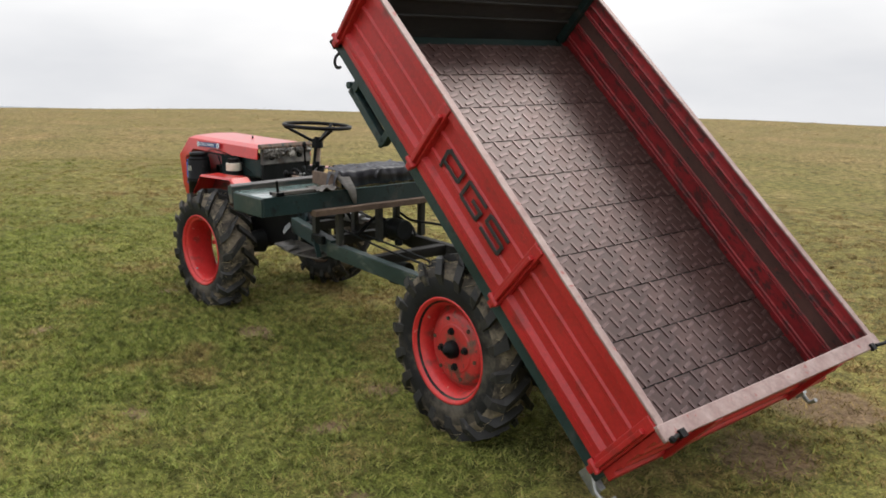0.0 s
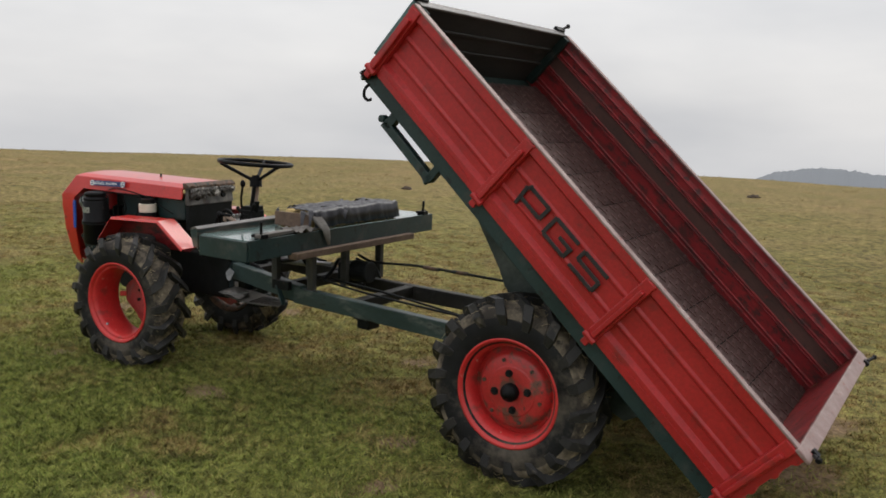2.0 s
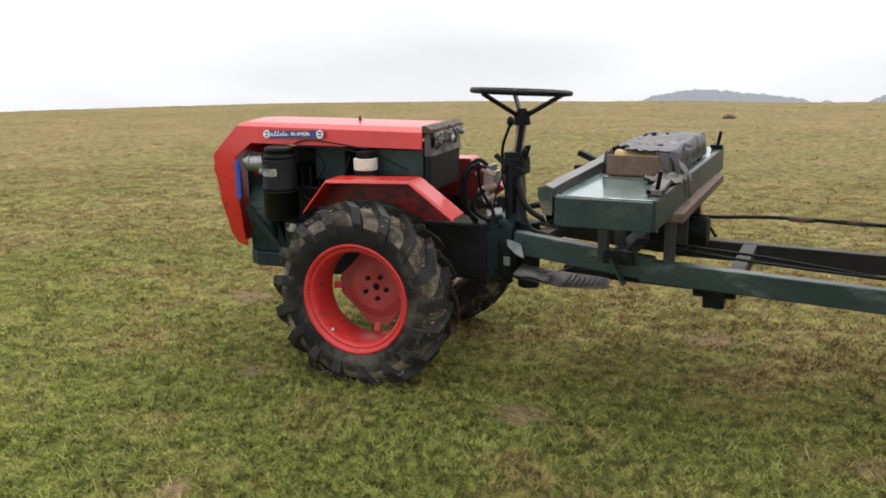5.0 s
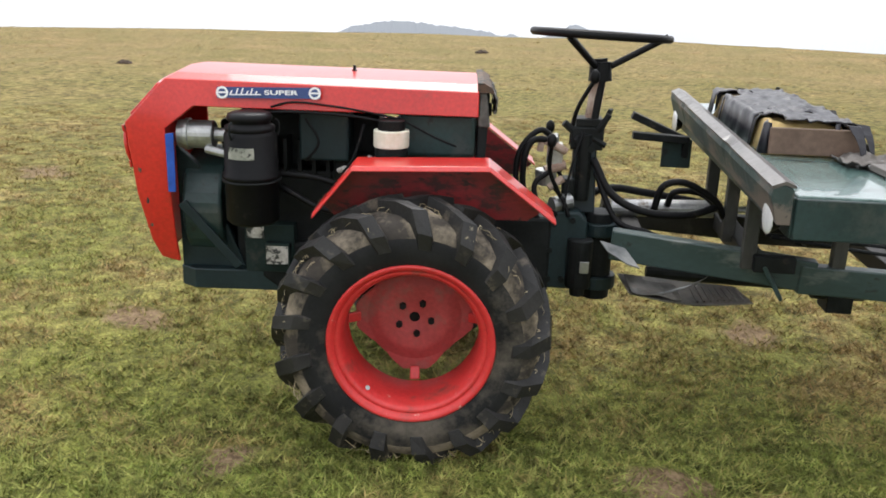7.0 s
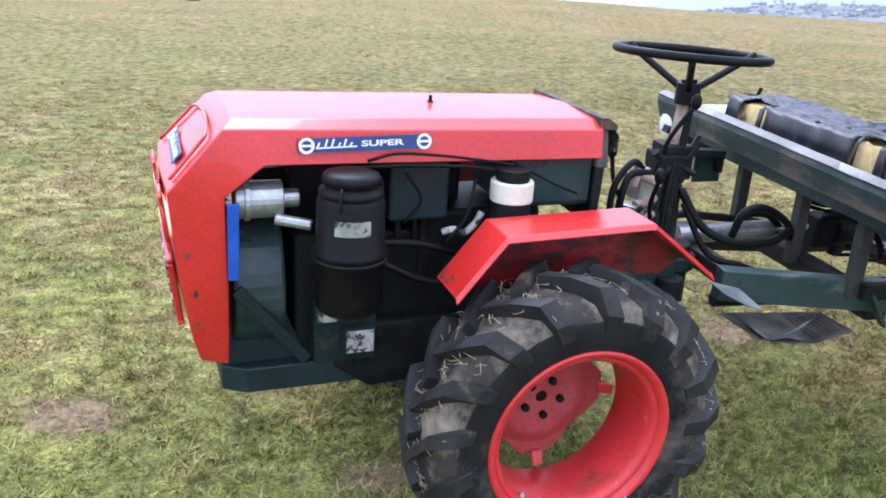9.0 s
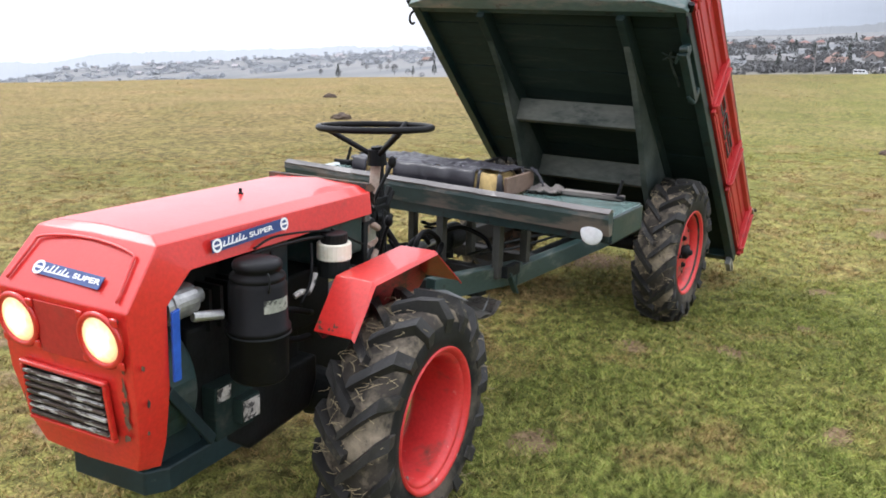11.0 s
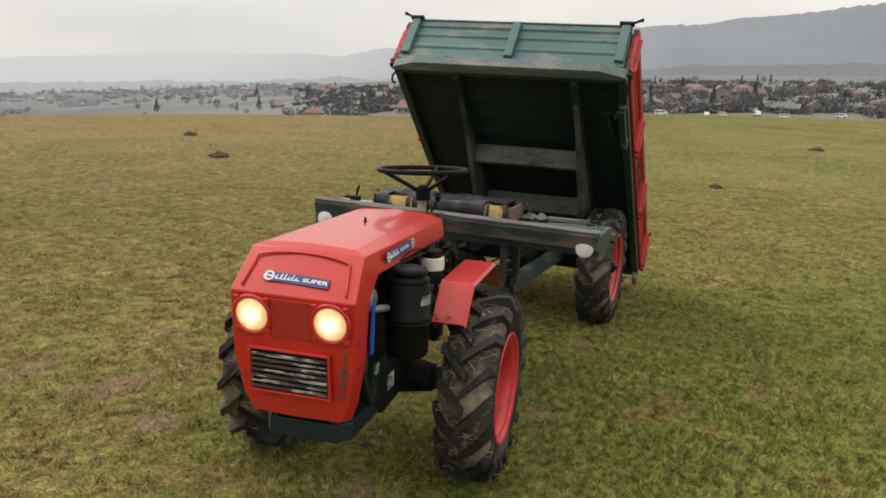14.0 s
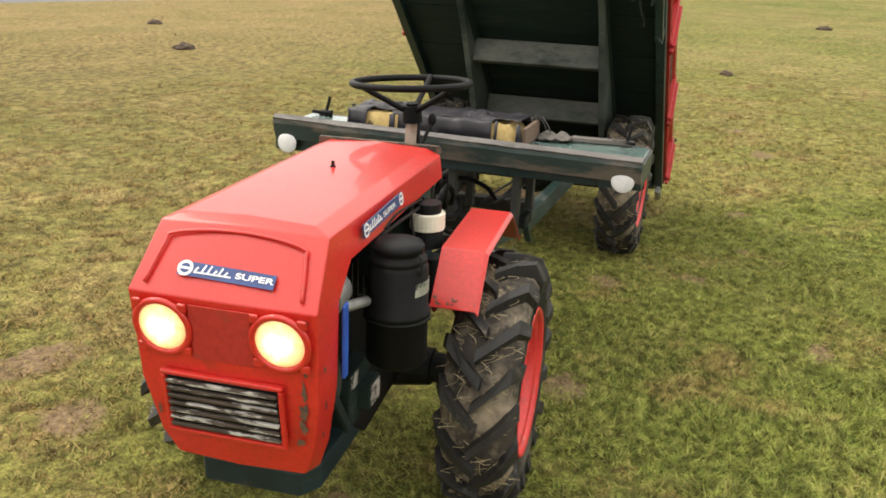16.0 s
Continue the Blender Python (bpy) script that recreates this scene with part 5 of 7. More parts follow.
        ring = [(chips.uniform(0.35, 1.0), 2 * math.pi * k / 13) for k in range(13)]
        f = bm.faces.new([bm.verts.new((u + q * w / 2 * math.cos(a), y + 0.0035, z + q * h / 2 * math.sin(a))) for q, a in ring])
        part("paint_chip", bm, CHIP, hood, "bare brown metal where paint has chipped", solid=0.0006)
    # hood pin
    bm = bmesh.new()
    rod(bm, (0.775, 0, 1.088), (0.775, 0, 1.112), 0.005, seg=8)
    rod(bm, (0.775, 0, 1.088), (0.775, 0, 1.098), 0.012, 0.008, seg=10)
    part("hood_pin", bm, BLACK, TRACTOR, "", FRONT)

    # base frame, engine, gearbox
    bm = bmesh.new()
    prism(bm, [(1.335, -0.13), (1.335, 0.13), (1.28, 0.165), (0.98, 0.165), (0.98, -0.165), (1.28, -0.165)], 0.392, 0.462, "z")
    base = part("engine_cradle", bm, CRADLE, TRACTOR, "dark green steel cradle under the engine", FRONT, bevel=0.006)
    bm = bmesh.new()
    prism(bm, [(1.33, 0.46), (1.33, 0.86), (1.26, 0.80), (1.12, 0.46)], 0.10, 0.13, "y")
    part("cradle_web", bm, CRADLE, base, bevel=0.004)
    bm = bmesh.new()
    prism(bm, [(1.33, 0.46), (1.33, 0.86), (1.26, 0.80), (1.12, 0.46)], -0.13, -0.10, "y")
    part("cradle_web", bm, CRADLE, base, bevel=0.004)
    bm = bmesh.new()
    box(bm, (0.90, 0, 0.62), (0.50, 0.24, 0.34))
    engine = part("engine", bm, GRIME, TRACTOR, "oily black diesel engine and gearbox", FRONT, bevel=0.01)
    bm = bmesh.new()
    prism(bm, [(0.62, 0.47), (0.66, 0.39), (0.96, 0.37), (1.06, 0.44), (1.06, 0.56), (0.62, 0.56)], -0.13, 0.17, "y")
    part("oil_sump", bm, GRIME, engine, "oily black sump", bevel=0.012)
    for name, c, sz in (("cylinder_head", (0.92, -0.06, 0.87), (0.46, 0.20, 0.19)), ("oil_cooler", (1.08, -0.10, 0.72), (0.30, 0.14, 0.40)), ("clutch_housing", (0.66, 0.0, 0.74), (0.34, 0.26, 0.20)), ("gearbox", (0.42, 0, 0.52), (0.60, 0.20, 0.26))):
        bm = bmesh.new()
        box(bm, c, sz)
        part(name, bm, GRIME, engine, bevel=0.012)
    for k in range(7):
        bm = bmesh.new()
        box(bm, (0.80 + k * 0.045, 0.0, 0.83), (0.012, 0.27, 0.12))
        part("cooling_fin", bm, GRIME, engine)
    bm = bmesh.new()
    rod(bm, (1.180, 0, 0.655), (1.305, 0, 0.655), 0.185, seg=36)
    part("flywheel_shroud", bm, GREEN, engine, "rounded dark green flywheel shroud", smooth=False, bevel=0.010)
    bm = bmesh.new()
    beam(bm, (1.300, 0.195, 0.690), (1.130, 0.180, 0.480), 0.012, 0.030)
    part("brace", bm, CRADLE, engine, bevel=0.003)
    bm = bmesh.new()
    pipe(bm, [(0.80, 0.215, 0.812), (0.775, 0.225, 0.822), (0.745, 0.225, 0.812), (0.715, 0.222, 0.835), (0.700, 0.220, 0.862)], 0.009)
    part("fuel_line", bm, CHROME_RUST, engine, smooth=True)
    bm = bmesh.new()
    pipe(bm, [(1.00, 0.232, 1.005), (0.93, 0.238, 1.022), (0.82, 0.238, 1.014), (0.70, 0.232, 0.996), (0.60, 0.220, 0.975)], 0.0035)
    part("thin_wire", bm, BLACK, engine, smooth=True)
    bm = bmesh.new()
    pipe(bm, [(0.62, 0.226, 0.985), (0.56, 0.232, 0.955), (0.50, 0.232, 0.925), (0.44, 0.226, 0.900)], 0.0035)
    part("thin_wire", bm, BLACK, engine, smooth=True)
    bm = bmesh.new()
    rod(bm, (0.55, -0.335, 0.395), (0.55, 0.335, 0.395), 0.05, seg=18)
    axle = part("front_axle", bm, GRIME, TRACTOR, "oily dark front axle", FRONT)
    for sd in (1, -1):
        bm = bmesh.new()
        rod(bm, (0.55, sd * 0.10, 0.395), (0.55, sd * 0.26, 0.395), 0.085, 0.06, seg=20)
        part("axle_housing", bm, GRIME, axle, bevel=0.004)
    # air filter canister
    bm = bmesh.new()
    lathe(bm, [(0.001, 0.0), (0.070, 0.0), (0.080, 0.012), (0.080, 0.135), (0.087, 0.140), (0.087, 0.152), (0.080, 0.158), (0.078, 0.268), (0.070, 0.282), (0.058, 0.290), (0.058, 0.326), (0.001, 0.330)], 36)
    bmesh.ops.transform(bm, matrix=Matrix.Rotation(radians(90), 4, "X"), verts=bm.verts)
    can = part("air_filter", bm, BLACK, TRACTOR, "tall black oil-bath air filter canister", FRONT @ pose(1.052, 0.285, 0.662), smooth=True)
    bm = bmesh.new()
    lathe(bm, [(0.001, 0.335), (0.050, 0.335), (0.063, 0.330), (0.067, 0.322), (0.066, 0.312), (0.061, 0.308), (0.061, 0.300), (0.073, 0.295), (0.075, 0.286), (0.071, 0.280)], 36)
    bmesh.ops.transform(bm, matrix=Matrix.Rotation(radians(90), 4, "X"), verts=bm.verts)
    part("lid", bm, BLACK, can, smooth=True)
    bm = bmesh.new()
    lathe(bm, [(0.0805, 0.128), (0.0880, 0.130), (0.0880, 0.136), (0.0805, 0.138)], 36)
    bmesh.ops.transform(bm, matrix=Matrix.Rotation(radians(90), 4, "X"), verts=bm.verts)
    part("clamp_ring", bm, GRIME, can, smooth=True)
    for a in (60, 200):
        bm = bmesh.new()
        c, d = math.cos(radians(a)), math.sin(radians(a))
        pipe(bm, [(0.079 * c, 0.079 * d, 0.262), (0.086 * c, 0.086 * d, 0.280), (0.084 * c, 0.084 * d, 0.304), (0.074 * c, 0.074 * d, 0.312)], 0.003)
        part("clip", bm, GRIME, can, smooth=True)
    bm = bmesh.new()
    lathe(bm, [(0.0805, 0.205), (0.0805, 0.222), (0.0803, 0.240)], 36)
    bmesh.ops.transform(bm, matrix=Matrix.Rotation(radians(90), 4, "X"), verts=bm.verts)
    bm2 = bmesh.new()
    for f in bm.faces:
        c = f.calc_center_median()
        if c.y > 0.03 and -0.03 < c.x < 0.055:
            bm2.faces.new([bm2.verts.new(q.co) for q in f.verts])
    bm.free()
    bmesh.ops.remove_doubles(bm2, verts=bm2.verts, dist=0.0001)
    part("label", bm2, OLDLABEL, can, "peeling pale label", solid=0.001)
    # tank, reservoir, alternator, blue strip
    bm = bmesh.new()
    box(bm, (0.850, 0.08, 0.915), (0.155, 0.19, 0.165))
    part("battery_box", bm, CRADLE, TRACTOR, "dark green box beside the engine", FRONT, bevel=0.008)
    bm = bmesh.new()
    box(bm, (0.50, 0.06, 0.925), (0.24, 0.26, 0.14))
    part("fuel_tank", bm, GREEN, TRACTOR, "dark green fuel tank under the hood", FRONT, bevel=0.015)
    bm = bmesh.new()
    rod(bm, (0.635, 0.245, 0.845), (0.635, 0.245, 0.900), 0.050, seg=24)
    res = part("reservoir", bm, GRIME, TRACTOR, "oil reservoir of yellowed plastic with a black cap", FRONT)
    bm = bmesh.new()
    rod(bm, (0.635, 0.245, 0.898), (0.635, 0.245, 0.950), 0.054, seg=24)
    part("cup", bm, PLASTIC, res, "yellowed plastic cup", bevel=0.004)
    bm = bmesh.new()
    rod(bm, (0.635, 0.245, 0.949), (0.635, 0.245, 0.980), 0.042, seg=20)
    part("cap", bm, BLACK, res, bevel=0.003)
    bm = bmesh.new()
    rod(bm, (1.30, 0.17, 0.905), (1.19, 0.17, 0.905), 0.044, seg=24)
    rod(bm, (1.28, 0.17, 0.905), (1.265, 0.17, 0.905), 0.050, seg=24)
    rod(bm, (1.19, 0.17, 0.905), (1.15, 0.17, 0.905), 0.022, seg=16)
    rod(bm, (1.21, 0.20, 0.865), (1.13, 0.23, 0.855), 0.014, seg=12)
    part("alternator", bm, STEEL, TRACTOR, "bright aluminium alternator", FRONT, bevel=0.003)
    bm = bmesh.new()
    prism(bm, [(1.300, 0.735), (1.296, 0.92), (1.322, 0.915), (1.324, 0.735)], 0.236, 0.244, "y")
    part("blue_strip", bm, BLUE, TRACTOR, "bright blue plastic strip", FRONT, bevel=0.002)
    # dashboard behind the hood
    bm = bmesh.new()
    prism(bm, [(0.375, 0.955), (0.375, 1.062), (0.350, 1.058), (0.338, 0.955)], -0.195, 0.195, "y")
    dash = part("dashboard", bm, PANEL, TRACTOR, "battered grey instrument panel", FRONT, bevel=0.006)
    for y, z, r in ((0.125, 1.002, 0.020), (-0.10, 1.008, 0.020)):
        bm = bmesh.new()
        rod(bm, (0.349, y, z), (0.333, y, z), r, seg=20)
        part("gauge", bm, GRIME, dash, bevel=0.003)
    # buckled sheet torn away from the panel, hanging in tatters
    for y0, y1, hang, seed in ((-0.19, -0.06, 0.060, 3), (-0.05, 0.075, 0.085, 11), (0.06, 0.197, 0.095, 23)):
        bm = bmesh.new()
        rows = []
        for a in range(17):
            u = a / 16
            y = y0 + (y1 - y0) * u
            drop = hang * (0.62 + 0.55 * noise.noise((y * 34, seed, 1)))
            row = []
            for b in range(9):
                w = b / 8
                crease = 0.014 * noise.noise((y * 30, w * 3.1, seed)) + 0.008 * noise.noise((y * 75, w * 8, seed))
                row.append(bm.verts.new((0.334 - 0.010 * math.sin(w * 2.6) - abs(crease), y + 0.006 * noise.noise((w * 6, u * 4, seed)), 1.060 - w * drop)))
            rows.append(row)
        for p, q in zip(rows, rows[1:]):
            for b in range(8):
                bm.faces.new((p[b], p[b + 1], q[b + 1], q[b]))
        part("torn_sheet", bm, CRUMPLED, dash, "crumpled torn sheet with pale scraped patches", smooth=False, solid=0.002)
    bm = bmesh.new()
    prism(bm, [(0.375, 0.80), (0.375, 0.957), (0.345, 0.957), (0.352, 0.80)], -0.19, 0.19, "y")
    part("lower_panel", bm, GRIME, dash, bevel=0.004)
    bm = bmesh.new()
    rows = []
    for k in range(42):
        y = -0.205 + 0.01 * k
        bite = 0.010 * noise.noise((y * 26, 4, 2)) + 0.006 * noise.noise((y * 70, 1, 7))
        rows.append([bm.verts.new((x + e * bite, y, z + 0.5 * e * bite)) for x, z, e in ((0.380, 1.062, 0), (0.380, 1.090, 0), (0.360, 1.090, 0.2), (0.336, 1.074, 1), (0.334, 1.062, 1))])
    for p, q in zip(rows, rows[1:]):
        for k in range(5):
            bm.faces.new((p[k], p[(k + 1) % 5], q[(k + 1) % 5], q[k]))
    bm.faces.new(rows[0])
    bm.faces.new(rows[-1][::-1])
    part("hood_lip", bm, CHIP, dash, "ragged rusty edge of the hood")

    # fenders
    for s in (1, -1):
        bm = bmesh.new()
        line = [(0.846, 0.737), (0.730, 0.878), (0.342, 0.888), (0.148, 0.740)]
        inn, out = 0.316 * s, 0.458 * s
        ring = [[bm.verts.new((u, w, z + dz)) for u, z in line] for w, dz in ((inn, 0.0), (out - 0.012 * s, 0.0), (out, -0.012))]
        for a, b in zip(ring, ring[1:]):
            for k in range(3):
                bm.faces.new((a[k], a[k + 1], b[k + 1], b[k]))
        fender = part("fender", bm, RED, TRACTOR, "dented angular red mudguard", FRONT, solid=0.005, bevel=0.004)
        # Inner skirt: the shade under the mudguard is put into its darker red.
        bm = bmesh.new()
        prism(bm, [(0.838, 0.738), (0.728, 0.872), (0.344, 0.882), (0.160, 0.741), (0.22, 0.700), (0.40, 0.700), (0.62, 0.700), (0.80, 0.700)], inn, inn + 0.004 * s, "y")
        part("skirt", bm, RED_RUST_SHADED, fender, "dirty inner skirt in a red darkened for fender shade")
        spots = random.Random(31 + s)
        down = Vector((0.846 - 0.730, 0, 0.737 - 0.878)).normalized()
        for k in range(9):
            o = Vector((0.839, s * spots.uniform(0.325, 0.445), 0.7455)) - down * spots.uniform(0.0, 0.02)
            bm = bmesh.new()
            w, h = spots.uniform(0.003, 0.012), spots.uniform(0.002, 0.007)
            out = Vector((-down.z, 0, down.x)) * 0.0032
            bm.faces.new([bm.verts.new(o + out + Vector((0, 1, 0)) * w * q * math.cos(a) + down * h * q * math.sin(a)) for q, a in ((spots.uniform(0.4, 1), 2 * math.pi * n / 11) for n in range(11))])
            part("paint_chip", bm, CHIP, fender, "", None, solid=0.0006)


build_front()


def build_steering():
    bm = bmesh.new()
    prism(bm, [(2.30, 0.405), (2.30, 0.645), (2.275, 0.672), (2.195, 0.672), (2.165, 0.640), (2.165, 0.43), (2.20, 0.405)], -0.10, 0.10, "y")
    pivot = part("pivot_block", bm, CRADLE, TRACTOR, "dark green articulation block, oily and scratched", bevel=0.008)
    bm = bmesh.new()
    rod(bm, (2.12, 0, 0.355), (2.12, 0, 0.655), 0.05, seg=20)
    part("pivot_pin", bm, GRIME, pivot, bevel=0.004)
    for z in (0.415, 0.60):
        bm = bmesh.new()
        rod(bm, (2.12, 0, z - 0.022), (2.12, 0, z + 0.022), 0.068, seg=22)
        part("pivot_collar", bm, CRADLE, pivot, bevel=0.004)
    bm = bmesh.new()
    rod(bm, (2.185, 0.105, 0.42), (2.185, 0.105, 0.585), 0.042, seg=20)
    rod(bm, (2.185, 0.105, 0.39), (2.185, 0.105, 0.42), 0.025, seg=14)
    part("oil_cylinder", bm, GRIME, pivot, "black oily cylinder", bevel=0.004)
    bm = bmesh.new()
    box(bm, (2.170, 0.149, 0.500), (0.030, 0.004, 0.040))
    part("plate", bm, STEEL, pivot, bevel=0.002)
    for x, y, z in ((2.275, 0.102, 0.63), (2.215, 0.102, 0.645), (2.285, 0.102, 0.44), (2.24, 0.102, 0.44), (2.285, 0.102, 0.54)):
        bm = bmesh.new()
        rod(bm, (x, y - 0.004, z), (x, y + 0.010, z), 0.010, seg=6)
        part("bolt", bm, GRIME, pivot)
    bm = bmesh.new()
    prism(bm, [(2.222, 0.655), (2.226, 0.86), (2.215, 0.945), (2.150, 0.945), (2.150, 0.86), (2.142, 0.655)], -0.038, 0.038, "y")
    post = part("steering_post", bm, POSTPAINT, TRACTOR, "dark steering post with brackets and clamps", bevel=0.006)
    for c, sz in (((2.185, 0.0, 0.905), (0.105, 0.10, 0.075)), ((2.190, 0.043, 0.80), (0.05, 0.016, 0.07)), ((2.235, 0.02, 0.74), (0.04, 0.07, 0.06))):
        bm = bmesh.new()
        box(bm, c, sz)
        part("clamp", bm, GRIME, post, bevel=0.006)
    for a, b, r in (((2.155, 0.045, 0.93), (2.120, 0.050, 0.985), 0.010), ((2.235, 0.045, 0.93), (2.262, 0.05, 0.955), 0.012), ((2.165, 0.045, 0.905), (2.125, 0.05, 0.885), 0.009), ((2.215, 0.05, 0.90), (2.205, 0.062, 0.90), 0.018), ((2.175, 0.05, 0.875), (2.170, 0.064, 0.875), 0.013)):
        bm = bmesh.new()
        rod(bm, a, b, r, seg=9)
        part("fitting", bm, GRIME, post)
    bm = bmesh.new()
    rod(bm, (2.168, 0.030, 0.93), (2.148, 0.012, 1.115), 0.012, seg=10)
    part("strut", bm, BLACK, post)
    for a, b, r in (((2.250, 0.075, 0.865), (2.330, 0.085, 0.905), 0.013), ((2.330, 0.085, 0.905), (2.335, 0.085, 0.865), 0.011), ((2.250, 0.06, 0.82), (2.315, 0.075, 0.80), 0.016), ((2.255, 0.07, 0.775), (2.30, 0.085, 0.745), 0.013), ((2.225, 0.06, 0.70), (2.285, 0.09, 0.69), 0.026)):
        bm = bmesh.new()
        rod(bm, a, b, r, seg=12)
        part("pipe_fitting", bm, RUST if r < 0.02 else STEEL, post)
    for pts, r in (([(2.30, 0.085, 0.80), (2.345, 0.10, 0.76), (2.33, 0.11, 0.70), (2.27, 0.10, 0.66)], 0.009), ([(2.285, 0.07, 0.75), (2.25, 0.11, 0.71), (2.23, 0.12, 0.66)], 0.007), ([(2.20, 0.06, 0.93), (2.235, 0.10, 0.80), (2.25, 0.13, 0.68)], 0.004)):
        bm = bmesh.new()
        pipe(bm, pts, r)
        part("hose", bm, BLACK, post, smooth=True)
    bm = bmesh.new()
    beam(bm, (2.14, 0.02, 0.93), (2.115, 0.03, 1.00), 0.03, 0.012)
    box(bm, (2.18, 0, 0.955), (0.085, 0.09, 0.025))
    rod(bm, (2.19, 0.045, 0.70), (2.19, 0.045, 0.92), 0.022, seg=12)
    part("column_bracket", bm, GRIME, TRACTOR, bevel=0.003)
    bm = bmesh.new()
    rod(bm, (2.18, 0, 0.90), (2.158, 0, 1.09), 0.023, seg=16)
    part("steering_column", bm, RUST, TRACTOR, "rust-streaked steering column", smooth=False)
    C = Vector((2.162, -0.005, 1.228))
    bm = bmesh.new()
    rod(bm, (2.155, 0, 1.085), (2.158, -0.002, 1.145), 0.038, 0.034, seg=18)
    rod(bm, (2.155, 0, 1.125), (2.158, -0.002, 1.155), 0.022, seg=18)
    wheel = part("steering_wheel", bm, BLACK, TRACTOR, "thin black three-spoke steering wheel")
    bm = bmesh.new()
    R, r, seg, sub = 0.213, 0.0125, 56, 10
    rings = []
    for i in range(seg):
        a = 2 * math.pi * i / seg
        d = Vector((math.cos(a), math.sin(a), 0))
        rings.append([bm.verts.new(C + d * (R + r * math.cos(b)) + Vector((0, 0, r * math.sin(b) + (0.035 * math.cos(a) + 0.045 * math.sin(a)) * R))) for b in (2 * math.pi * k / sub for k in range(sub))])
    for i in range(seg):
        a, b = rings[i], rings[(i + 1) % seg]
        for k in range(sub):
            bm.faces.new((a[k], b[k], b[(k + 1) % sub], a[(k + 1) % sub]))
    part("wheel_ring", bm, BLACK, wheel, smooth=True)
    for a in (-60, 60, 180):
        bm = bmesh.new()
        d = Vector((math.cos(radians(a)), math.sin(radians(a)), 0))
        rod(bm, Vector((2.158, -0.002, 1.125)) + d * 0.02, C + d * (R - 0.004), 0.0105, seg=10)
        part("spoke", bm, BLACK, wheel)
    # hand levers with ball knobs
    for (x, y, z), (x2, y2, z2) in (((2.26, 0.10, 0.72), (2.30, 0.16, 0.905)), ((2.24, -0.10, 0.72), (2.30, -0.14, 0.90)), ((2.235, 0.02, 0.88), (2.178, 0.085, 1.098))):
        bm = bmesh.new()
        pipe(bm, [(x, y, z), ((x + x2) / 2 + 0.02, (y + y2) / 2, (z + z2) / 2), (x2, y2, z2)], 0.007)
        bmesh.ops.create_icosphere(bm, subdivisions=2, radius=0.016, matrix=Matrix.Translation((x2, y2, z2 + 0.008)) @ Matrix.Diagonal((1, 1, 1.5, 1)))
        part("hand_lever", bm, BLACK, TRACTOR, smooth=True)
    # valve block and hoses in front of the column
    bm = bmesh.new()
    box(bm, (2.285, 0.03, 0.845), (0.05, 0.09, 0.07))
    for k in range(3):
        rod(bm, (2.285, 0.06 - 0.03 * k, 0.88), (2.285, 0.06 - 0.03 * k, 0.91), 0.010, seg=8)
    rod(bm, (2.31, 0.05, 0.75), (2.31, 0.05, 0.80), 0.035, seg=16)
    part("valve_block", bm, STEEL, TRACTOR, "grimy hydraulic valve block", bevel=0.003)
    for pts, r in (([(2.29, 0.08, 0.90), (2.36, 0.10, 0.90), (2.385, 0.11, 0.82), (2.37, 0.10, 0.70), (2.29, 0.09, 0.60)], 0.011),
                   ([(2.29, 0.05, 0.90), (2.34, 0.07, 0.93), (2.40, 0.09, 0.86), (2.40, 0.10, 0.74), (2.33, 0.10, 0.66)], 0.010),
                   ([(2.16, 0.05, 0.84), (2.10, 0.09, 0.74), (2.00, 0.11, 0.69), (1.86, 0.10, 0.68), (1.76, 0.06, 0.70)], 0.013),
                   ([(2.15, 0.06, 0.80), (2.08, 0.12, 0.66), (1.98, 0.15, 0.63), (1.90, 0.16, 0.60)], 0.010),
                   ([(1.95, 0.04, 0.68), (1.93, 0.05, 0.76), (1.86, 0.05, 0.775), (1.76, 0.04, 0.72), (1.72, 0.02, 0.66)], 0.012),
                   ([(1.90, -0.02, 0.68), (1.88, -0.01, 0.73), (1.80, -0.01, 0.73), (1.74, -0.02, 0.69)], 0.011),
                   ([(2.22, 0.02, 0.68), (2.10, -0.06, 0.72), (1.95, -0.10, 0.70), (1.70, -0.12, 0.66)], 0.014)):
        bm = bmesh.new()
        pipe(bm, pts, r)
        part("hose", bm, BLACK, TRACTOR, smooth=True)
    bm = bmesh.new()
    rod(bm, (2.08, -0.06, 0.655), (1.74, -0.06, 0.665), 0.030, seg=18)
    rod(bm, (1.74, -0.06, 0.665), (1.60, -0.06, 0.67), 0.012, seg=12)
    part("steering_ram", bm, STEEL, TRACTOR, "silver hydraulic steering ram")
    # green pedal arms
    for y, dz in ((-0.30, 0.0), (-0.36, 0.04)):
        bm = bmesh.new()
        beam(bm, (2.00, y, 0.865 + dz * 1.6), (1.80, y, 0.855 - dz * 0.3), 0.04, 0.026)
        beam(bm, (1.81, y, 0.86), (1.81, y, 0.79), 0.03, 0.02, up=(1, 0, 0))
        part("pedal", bm, GRIME, TRACTOR, bevel=0.003)
    bm = bmesh.new()
    box(bm, (1.835, -0.33, 0.800), (0.105, 0.012, 0.105))
    part("pedal_plate", bm, GREEN, TRACTOR, bevel=0.003)
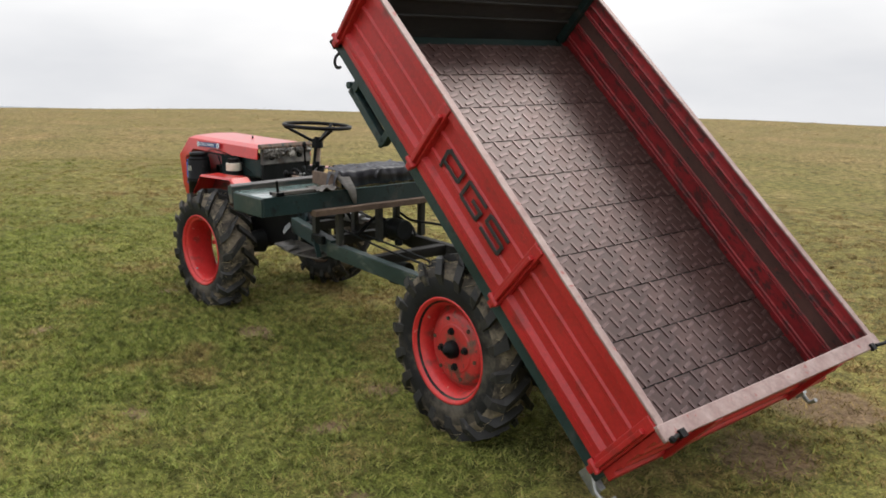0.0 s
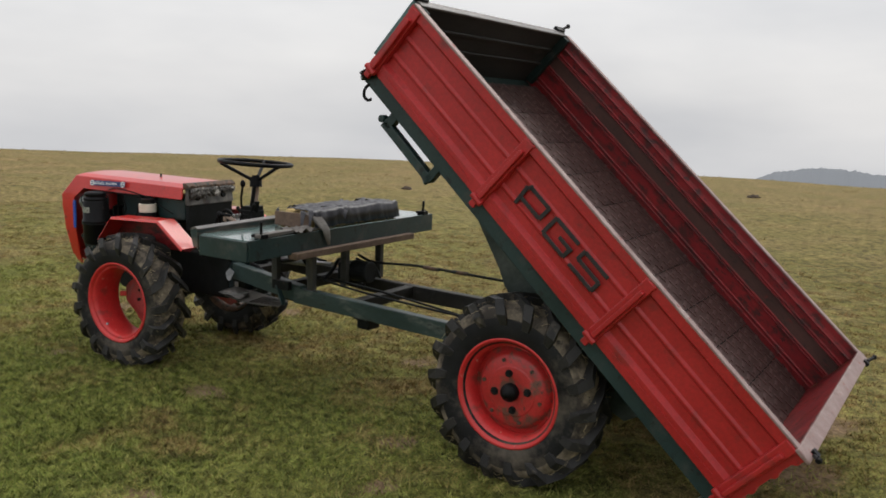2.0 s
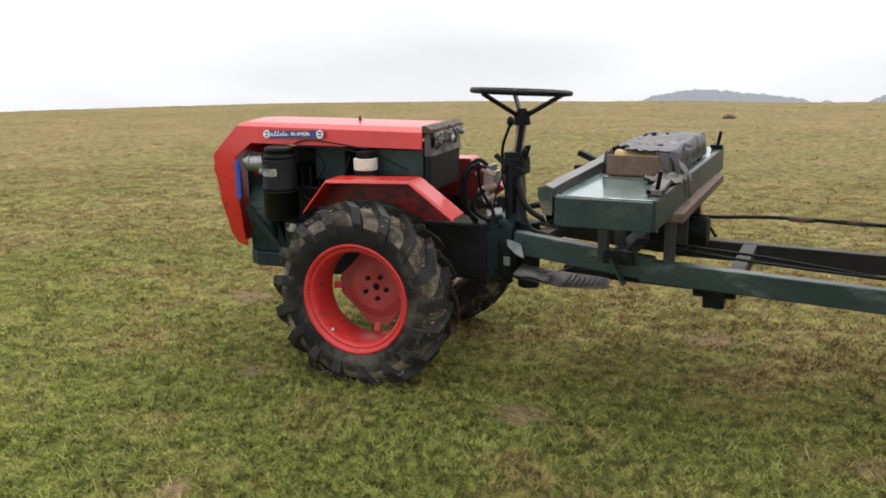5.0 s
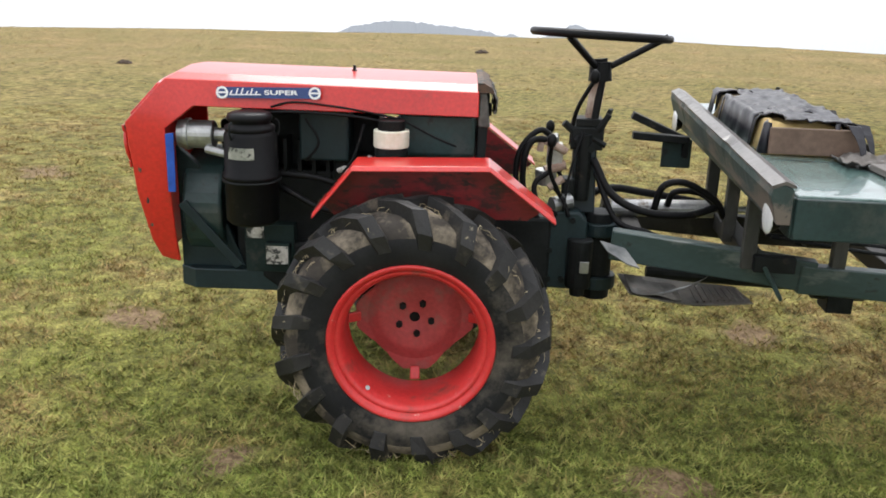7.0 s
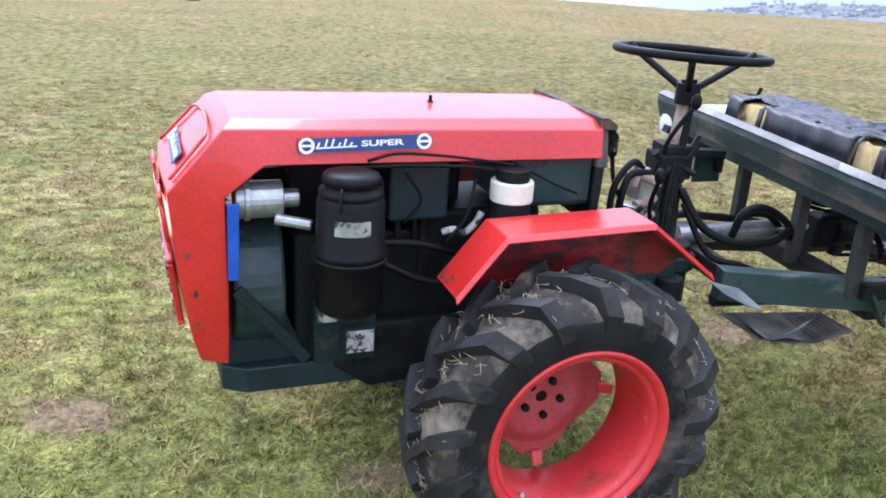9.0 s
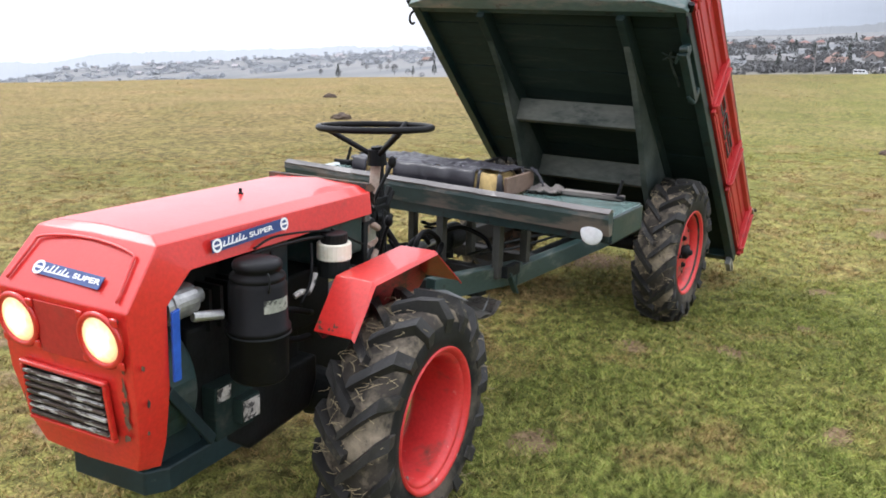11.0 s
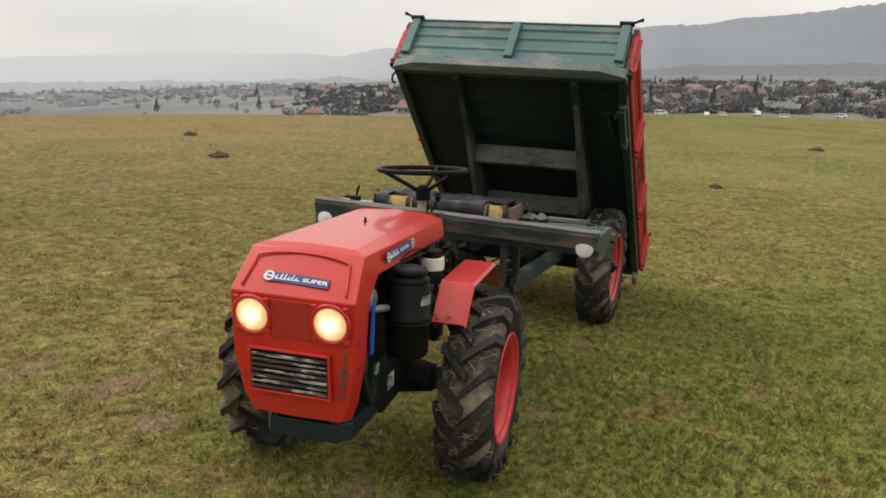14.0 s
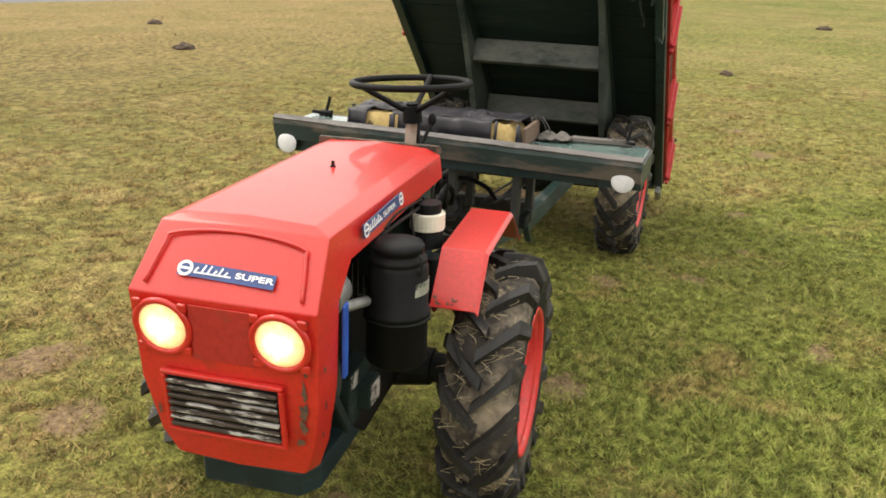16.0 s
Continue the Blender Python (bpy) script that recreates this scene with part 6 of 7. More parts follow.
    # brake cable and thin rods back to the axle
    for pts, r in (([(1.52, -0.20, 0.72), (1.40, -0.20, 0.69), (1.10, -0.20, 0.705), (0.75, -0.20, 0.70), (0.34, -0.20, 0.69)], 0.008),
                   ([(1.52, -0.18, 0.70), (1.38, -0.18, 0.66), (1.33, -0.17, 0.61)], 0.007),
                   ([(1.60, 0.10, 0.63), (1.10, 0.10, 0.60), (0.40, 0.08, 0.52)], 0.006),
                   ([(1.60, 0.16, 0.64), (1.20, 0.17, 0.60), (0.70, 0.18, 0.575), (0.35, 0.18, 0.56)], 0.006)):
        bm = bmesh.new()
        pipe(bm, pts, r)
        part("cable", bm, GRIME, TRACTOR, smooth=True)
    for x in (1.05, 0.86):
        bm = bmesh.new()
        rod(bm, (x, -0.20, 0.703), (x - 0.10, -0.20, 0.702), 0.011, seg=10)
        part("cable_joint", bm, CHIP, TRACTOR)
    # wires under the hood
    for pts in ([(1.05, 0.22, 0.985), (0.92, 0.235, 0.992), (0.75, 0.24, 0.985), (0.62, 0.22, 0.96)], [(0.90, 0.21, 0.97), (0.86, 0.215, 0.90), (0.90, 0.21, 0.84)], [(0.72, 0.22, 0.96), (0.75, 0.24, 0.86), (0.80, 0.24, 0.79)], [(1.00, 0.22, 0.80), (0.86, 0.23, 0.79), (0.72, 0.22, 0.74)], [(0.98, 0.22, 0.76), (0.86, 0.24, 0.70), (0.76, 0.24, 0.68)]):
        bm = bmesh.new()
        pipe(bm, pts, 0.0045 if pts[0][2] > 0.9 else 0.010)
        part("wire", bm, BLACK, TRACTOR, "", FRONT, smooth=True)
    # stickers on the cradle
    for u, z, w, h in ((1.075, 0.595, 0.055, 0.040), (1.000, 0.530, 0.07, 0.06)):
        bm = bmesh.new()
        box(bm, (u, 0.210 if u < 1.05 else 0.177, z), (w, 0.002, h))
        part("paper_tag", bm, CHROME_RUST, TRACTOR, "torn white paper label", FRONT)
    bm = bmesh.new()
    box(bm, (1.03, 0.15, 0.54), (0.16, 0.05, 0.16))
    box(bm, (1.000, 0.190, 0.53), (0.08, 0.036, 0.075))
    part("side_plate", bm, UNDER, TRACTOR, "", FRONT, bevel=0.004)


build_steering()


# ---- loose things on the bench ----
def build_cushion():
    seat = thing("seat_cushion", "torn black bench cushion with yellow foam showing, on the bench", "cushion", TRACTOR.matrix_world @ pose(1.575, -0.09, 0.925))
    bm = bmesh.new()
    bmesh.ops.create_grid(bm, x_segments=14, y_segments=30, size=0.5)
    for v in bm.verts:
        x, y = v.co.x, v.co.y
        edge = min(0.5 - abs(x), 0.5 - abs(y) * 1.0)
        v.co = Vector((x * 0.245, y * 0.76, 0.074 * smooth01(edge / 0.07) + 0.010 + 0.016 * noise.noise((x * 5, y * 9, 2)) + 0.010 * noise.noise((x * 11, y * 26, 5))))
    r = bmesh.ops.extrude_edge_only(bm, edges=[e for e in bm.edges if e.is_boundary])
    for v in (g for g in r["geom"] if isinstance(g, bmesh.types.BMVert)):
        v.co.z = 0.0
    part("foam", bm, FOAM, seat, "crumbling yellow foam", smooth=True)
    bm = bmesh.new()
    bmesh.ops.create_grid(bm, x_segments=26, y_segments=60, size=0.5)
    for v in bm.verts:
        x, y = v.co.x, v.co.y
        ex, ey = 0.5 - abs(x), 0.5 - abs(y)
        z = 0.092 * smooth01(min(ex / 0.05, ey / 0.02)) + 0.004
        z += 0.006 * noise.noise((x * 4, y * 7, 5)) + 0.010 * abs(noise.noise((x * 14, y * 24, 1))) + 0.014 * abs(noise.noise((x * 6 + 2, y * 15, 7)))
        v.co = Vector((x * 0.285 + 0.006 * noise.noise((y * 14, 3, x * 9)), y * 0.80, z))
    gone = [f for f in bm.faces if (lambda c: (c.x > 0.05 and noise.noise((c.x * 11, c.y * 7, 8)) > 0.34) or (c.x > -0.08 and noise.noise((c.x * 30, c.y * 22, 8)) > 0.52) or (c.x > 0.06 and (0.27 < c.y or -0.30 < c.y < -0.16) and noise.noise((c.x * 20, c.y * 20, 3)) > -0.3) or (c.y > 0.37 and noise.noise((c.x * 20, c.y * 20, 3)) > -0.35))(f.calc_center_median())]
    bmesh.ops.delete(bm, geom=gone, context="FACES")
    part("cover", bm, TORN, seat, "ripped black leatherette cover", smooth=True, solid=0.003)
    bm = bmesh.new()
    box(bm, (-0.01, 0.405, 0.045), (0.25, 0.016, 0.075))
    part("end_board", bm, BROWNWOOD, seat, "brown board at the end", bevel=0.002)
    # the torn cloth folded over the back of the bench
    bm = bmesh.new()
    fall = [(-0.10, 0.094), (-0.135, 0.070), (-0.172, 0.030), (-0.190, 0.000), (-0.192, -0.040), (-0.190, -0.085)]
    rows = []
    for i, (x, z) in enumerate(fall):
        wide = (0.050, 0.046, 0.036, 0.030, 0.022, 0.008)[i]
        rows.append([bm.verts.new((x + 0.008 * noise.noise((i * 2.1, k * 1.7, 3)), 0.375 - 0.012 * i + wide * (k - 1.5) / 1.5 + 0.006 * noise.noise((i, k * 3.0, 9)), z)) for k in range(4)])
    for p, q in zip(rows, rows[1:]):
        for k in range(3):
            bm.faces.new((p[k], p[k + 1], q[k + 1], q[k]))
    part("cloth_flap", bm, GREYWOOD, seat, "torn grey cloth hanging over the edge", smooth=True, solid=0.003)
    # hanging torn strips
    for x, y, ln in ((-0.13, 0.39, 0.07), (-0.10, 0.42, 0.09), (0.02, -0.42, 0.08), (-0.13, 0.10, 0.05)):
        bm = bmesh.new()
        prev = None
        for k in range(6):
            a = k / 5
            p = Vector((x - 0.03 * a, y + 0.05 * a, 0.10 - ln * a * a + 0.004 * math.sin(k * 2.1)))
            w = 0.022 * (1 - 0.7 * a)
            pair = (bm.verts.new(p + Vector((w, 0, 0))), bm.verts.new(p - Vector((w, 0, 0.004))))
            if prev:
                bm.faces.new((prev[0], prev[1], pair[1], pair[0]))
            prev = pair
        part("torn_strip", bm, TORN, seat, solid=0.002)


build_cushion()
plank = thing("plank", "short weathered plank lying at the back of the bench", "plank", TRACTOR.matrix_world @ pose(1.43, 0.60, 0.927, 0, 0, 4))
bm = bmesh.new()
box(bm, (0, 0, 0.010), (0.05, 0.26, 0.018))
part("board", bm, GREYWOOD, plank, bevel=0.003)
for y in (0.70, -0.72):
    bm = bmesh.new()
    box(bm, (1.42, y, 0.935), (0.05, 0.05, 0.022))
    rod(bm, (1.42, y, 0.93), (1.405, y + 0.015, 1.01), 0.008, seg=8)
    rod(bm, (1.44, y - 0.06, 0.940), (1.44, y + 0.04, 0.940), 0.009, seg=8)
    part("bench_latch", bm, BLACK, TRACTOR, bevel=0.002)
rag = thing("rag", "crumpled grey rag lying behind the cushion", "rag", TRACTOR.matrix_world @ pose(1.45, 0.40, 0.926))
bm = bmesh.new()
bmesh.ops.create_grid(bm, x_segments=16, y_segments=16, size=0.07)
for v in bm.verts:
    v.co.z = 0.016 + 0.022 * noise.noise((v.co.x * 28, v.co.y * 28, 6)) + 0.010 * noise.noise((v.co.x * 70, v.co.y * 70, 2))
part("cloth", bm, GREYWOOD, rag, smooth=True, solid=0.003)


# ---- grass ----
def blade_material():
    m = bpy.data.materials.new("grass_blades")
    m.use_nodes = True
    n, l = m.node_tree.nodes, m.node_tree.links
    b = n["Principled BSDF"]
    co = n.new("ShaderNodeTexCoord")
    geo = n.new("ShaderNodeNewGeometry")

    def patch(scale, lo, hi):
        t = n.new("ShaderNodeTexNoise")
        t.inputs["Scale"].default_value, t.inputs["Detail"].default_value, t.inputs["Roughness"].default_value = scale, 6, 0.7
        l.new(co.outputs["Object"], t.inputs["Vector"])
        c = n.new("ShaderNodeMapRange")
        c.inputs["From Min"].default_value, c.inputs["From Max"].default_value = lo, hi
        l.new(t.outputs["Fac"], c.inputs["Value"])
        return c.outputs["Result"]
    a, c = patch(0.10, 0.42, 0.58), patch(1.3, 0.50, 0.62)
    add = n.new("ShaderNodeMath")
    add.operation = "ADD"
    l.new(a, add.inputs[0])
    l.new(c, add.inputs[1])
    half = n.new("ShaderNodeMath")
    half.operation, half.inputs[1].default_value = "MULTIPLY_ADD", 0.40
    half.inputs[2].default_value = -0.10
    l.new(add.outputs[0], half.inputs[0])
    jit = n.new("ShaderNodeMath")
    jit.operation = "MULTIPLY_ADD"
    jit.inputs[1].default_value = 0.46
    l.new(geo.outputs["Random Per Island"], jit.inputs[0])
    pos = n.new("ShaderNodeSeparateXYZ")
    l.new(co.outputs["Object"], pos.inputs["Vector"])
    side = n.new("ShaderNodeMapRange")
    side.inputs["From Min"].default_value, side.inputs["From Max"].default_value = 6.0, -7.0
    side.inputs["To Min"].default_value, side.inputs["To Max"].default_value = -0.18, 0.60
    diag = n.new("ShaderNodeMath")
    diag.operation, diag.inputs[1].default_value = "MULTIPLY_ADD", 0.25
    l.new(pos.outputs["X"], diag.inputs[0])
    l.new(pos.outputs["Y"], diag.inputs[2])
    l.new(diag.outputs[0], side.inputs["Value"])
    drier = n.new("ShaderNodeMath")
    l.new(half.outputs[0], drier.inputs[0])
    l.new(side.outputs["Result"], drier.inputs[1])
    l.new(drier.outputs[0], jit.inputs[2])
    r = n.new("ShaderNodeValToRGB")
    e = r.color_ramp.elements
    e[0].position, e[0].color = 0.0, (0.125, 0.165, 0.030, 1)
    e[1].position, e[1].color = 1.0, (0.275, 0.190, 0.084, 1)
    k = e.new(0.40)
    k.color = (0.240, 0.246, 0.070, 1)
    k = e.new(0.66)
    k.color = (0.262, 0.198, 0.074, 1)
    l.new(jit.outputs[0], r.inputs["Fac"])
    tone = n.new("ShaderNodeTexNoise")
    tone.inputs["Scale"].default_value, tone.inputs["Detail"].default_value = 21.0, 6
    l.new(co.outputs["Object"], tone.inputs["Vector"])
    tm = n.new("ShaderNodeMapRange")
    tm.inputs["From Min"].default_value, tm.inputs["From Max"].default_value = 0.38, 0.62
    tm.inputs["To Min"].default_value, tm.inputs["To Max"].default_value = 0.48, 1.52
    l.new(tone.outputs["Fac"], tm.inputs["Value"])
    mu = n.new("ShaderNodeMixRGB")
    mu.blend_type, mu.inputs["Fac"].default_value = "MULTIPLY", 1.0
    l.new(r.outputs["Color"], mu.inputs["Color1"])
    l.new(tm.outputs["Result"], mu.inputs["Color2"])
    l.new(mu.outputs["Color"], b.inputs["Base Color"])
    b.inputs["Roughness"].default_value = 0.8
    b.inputs["Specular IOR Level"].default_value = 0.15
    return m


BLADES = blade_material()


def height_table(x0, x1, y0, y1, step):
    xs, ys = np.arange(x0, x1 + step, step), np.arange(y0, y1 + step, step)
    return xs, ys, np.array([[ground_height(x, y) for y in ys] for x in xs])


def heights_at(table, px, py):
    xs, ys, z = table
    st = xs[1] - xs[0]
    fx, fy = (px - xs[0]) / st, (py - ys[0]) / st
    i, j = np.clip(fx.astype(int), 0, len(xs) - 2), np.clip(fy.astype(int), 0, len(ys) - 2)
    u, v = fx - i, fy - j
    return z[i, j] * (1 - u) * (1 - v) + z[i + 1, j] * u * (1 - v) + z[i, j + 1] * (1 - u) * v + z[i + 1, j + 1] * u * v


def blades(name, px, py, pz, tall, wide, label):
    """Many leaning blades in one mesh, a pointed triangle each."""
    count = len(px)
    g = np.random.default_rng(5)
    ang, lean = g.uniform(0, 2 * np.pi, count), g.uniform(0.6, 2.0, count)
    bend = g.uniform(0, 2 * np.pi, count)
    cx, cy = np.cos(ang) * wide / 2, np.sin(ang) * wide / 2
    bx, by = np.cos(bend) * tall * lean, np.sin(bend) * tall * lean
    v = np.zeros((count, 3, 3), np.float32)
    for k, sgn in ((0, -1), (1, 1)):
        v[:, k, 0], v[:, k, 1], v[:, k, 2] = px + sgn * cx, py + sgn * cy, pz - 0.004
    v[:, 2, 0], v[:, 2, 1], v[:, 2, 2] = px + bx, py + by, pz + tall * np.clip(1.15 - 0.35 * lean, 0.4, 1)
    me = bpy.data.meshes.new(name)
    me.vertices.add(count * 3)
    me.vertices.foreach_set("co", v.ravel())
    me.loops.add(count * 3)
    me.loops.foreach_set("vertex_index", np.arange(count * 3, dtype=np.int32))
    me.polygons.add(count)
    me.polygons.foreach_set("loop_start", np.arange(count, dtype=np.int32) * 3)
    me.update(calc_edges=True)
    me.materials.append(BLADES)
    return tagged(new(name, me), label, "grass", kind="stuff")


def plant_grass():
    g = np.random.default_rng(11)
    table = height_table(-11.0, 14.8, -9.5, 11.5, 0.17)
    n1 = 480000
    rad, az = 10.5 * g.uniform(0, 1, n1) ** 0.85, g.uniform(0, 2 * np.pi, n1)
    px, py = 2.0 + 1.15 * rad * np.cos(az), 1.2 + 0.85 * rad * np.sin(az)
    nc = 24000
    rad, az = 10.0 * g.uniform(0, 1, nc) ** 0.80, g.uniform(0, 2 * np.pi, nc)
    cx, cy = 2.0 + 1.15 * rad * np.cos(az), 1.2 + 0.85 * rad * np.sin(az)
    per = 36
    size = np.repeat(g.uniform(0.020, 0.058, nc), per)
    dx, dy = g.normal(0, 1, nc * per), g.normal(0, 1, nc * per)
    px, py = np.concatenate([px, np.repeat(cx, per) + dx * size * 1.25]), np.concatenate([py, np.repeat(cy, per) + dy * size * 0.9])
    dome = np.concatenate([np.full(n1, 0.35), np.exp(-0.5 * (dx ** 2 + dy ** 2)) * size / 0.034])
    keep = np.ones(len(px), bool)
    for x, y, a, b in BARE:
        near = np.hypot(px - x, py - y) / (0.95 * (a + b) / 2)
        keep &= g.uniform(0.0, 1.0, len(px)) < np.clip(0.12 + 0.9 * near ** 2, 0, 1)
    px, py, dome = px[keep], py[keep], dome[keep]
    edge = np.clip(np.hypot((px - 2.0) / 1.15, (py - 1.2) / 0.85) / 10.5, 0, 1)
    tall = (1.15 - 0.75 * edge) * (0.009 + 0.027 * dome) * g.uniform(0.65, 1.3, len(px))
    blades("grass", px, py, heights_at(table, px, py), tall, g.uniform(0.0045, 0.0095, len(px)), "short grazed grass, green mixed with dry straw")
    n2 = 2600
    rad, az = 6 + 34 * g.uniform(0, 1, n2) ** 0.75, g.uniform(0, 2 * np.pi, n2)
    tx, ty = 2.0 + rad * np.cos(az), 0.6 + rad * np.sin(az)
    tz = np.array([ground_height(a, b) for a, b in zip(tx, ty)])
    per = 14
    px, py = np.repeat(tx, per) + g.normal(0, 0.06, n2 * per), np.repeat(ty, per) + g.normal(0, 0.06, n2 * per)
    blades("grass_tufts", px, py, np.repeat(tz, per), g.uniform(0.02, 0.07, n2 * per), g.uniform(0.006, 0.016, n2 * per), "dry grass tufts scattered over the pasture")


plant_grass()
SOIL = material("dark_soil", ((0.045, 0.030, 0.020), (0.085, 0.058, 0.038)), 0.95, scale=6, fine=30, bump=0.5, dist=0.02)


def molehill():
    bm = bmesh.new()
    bmesh.ops.create_icosphere(bm, subdivisions=4, radius=1.0)
    for v in bm.verts:
        d = 1 + 0.28 * noise.noise(v.co * 2.2) + 0.14 * noise.noise(v.co * 6)
        v.co = Vector((v.co.x * 0.20 * d, v.co.y * 0.17 * d, max(-0.03, v.co.z * 0.10 * d)))
    t = thing("molehill", "small dark brown molehill in the pasture", "molehill", pose(-7.9, -8.1, ground_height(-7.9, -8.1)), "molehills on the pasture")
    part("mound", bm, SOIL, t, smooth=True)
    return t


hill = molehill()
for i, (x, y, k) in enumerate(((-9.0, 0.9, 0.6), (-13.0, -12.5, 1.0), (-16.0, -5.5, 1.0), (9.5, -12.0, 0.7), (3.6, -19.0, 0.8), (-20.0, 3.0, 1.0))):
    copy_thing(hill, pose(x, y, ground_height(x, y), 0, 0, 47 * i) @ Matrix.Scale(k, 4))

# ---- the village in the valley ----
# Plaster, roof and twig colours are muted to hold the haze over the village.
WALLS = [material("house_plaster_" + k, c, 0.9, scale=0.8, fine=6, bump=0.1) for k, c in (("white", ((0.24, 0.235, 0.225), (0.32, 0.315, 0.30))), ("peach", ((0.22, 0.185, 0.165), (0.28, 0.235, 0.205))), ("grey", ((0.19, 0.185, 0.18), (0.25, 0.245, 0.235))), ("brick", ((0.26, 0.17, 0.14), (0.33, 0.22, 0.18))))]
ROOFS = [material("roof_tiles_" + k, c, 0.8, scale=1.2, fine=8, bump=0.2) for k, c in (("red", ((0.205, 0.120, 0.105), (0.265, 0.150, 0.130))), ("brown", ((0.17, 0.105, 0.085), (0.24, 0.15, 0.12))), ("grey", ((0.13, 0.128, 0.125), (0.19, 0.187, 0.182))), ("rust", ((0.20, 0.125, 0.105), (0.27, 0.165, 0.14))))]
PANE = material("dark_window_glass", ((0.03, 0.035, 0.04), (0.06, 0.065, 0.07)), 0.15, scale=2, fine=10, bump=0)
VANPAINT = material("white_van_paint", ((0.62, 0.63, 0.64), (0.72, 0.73, 0.74)), 0.35, scale=2, fine=10, bump=0)
# Far copies of wall, roof and twig with the mist painted into pale colours.
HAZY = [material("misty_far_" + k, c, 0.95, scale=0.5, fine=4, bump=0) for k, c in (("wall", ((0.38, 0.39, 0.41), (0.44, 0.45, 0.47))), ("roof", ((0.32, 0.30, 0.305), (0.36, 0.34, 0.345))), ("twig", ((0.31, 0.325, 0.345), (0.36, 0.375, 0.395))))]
TWIG = material("bare_twigs", ((0.090, 0.092, 0.095), (0.140, 0.138, 0.138)), 0.95, scale=0.6, fine=5, bump=0)
CONIFER = material("dark_conifer", ((0.045, 0.055, 0.048), (0.075, 0.085, 0.075)), 0.95, scale=0.6, fine=5, bump=0)


def on_ground(az, dist, turn=0.0, k=1.0, sink=0.3):
    x, y = dist * math.cos(radians(az)), dist * math.sin(radians(az))
    return pose(x, y, ground_height(x, y) - sink, 0, 0, turn) @ Matrix.Scale(k, 4)


def house(wall, roof, w, d, h, rise, hipped, label):
    t = thing("house", label, "house", None, "village houses")
    bm = bmesh.new()
    if hipped:
        box(bm, (0, 0, h / 2), (w, d, h))
    else:
        prism(bm, [(-d / 2, 0), (d / 2, 0), (d / 2, h), (0, h + rise * 0.94), (-d / 2, h)], -w / 2, w / 2, "x")
    part("wall", bm, wall, t)
    bm = bmesh.new()
    o, e = 0.5, 0.22
    if hipped:
        lo = [bm.verts.new(p) for p in ((-w / 2 - o, -d / 2 - o, h), (w / 2 + o, -d / 2 - o, h), (w / 2 + o, d / 2 + o, h), (-w / 2 - o, d / 2 + o, h))]
        q = max(0.3, (w - d) / 2 + 0.3)
        hi = [bm.verts.new((-q, 0, h + rise)), bm.verts.new((q, 0, h + rise))]
        bm.faces.new((lo[0], lo[1], hi[1], hi[0]))
        bm.faces.new((lo[2], lo[3], hi[0], hi[1]))
        bm.faces.new((lo[1], lo[2], hi[1]))
        bm.faces.new((lo[3], lo[0], hi[0]))
        bm.faces.new(lo[::-1])
    else:
        k = rise / (d / 2)
        prism(bm, [(-d / 2 - o, h - o * k), (0, h + rise), (d / 2 + o, h - o * k), (d / 2 + o, h - o * k + e), (0, h + rise + e), (-d / 2 - o, h - o * k + e)], -w / 2 - o, w / 2 + o, "x")
    r = part("roof", bm, roof, t)
    bm = bmesh.new()
    box(bm, (w * 0.22, d * 0.12, h + rise * 0.9), (0.6, 0.6, 1.6))
    part("chimney", bm, WALLS[3], r)
    for s in (1, -1):
        for i in range(3):
            bm = bmesh.new()
            box(bm, ((i - 1) * w * 0.3, s * (d / 2 + 0.02), h * 0.55), (1.1, 0.12, 1.3))
            part("window", bm, PANE, t)
        bm = bmesh.new()
        box(bm, (s * (w / 2 + 0.02), 0, h * 0.55), (0.12, 1.1, 1.3))
        part("window", bm, PANE, t)
    return t


KINDS = [house(WALLS[0], ROOFS[0], 10, 8, 3.6, 2.6, True, "pale village house with a red hipped roof"), house(WALLS[2], ROOFS[1], 12, 8, 3.2, 3.0, False, "grey village house with a brown gabled roof"), house(WALLS[1], ROOFS[3], 9, 8, 5.2, 2.6, False, "peach two-storey house with a rust-red roof"), house(WALLS[2], ROOFS[2], 16, 7, 3.0, 2.0, False, "long low shed with a grey roof"), house(WALLS[3], ROOFS[0], 9, 8, 4.6, 3.2, True, "brick-coloured house with a steep red roof"), house(HAZY[0], HAZY[1], 10, 8, 3.6, 2.6, False, "far valley house, paled by mist in its colours")]
PLACED = [(4, -151.0, 260, 20), (1, -157.5, 285, 75), (2, -177.5, 330, 15), (0, -178.9, 430, 40), (1, -172.6, 300, 70), (0, -171.0, 320, 20), (3, -168.6, 310, 85), (1, -174.4, 330, 10), (3, 178.6, 270, 80), (1, 176.8, 290, 5), (2, 170.2, 190, 70), (0, 173.4, 330, 30), (2, 168.0, 230, 10), (0, -165.8, 380, 0)]
g = random.Random(21)
for i in range(32):
    az = g.uniform(-194, -164)
    PLACED.append((g.choice((0, 0, 1, 1, 2, 3, 4)), az, g.uniform(330, 640), g.uniform(0, 180)))
for i in range(14):
    PLACED.append((g.choice((0, 1, 2, 3)), g.uniform(-163, -145), g.uniform(380, 700), g.uniform(0, 180)))
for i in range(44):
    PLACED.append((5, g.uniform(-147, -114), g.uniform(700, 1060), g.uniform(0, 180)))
used = set()
for kind, az, dist, turn in PLACED:
    m = on_ground(az, dist, turn, g.uniform(0.60, 0.84))
    if kind in used:
        copy_thing(KINDS[kind], m)
    else:
        KINDS[kind].matrix_world = m
        used.add(kind)


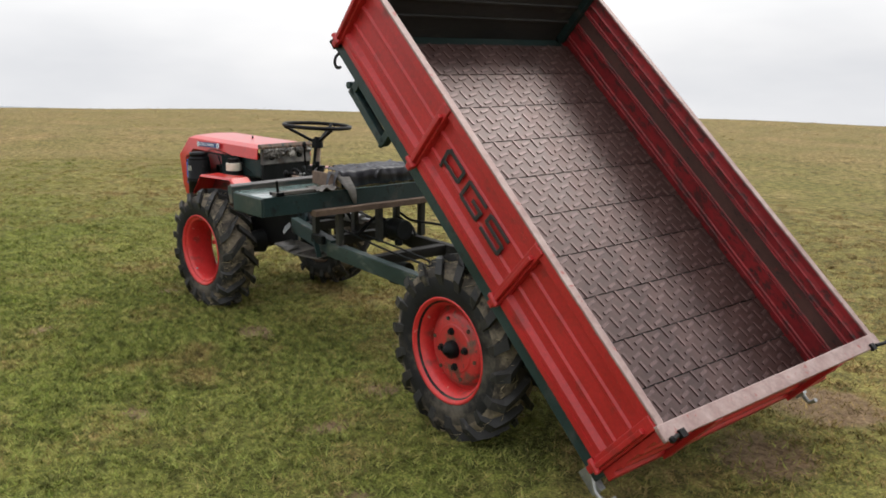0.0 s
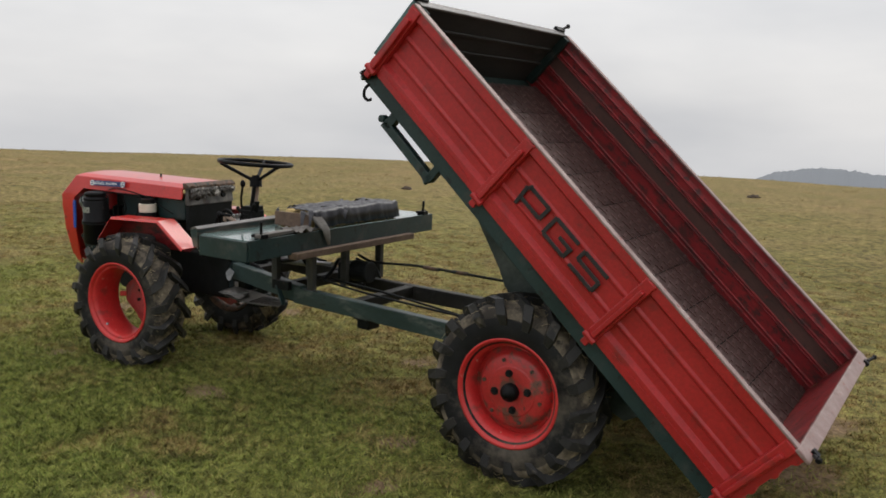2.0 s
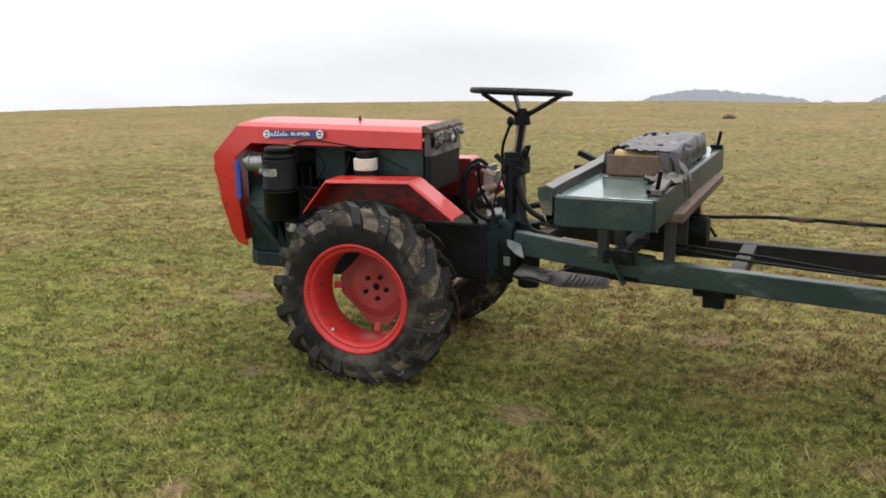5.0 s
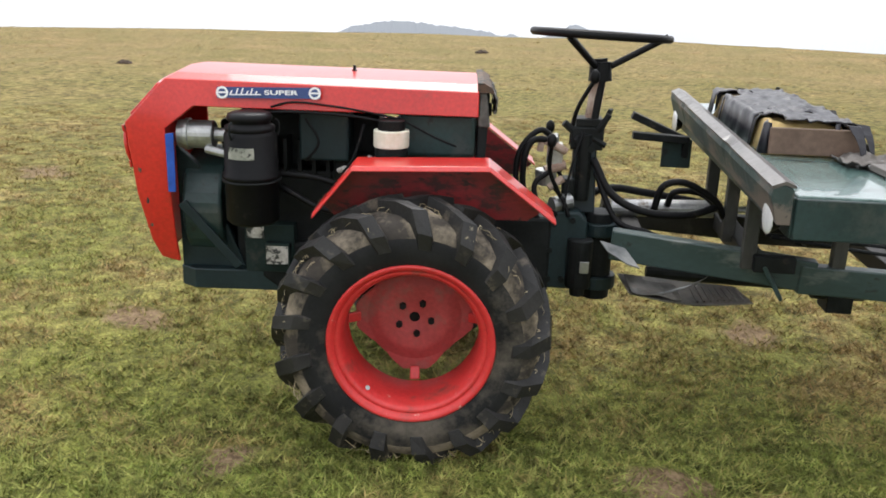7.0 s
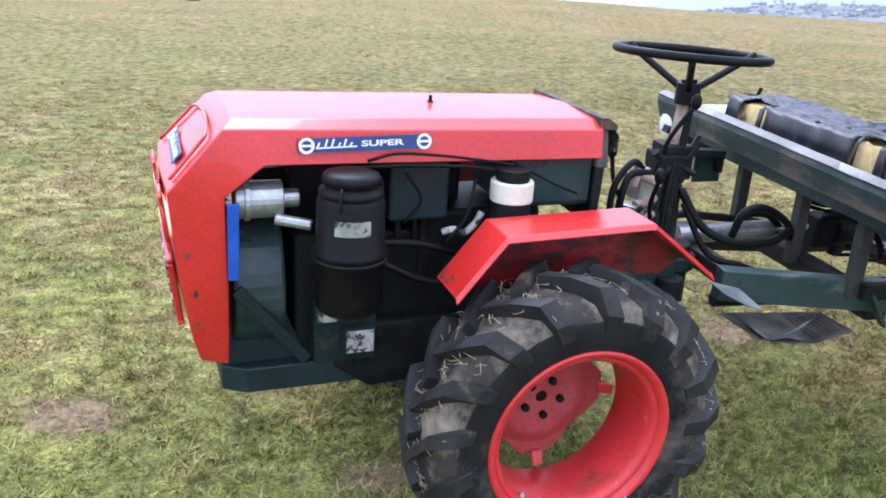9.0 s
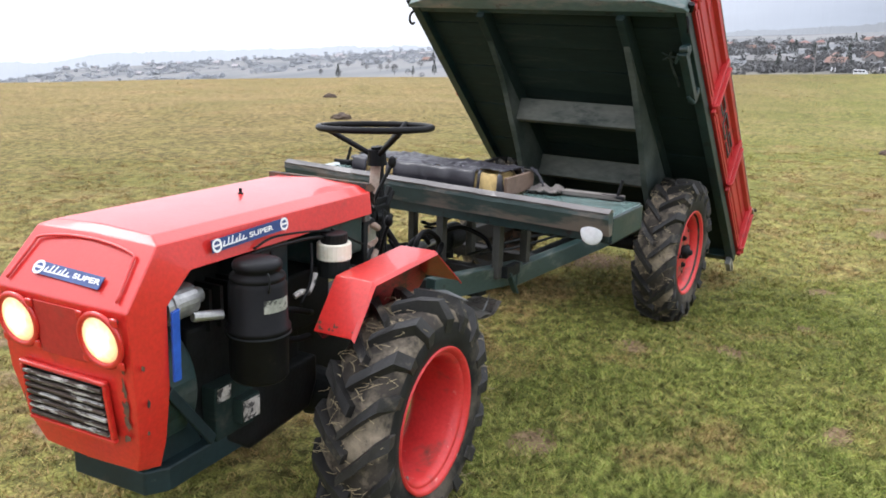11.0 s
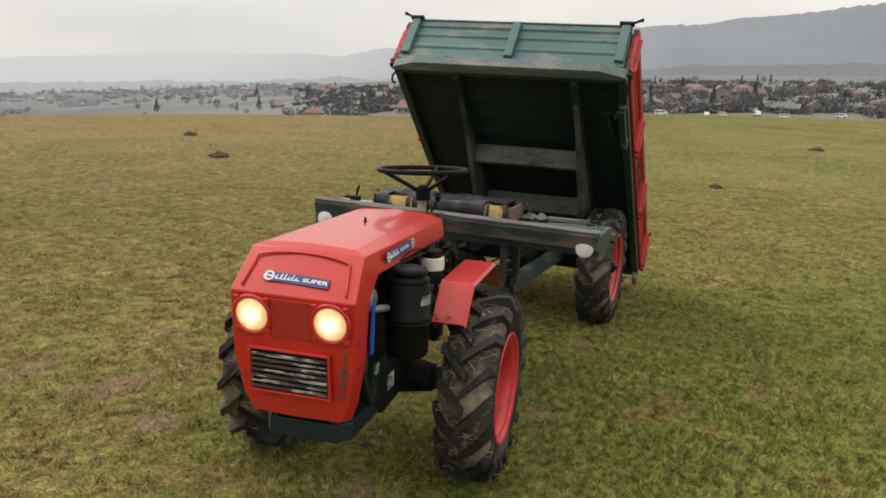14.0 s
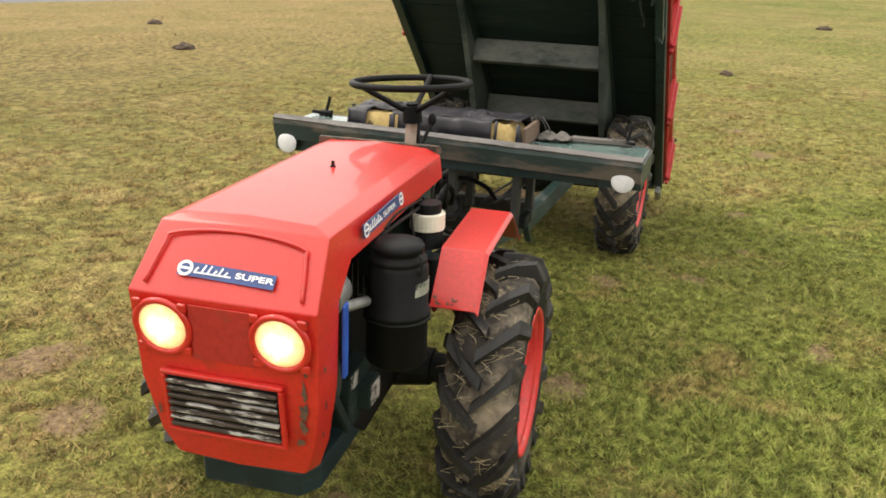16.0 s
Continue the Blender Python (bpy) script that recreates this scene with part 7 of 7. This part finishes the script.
def bare_tree(seed, tall, spread, mat, conifer=False):
    t = thing("tree", "dark conifer among the village houses" if conifer else "leafless grey-brown tree by the village", "tree", None, "village trees")
    rg = random.Random(seed)
    bm = bmesh.new()
    rod(bm, (0, 0, -0.5), (0.1, 0, tall * 0.55), tall * 0.028, tall * 0.014, seg=7)
    for i in range(7):
        a, z = rg.uniform(0, 6.28), tall * rg.uniform(0.25, 0.5)
        rod(bm, (0, 0, z), (spread * 0.6 * math.cos(a), spread * 0.6 * math.sin(a), z + tall * rg.uniform(0.15, 0.35)), tall * 0.010, tall * 0.004, seg=5)
    part("trunk", bm, TWIG if mat is not HAZY[2] else mat, t)
    bm = bmesh.new()
    for i in range(240):
        if conifer:
            z = rg.uniform(0.12, 1.0)
            r = spread * (1.03 - z) * rg.uniform(0.5, 1.0)
        else:
            z = 0.30 + 0.70 * rg.random() ** 0.8
            r = spread * math.sqrt(max(0.02, 1 - ((z - 0.62) / 0.42) ** 2)) * rg.random() ** 0.5
        a = rg.uniform(0, 6.28)
        c = Vector((r * math.cos(a), r * math.sin(a), z * tall))
        d = Vector((math.cos(a) * rg.uniform(0.2, 1), math.sin(a) * rg.uniform(0.2, 1), rg.uniform(-0.3, 1.0) if not conifer else rg.uniform(-0.6, 0.1))).normalized()
        sidev = d.cross(Vector((rg.uniform(-1, 1), rg.uniform(-1, 1), rg.uniform(-1, 1)))).normalized()
        ln, wd = tall * rg.uniform(0.07, 0.15), tall * rg.uniform(0.012, 0.035)
        bm.faces.new([bm.verts.new(c - d * ln * 0.5), bm.verts.new(c + sidev * wd), bm.verts.new(c + d * ln * 0.6), bm.verts.new(c - sidev * wd)])
    part("crown", bm, mat, t)
    return t


TREES = [bare_tree(1, 9, 3.4, TWIG), bare_tree(2, 7, 3.2, TWIG), bare_tree(3, 11, 2.6, CONIFER, True), bare_tree(4, 9, 3.6, HAZY[2])]
spots = [(0, -154.6, 300), (1, -155.4, 300), (0, -149.2, 280), (2, -158.6, 300), (2, -177.0, 300), (2, -173.2, 300), (0, -170.6, 290)]
for i in range(170):
    spots.append((g.choice((0, 0, 1, 1, 2)), g.uniform(-195, -164), g.uniform(255, 620)))
for i in range(90):
    spots.append((g.choice((0, 1, 1, 2)), g.uniform(-164, -140), g.uniform(300, 640)))
for i in range(80):
    spots.append((3, g.uniform(-148, -116), g.uniform(700, 1000)))
used = set()
for kind, az, dist in spots:
    m = on_ground(az, dist, g.uniform(0, 360), g.uniform(0.5, 0.95), 0.0)
    if kind in used:
        copy_thing(TREES[kind], m)
    else:
        TREES[kind].matrix_world = m
        used.add(kind)


def van():
    t = thing("van", "white van parked at the edge of the village", "van", None, "parked vans")
    bm = bmesh.new()
    prism(bm, [(-2.3, 0.35), (2.2, 0.35), (2.35, 0.9), (2.2, 1.15), (1.6, 1.95), (1.3, 2.15), (-2.25, 2.2), (-2.35, 1.2)], -0.95, 0.95, "y")
    body = part("body", bm, VANPAINT, t, bevel=0.08)
    for s in (1, -1):
        for x, w in ((-1.5, 1.1), (-0.2, 1.1), (1.0, 0.8)):
            bm = bmesh.new()
            box(bm, (x, s * 0.955, 1.62), (w, 0.03, 0.55))
            part("window", bm, PANE, t)
        for x in (-1.5, 1.5):
            bm = bmesh.new()
            rod(bm, (x, s * 0.75, 0.35), (x, s * 0.97, 0.35), 0.35, seg=16)
            part("wheel", bm, RUBBER, t)
    return t


first = van()
for i, (az, dist, turn) in enumerate(((-174.0, 205, 92), (-175.4, 210, 80), (-176.6, 205, 5), (-178.2, 210, 95), (-179.3, 208, 70), (179.8, 205, 15), (178.6, 212, 88), (175.2, 200, 80), (-172.6, 215, 10))):
    m = on_ground(az + 0.35 * math.sin(i * 2.7), dist + 45 + 14 * math.sin(i * 1.9), turn, 0.74 + 0.08 * (i % 3), 0.0)
    if i == 0:
        first.matrix_world = m
    else:
        copy_thing(first, m)


def pole():
    t = thing("utility_pole", "tall grey concrete utility pole", "pole", None, "village poles")
    bm = bmesh.new()
    rod(bm, (0, 0, -0.5), (0, 0, 8.5), 0.17, 0.11, seg=8)
    box(bm, (0, 0, 7.9), (0.12, 1.6, 0.12))
    part("post", bm, WALLS[2], t)
    return t


first = pole()
for i, (az, dist) in enumerate(((172.6, 190), (176.9, 260), (-178.6, 270), (-171.4, 260), (-166.0, 270), (-153.5, 260))):
    m = on_ground(az, dist, 30 * i, 1.0, 0.0)
    if i == 0:
        first.matrix_world = m
    else:
        copy_thing(first, m)


def hedges(rows, mat, seed, label):
    """Leafless hedges and scrub between the houses, too far off to tell twig from twig."""
    rg = np.random.default_rng(seed)
    pts, size = [], []
    for a0, a1, d0, d1, count in rows:
        az, dist = np.radians(rg.uniform(a0, a1, count)), rg.uniform(d0, d1, count)
        tall = rg.uniform(0.8, 2.6, count) * (1 if d0 < 300 else 1.3)
        length = rg.uniform(3, 16, count)
        turn = rg.uniform(0, np.pi, count)
        for k in range(count):
            cx, cy = dist[k] * np.cos(az[k]), dist[k] * np.sin(az[k])
            q = int(60 + 8 * length[k])
            u, v, h = rg.uniform(-0.5, 0.5, q) * length[k], rg.normal(0, 0.9, q), rg.uniform(0, 1, q) ** 1.3 * tall[k] * rg.uniform(0.6, 1.1, q)
            x, y = cx + u * np.cos(turn[k]) - v * np.sin(turn[k]), cy + u * np.sin(turn[k]) + v * np.cos(turn[k])
            z = ground_height(cx, cy) + h
            pts.append(np.stack([x, y, z], 1))
            size.append(rg.uniform(0.35, 1.0, q))
    p, r = np.concatenate(pts), np.concatenate(size)
    count = len(p)
    d1, d2 = rg.normal(0, 1, (count, 3)), rg.normal(0, 1, (count, 3))
    d1 /= np.linalg.norm(d1, axis=1)[:, None]
    d2 = np.cross(d1, d2)
    d2 /= np.linalg.norm(d2, axis=1)[:, None]
    d1, d2 = d1 * r[:, None], d2 * r[:, None] * 0.35
    co = np.stack([p - d1, p + d2, p + d1, p - d2], 1).reshape(-1, 3)
    me = bpy.data.meshes.new("hedge")
    me.from_pydata(co.tolist(), [], np.arange(count * 4).reshape(-1, 4).tolist())
    me.materials.append(mat)
    return tagged(new("hedge", me), label, "hedge", kind="stuff")


hedges([(-194, -166, 262, 300, 110), (-195, -164, 310, 640, 260), (-166, -150, 280, 700, 300)], TWIG, 17, "leafless grey-brown hedges and scrub among the houses")
hedges([(-152, -114, 560, 1080, 560)], HAZY[2], 18, "far valley scrub and hedges with mist in their colour")
